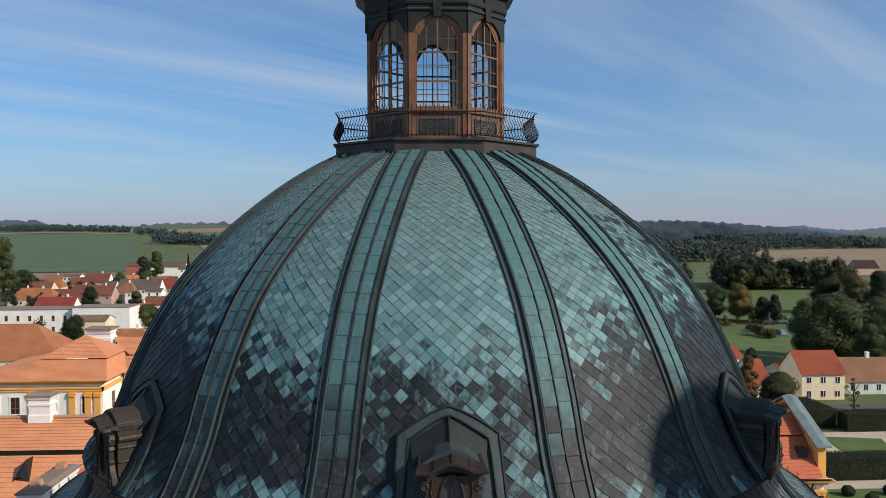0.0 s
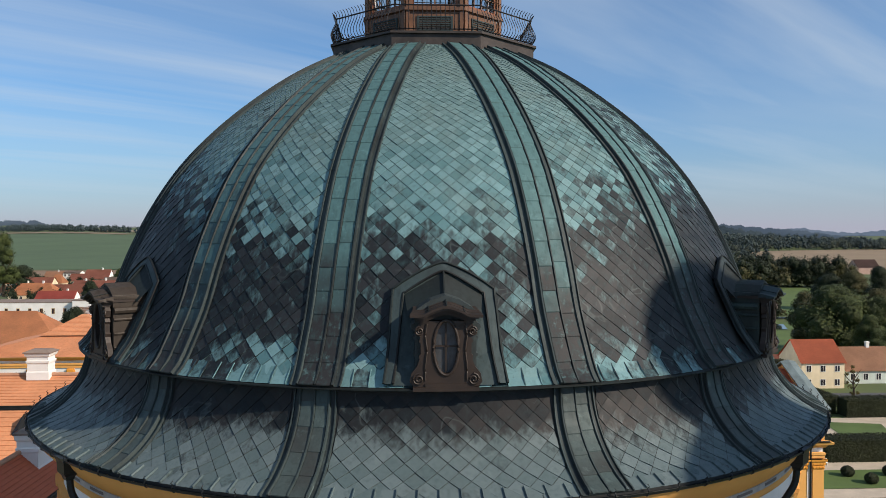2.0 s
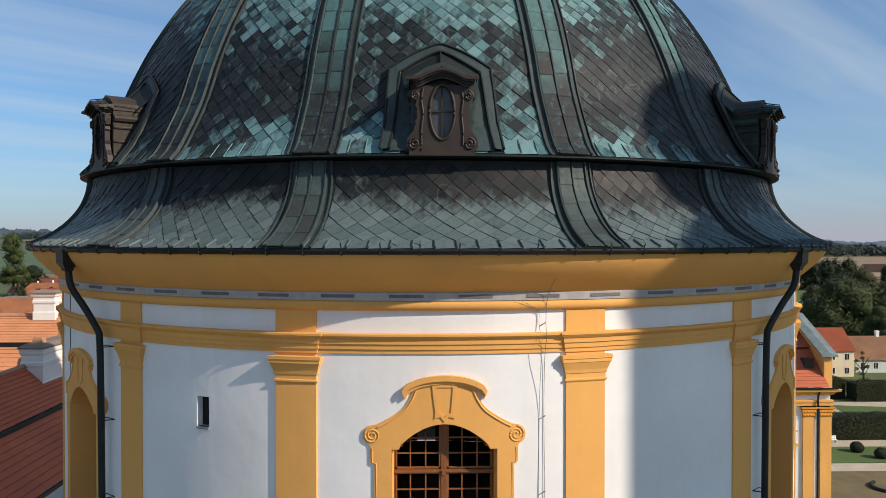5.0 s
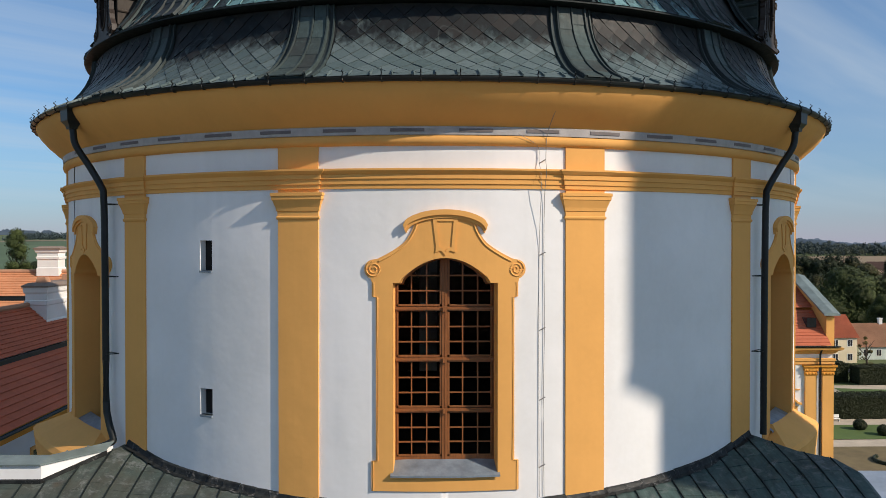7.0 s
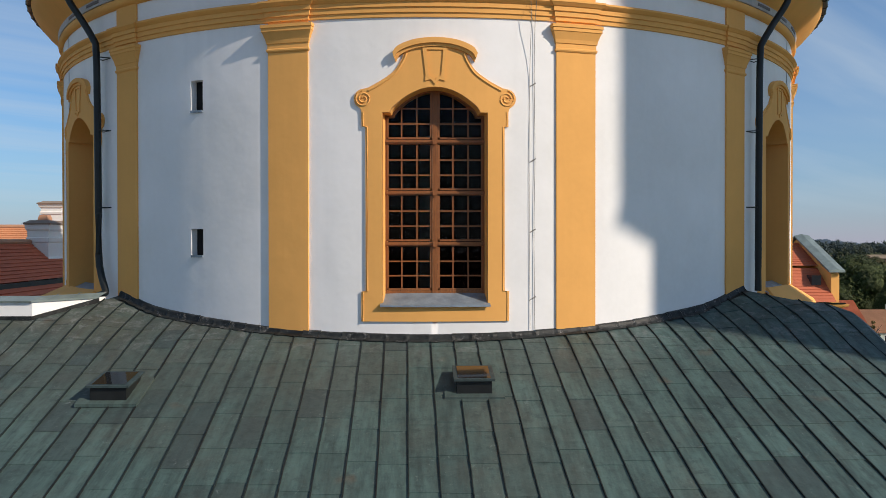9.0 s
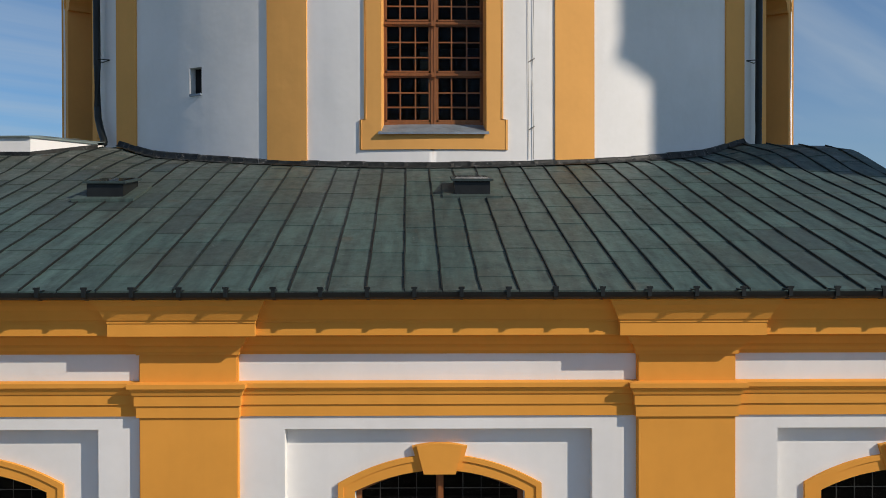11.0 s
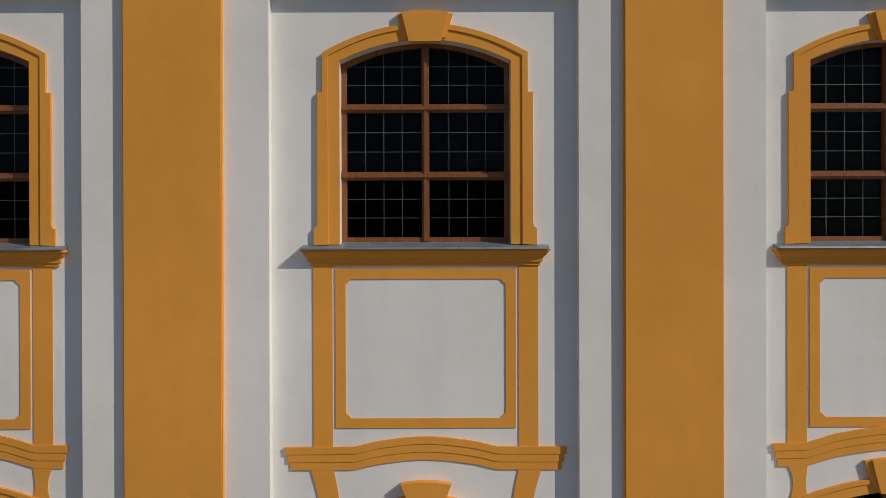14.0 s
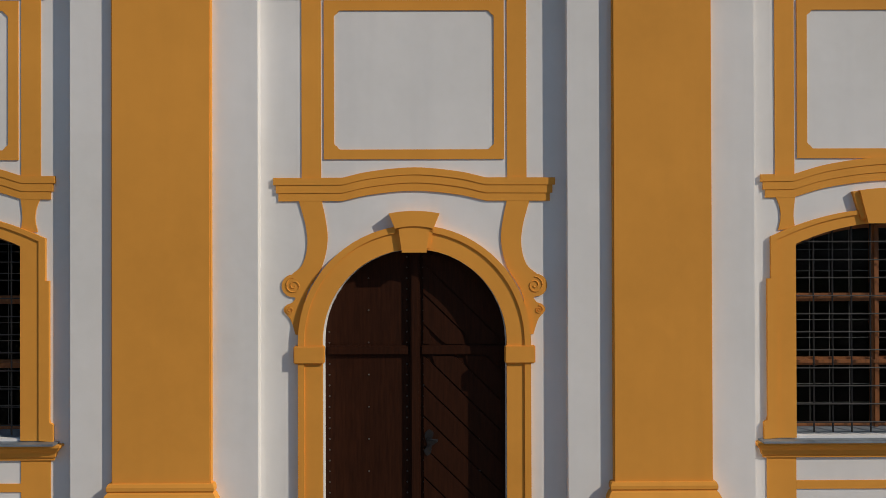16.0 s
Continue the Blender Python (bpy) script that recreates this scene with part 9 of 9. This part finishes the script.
bench = thing("garden_bench", "small pale garden bench before the clipped hedge", "bench", at=(56.3, 108.5, height(56.3, 108.5)))
for nm, b in (("seat", (-0.65, 0.65, -0.22, 0.2, 0.40, 0.46)), ("backrest", (-0.65, 0.65, 0.17, 0.22, 0.52, 0.95)), ("leg", (-0.6, -0.52, -0.2, 0.2, 0.0, 0.40)), ("leg", (0.52, 0.6, -0.2, 0.2, 0.0, 0.40)), ("back_post", (-0.58, -0.52, 0.2, 0.25, 0.38, 0.9)), ("back_post", (0.52, 0.58, 0.2, 0.25, 0.38, 0.9))):
    bm = bmesh.new()
    box(bm, *b)
    bmesh.ops.bevel(bm, geom=bm.edges[:], offset=0.008, segments=1, affect="EDGES")
    part(nm, bm, M_WHITE_F, bench)

# ---- bell tower beside the front, whose shadow falls on the drum ----
tw = thing("bell_tower", "slender white and ochre bell tower with a bulbous copper roof", "tower")
TX, TY = 28.75, 5.8


def square(bm, prof, cx, cy, chamfer=0.3):
    rings = []
    for hw, z in prof:
        c = hw * chamfer
        rings.append([bm.verts.new((cx + x, cy + y, z)) for x, y in ((-hw + c, -hw), (hw - c, -hw), (hw, -hw + c), (hw, hw - c), (hw - c, hw), (-hw + c, hw), (-hw, hw - c), (-hw, -hw + c))])
    for p, q in zip(rings, rings[1:]):
        for k in range(8):
            bm.faces.new((p[k], p[(k + 1) % 8], q[(k + 1) % 8], q[k]))


bm = bmesh.new()
square(bm, [(2.3, -1), (2.3, 32.9)], TX, TY, 0.12)
part("shaft", bm, M_WHITE, tw)
bm = bmesh.new()
square(bm, [(2.2, 32.84), (2.80, 32.85), (2.86, 32.92), (2.86, 33.1), (2.81, 33.2), (2.82, 37.2), (2.9, 37.5), (2.9, 37.9), (2.2, 38.1)], TX, TY, 0.15)
part("belfry", bm, M_YELLOW_L, tw)
bm = bmesh.new()
revolve(bm, [(2.6, 37.95), (2.0, 38.50), (1.65, 39.10), (1.75, 39.60), (2.15, 40.20), (2.35, 40.90), (2.25, 41.50), (1.9, 42.00), (1.3, 42.40), (0.7, 42.65), (0.2, 42.80), (0.04, 43.60)], n=32, cx=TX, cy=TY)
part("bulb_roof", bm, M_COPPER_D, tw, smooth=True)

# long house that closes the square behind the viewer
opp = thing("square_house", "plain long house across the square", "building")
bm = bmesh.new()
box(bm, -45, 24, -62, -50, -1, 9)
part("wall", bm, M_RT_GREY, opp)
bm = bmesh.new()
courses(bm, (24.5, -49.5, 8.9), (-45.5, -49.5, 8.9), (-45.5, -56, 14.5), (24.5, -56, 14.5), 0.6)
courses(bm, (-45.5, -62.5, 8.9), (24.5, -62.5, 8.9), (24.5, -56, 14.5), (-45.5, -56, 14.5), 0.6)
part("roof", bm, M_RT_DARK, opp)
for k in range(12):
    for zz in (1.2, 5.2):
        window_unit(opp, lambda s, z, d: Vector((s, -50 + d, z)), -41 + k * 5.4, zz, 1.2, 2.0, 2, 2)
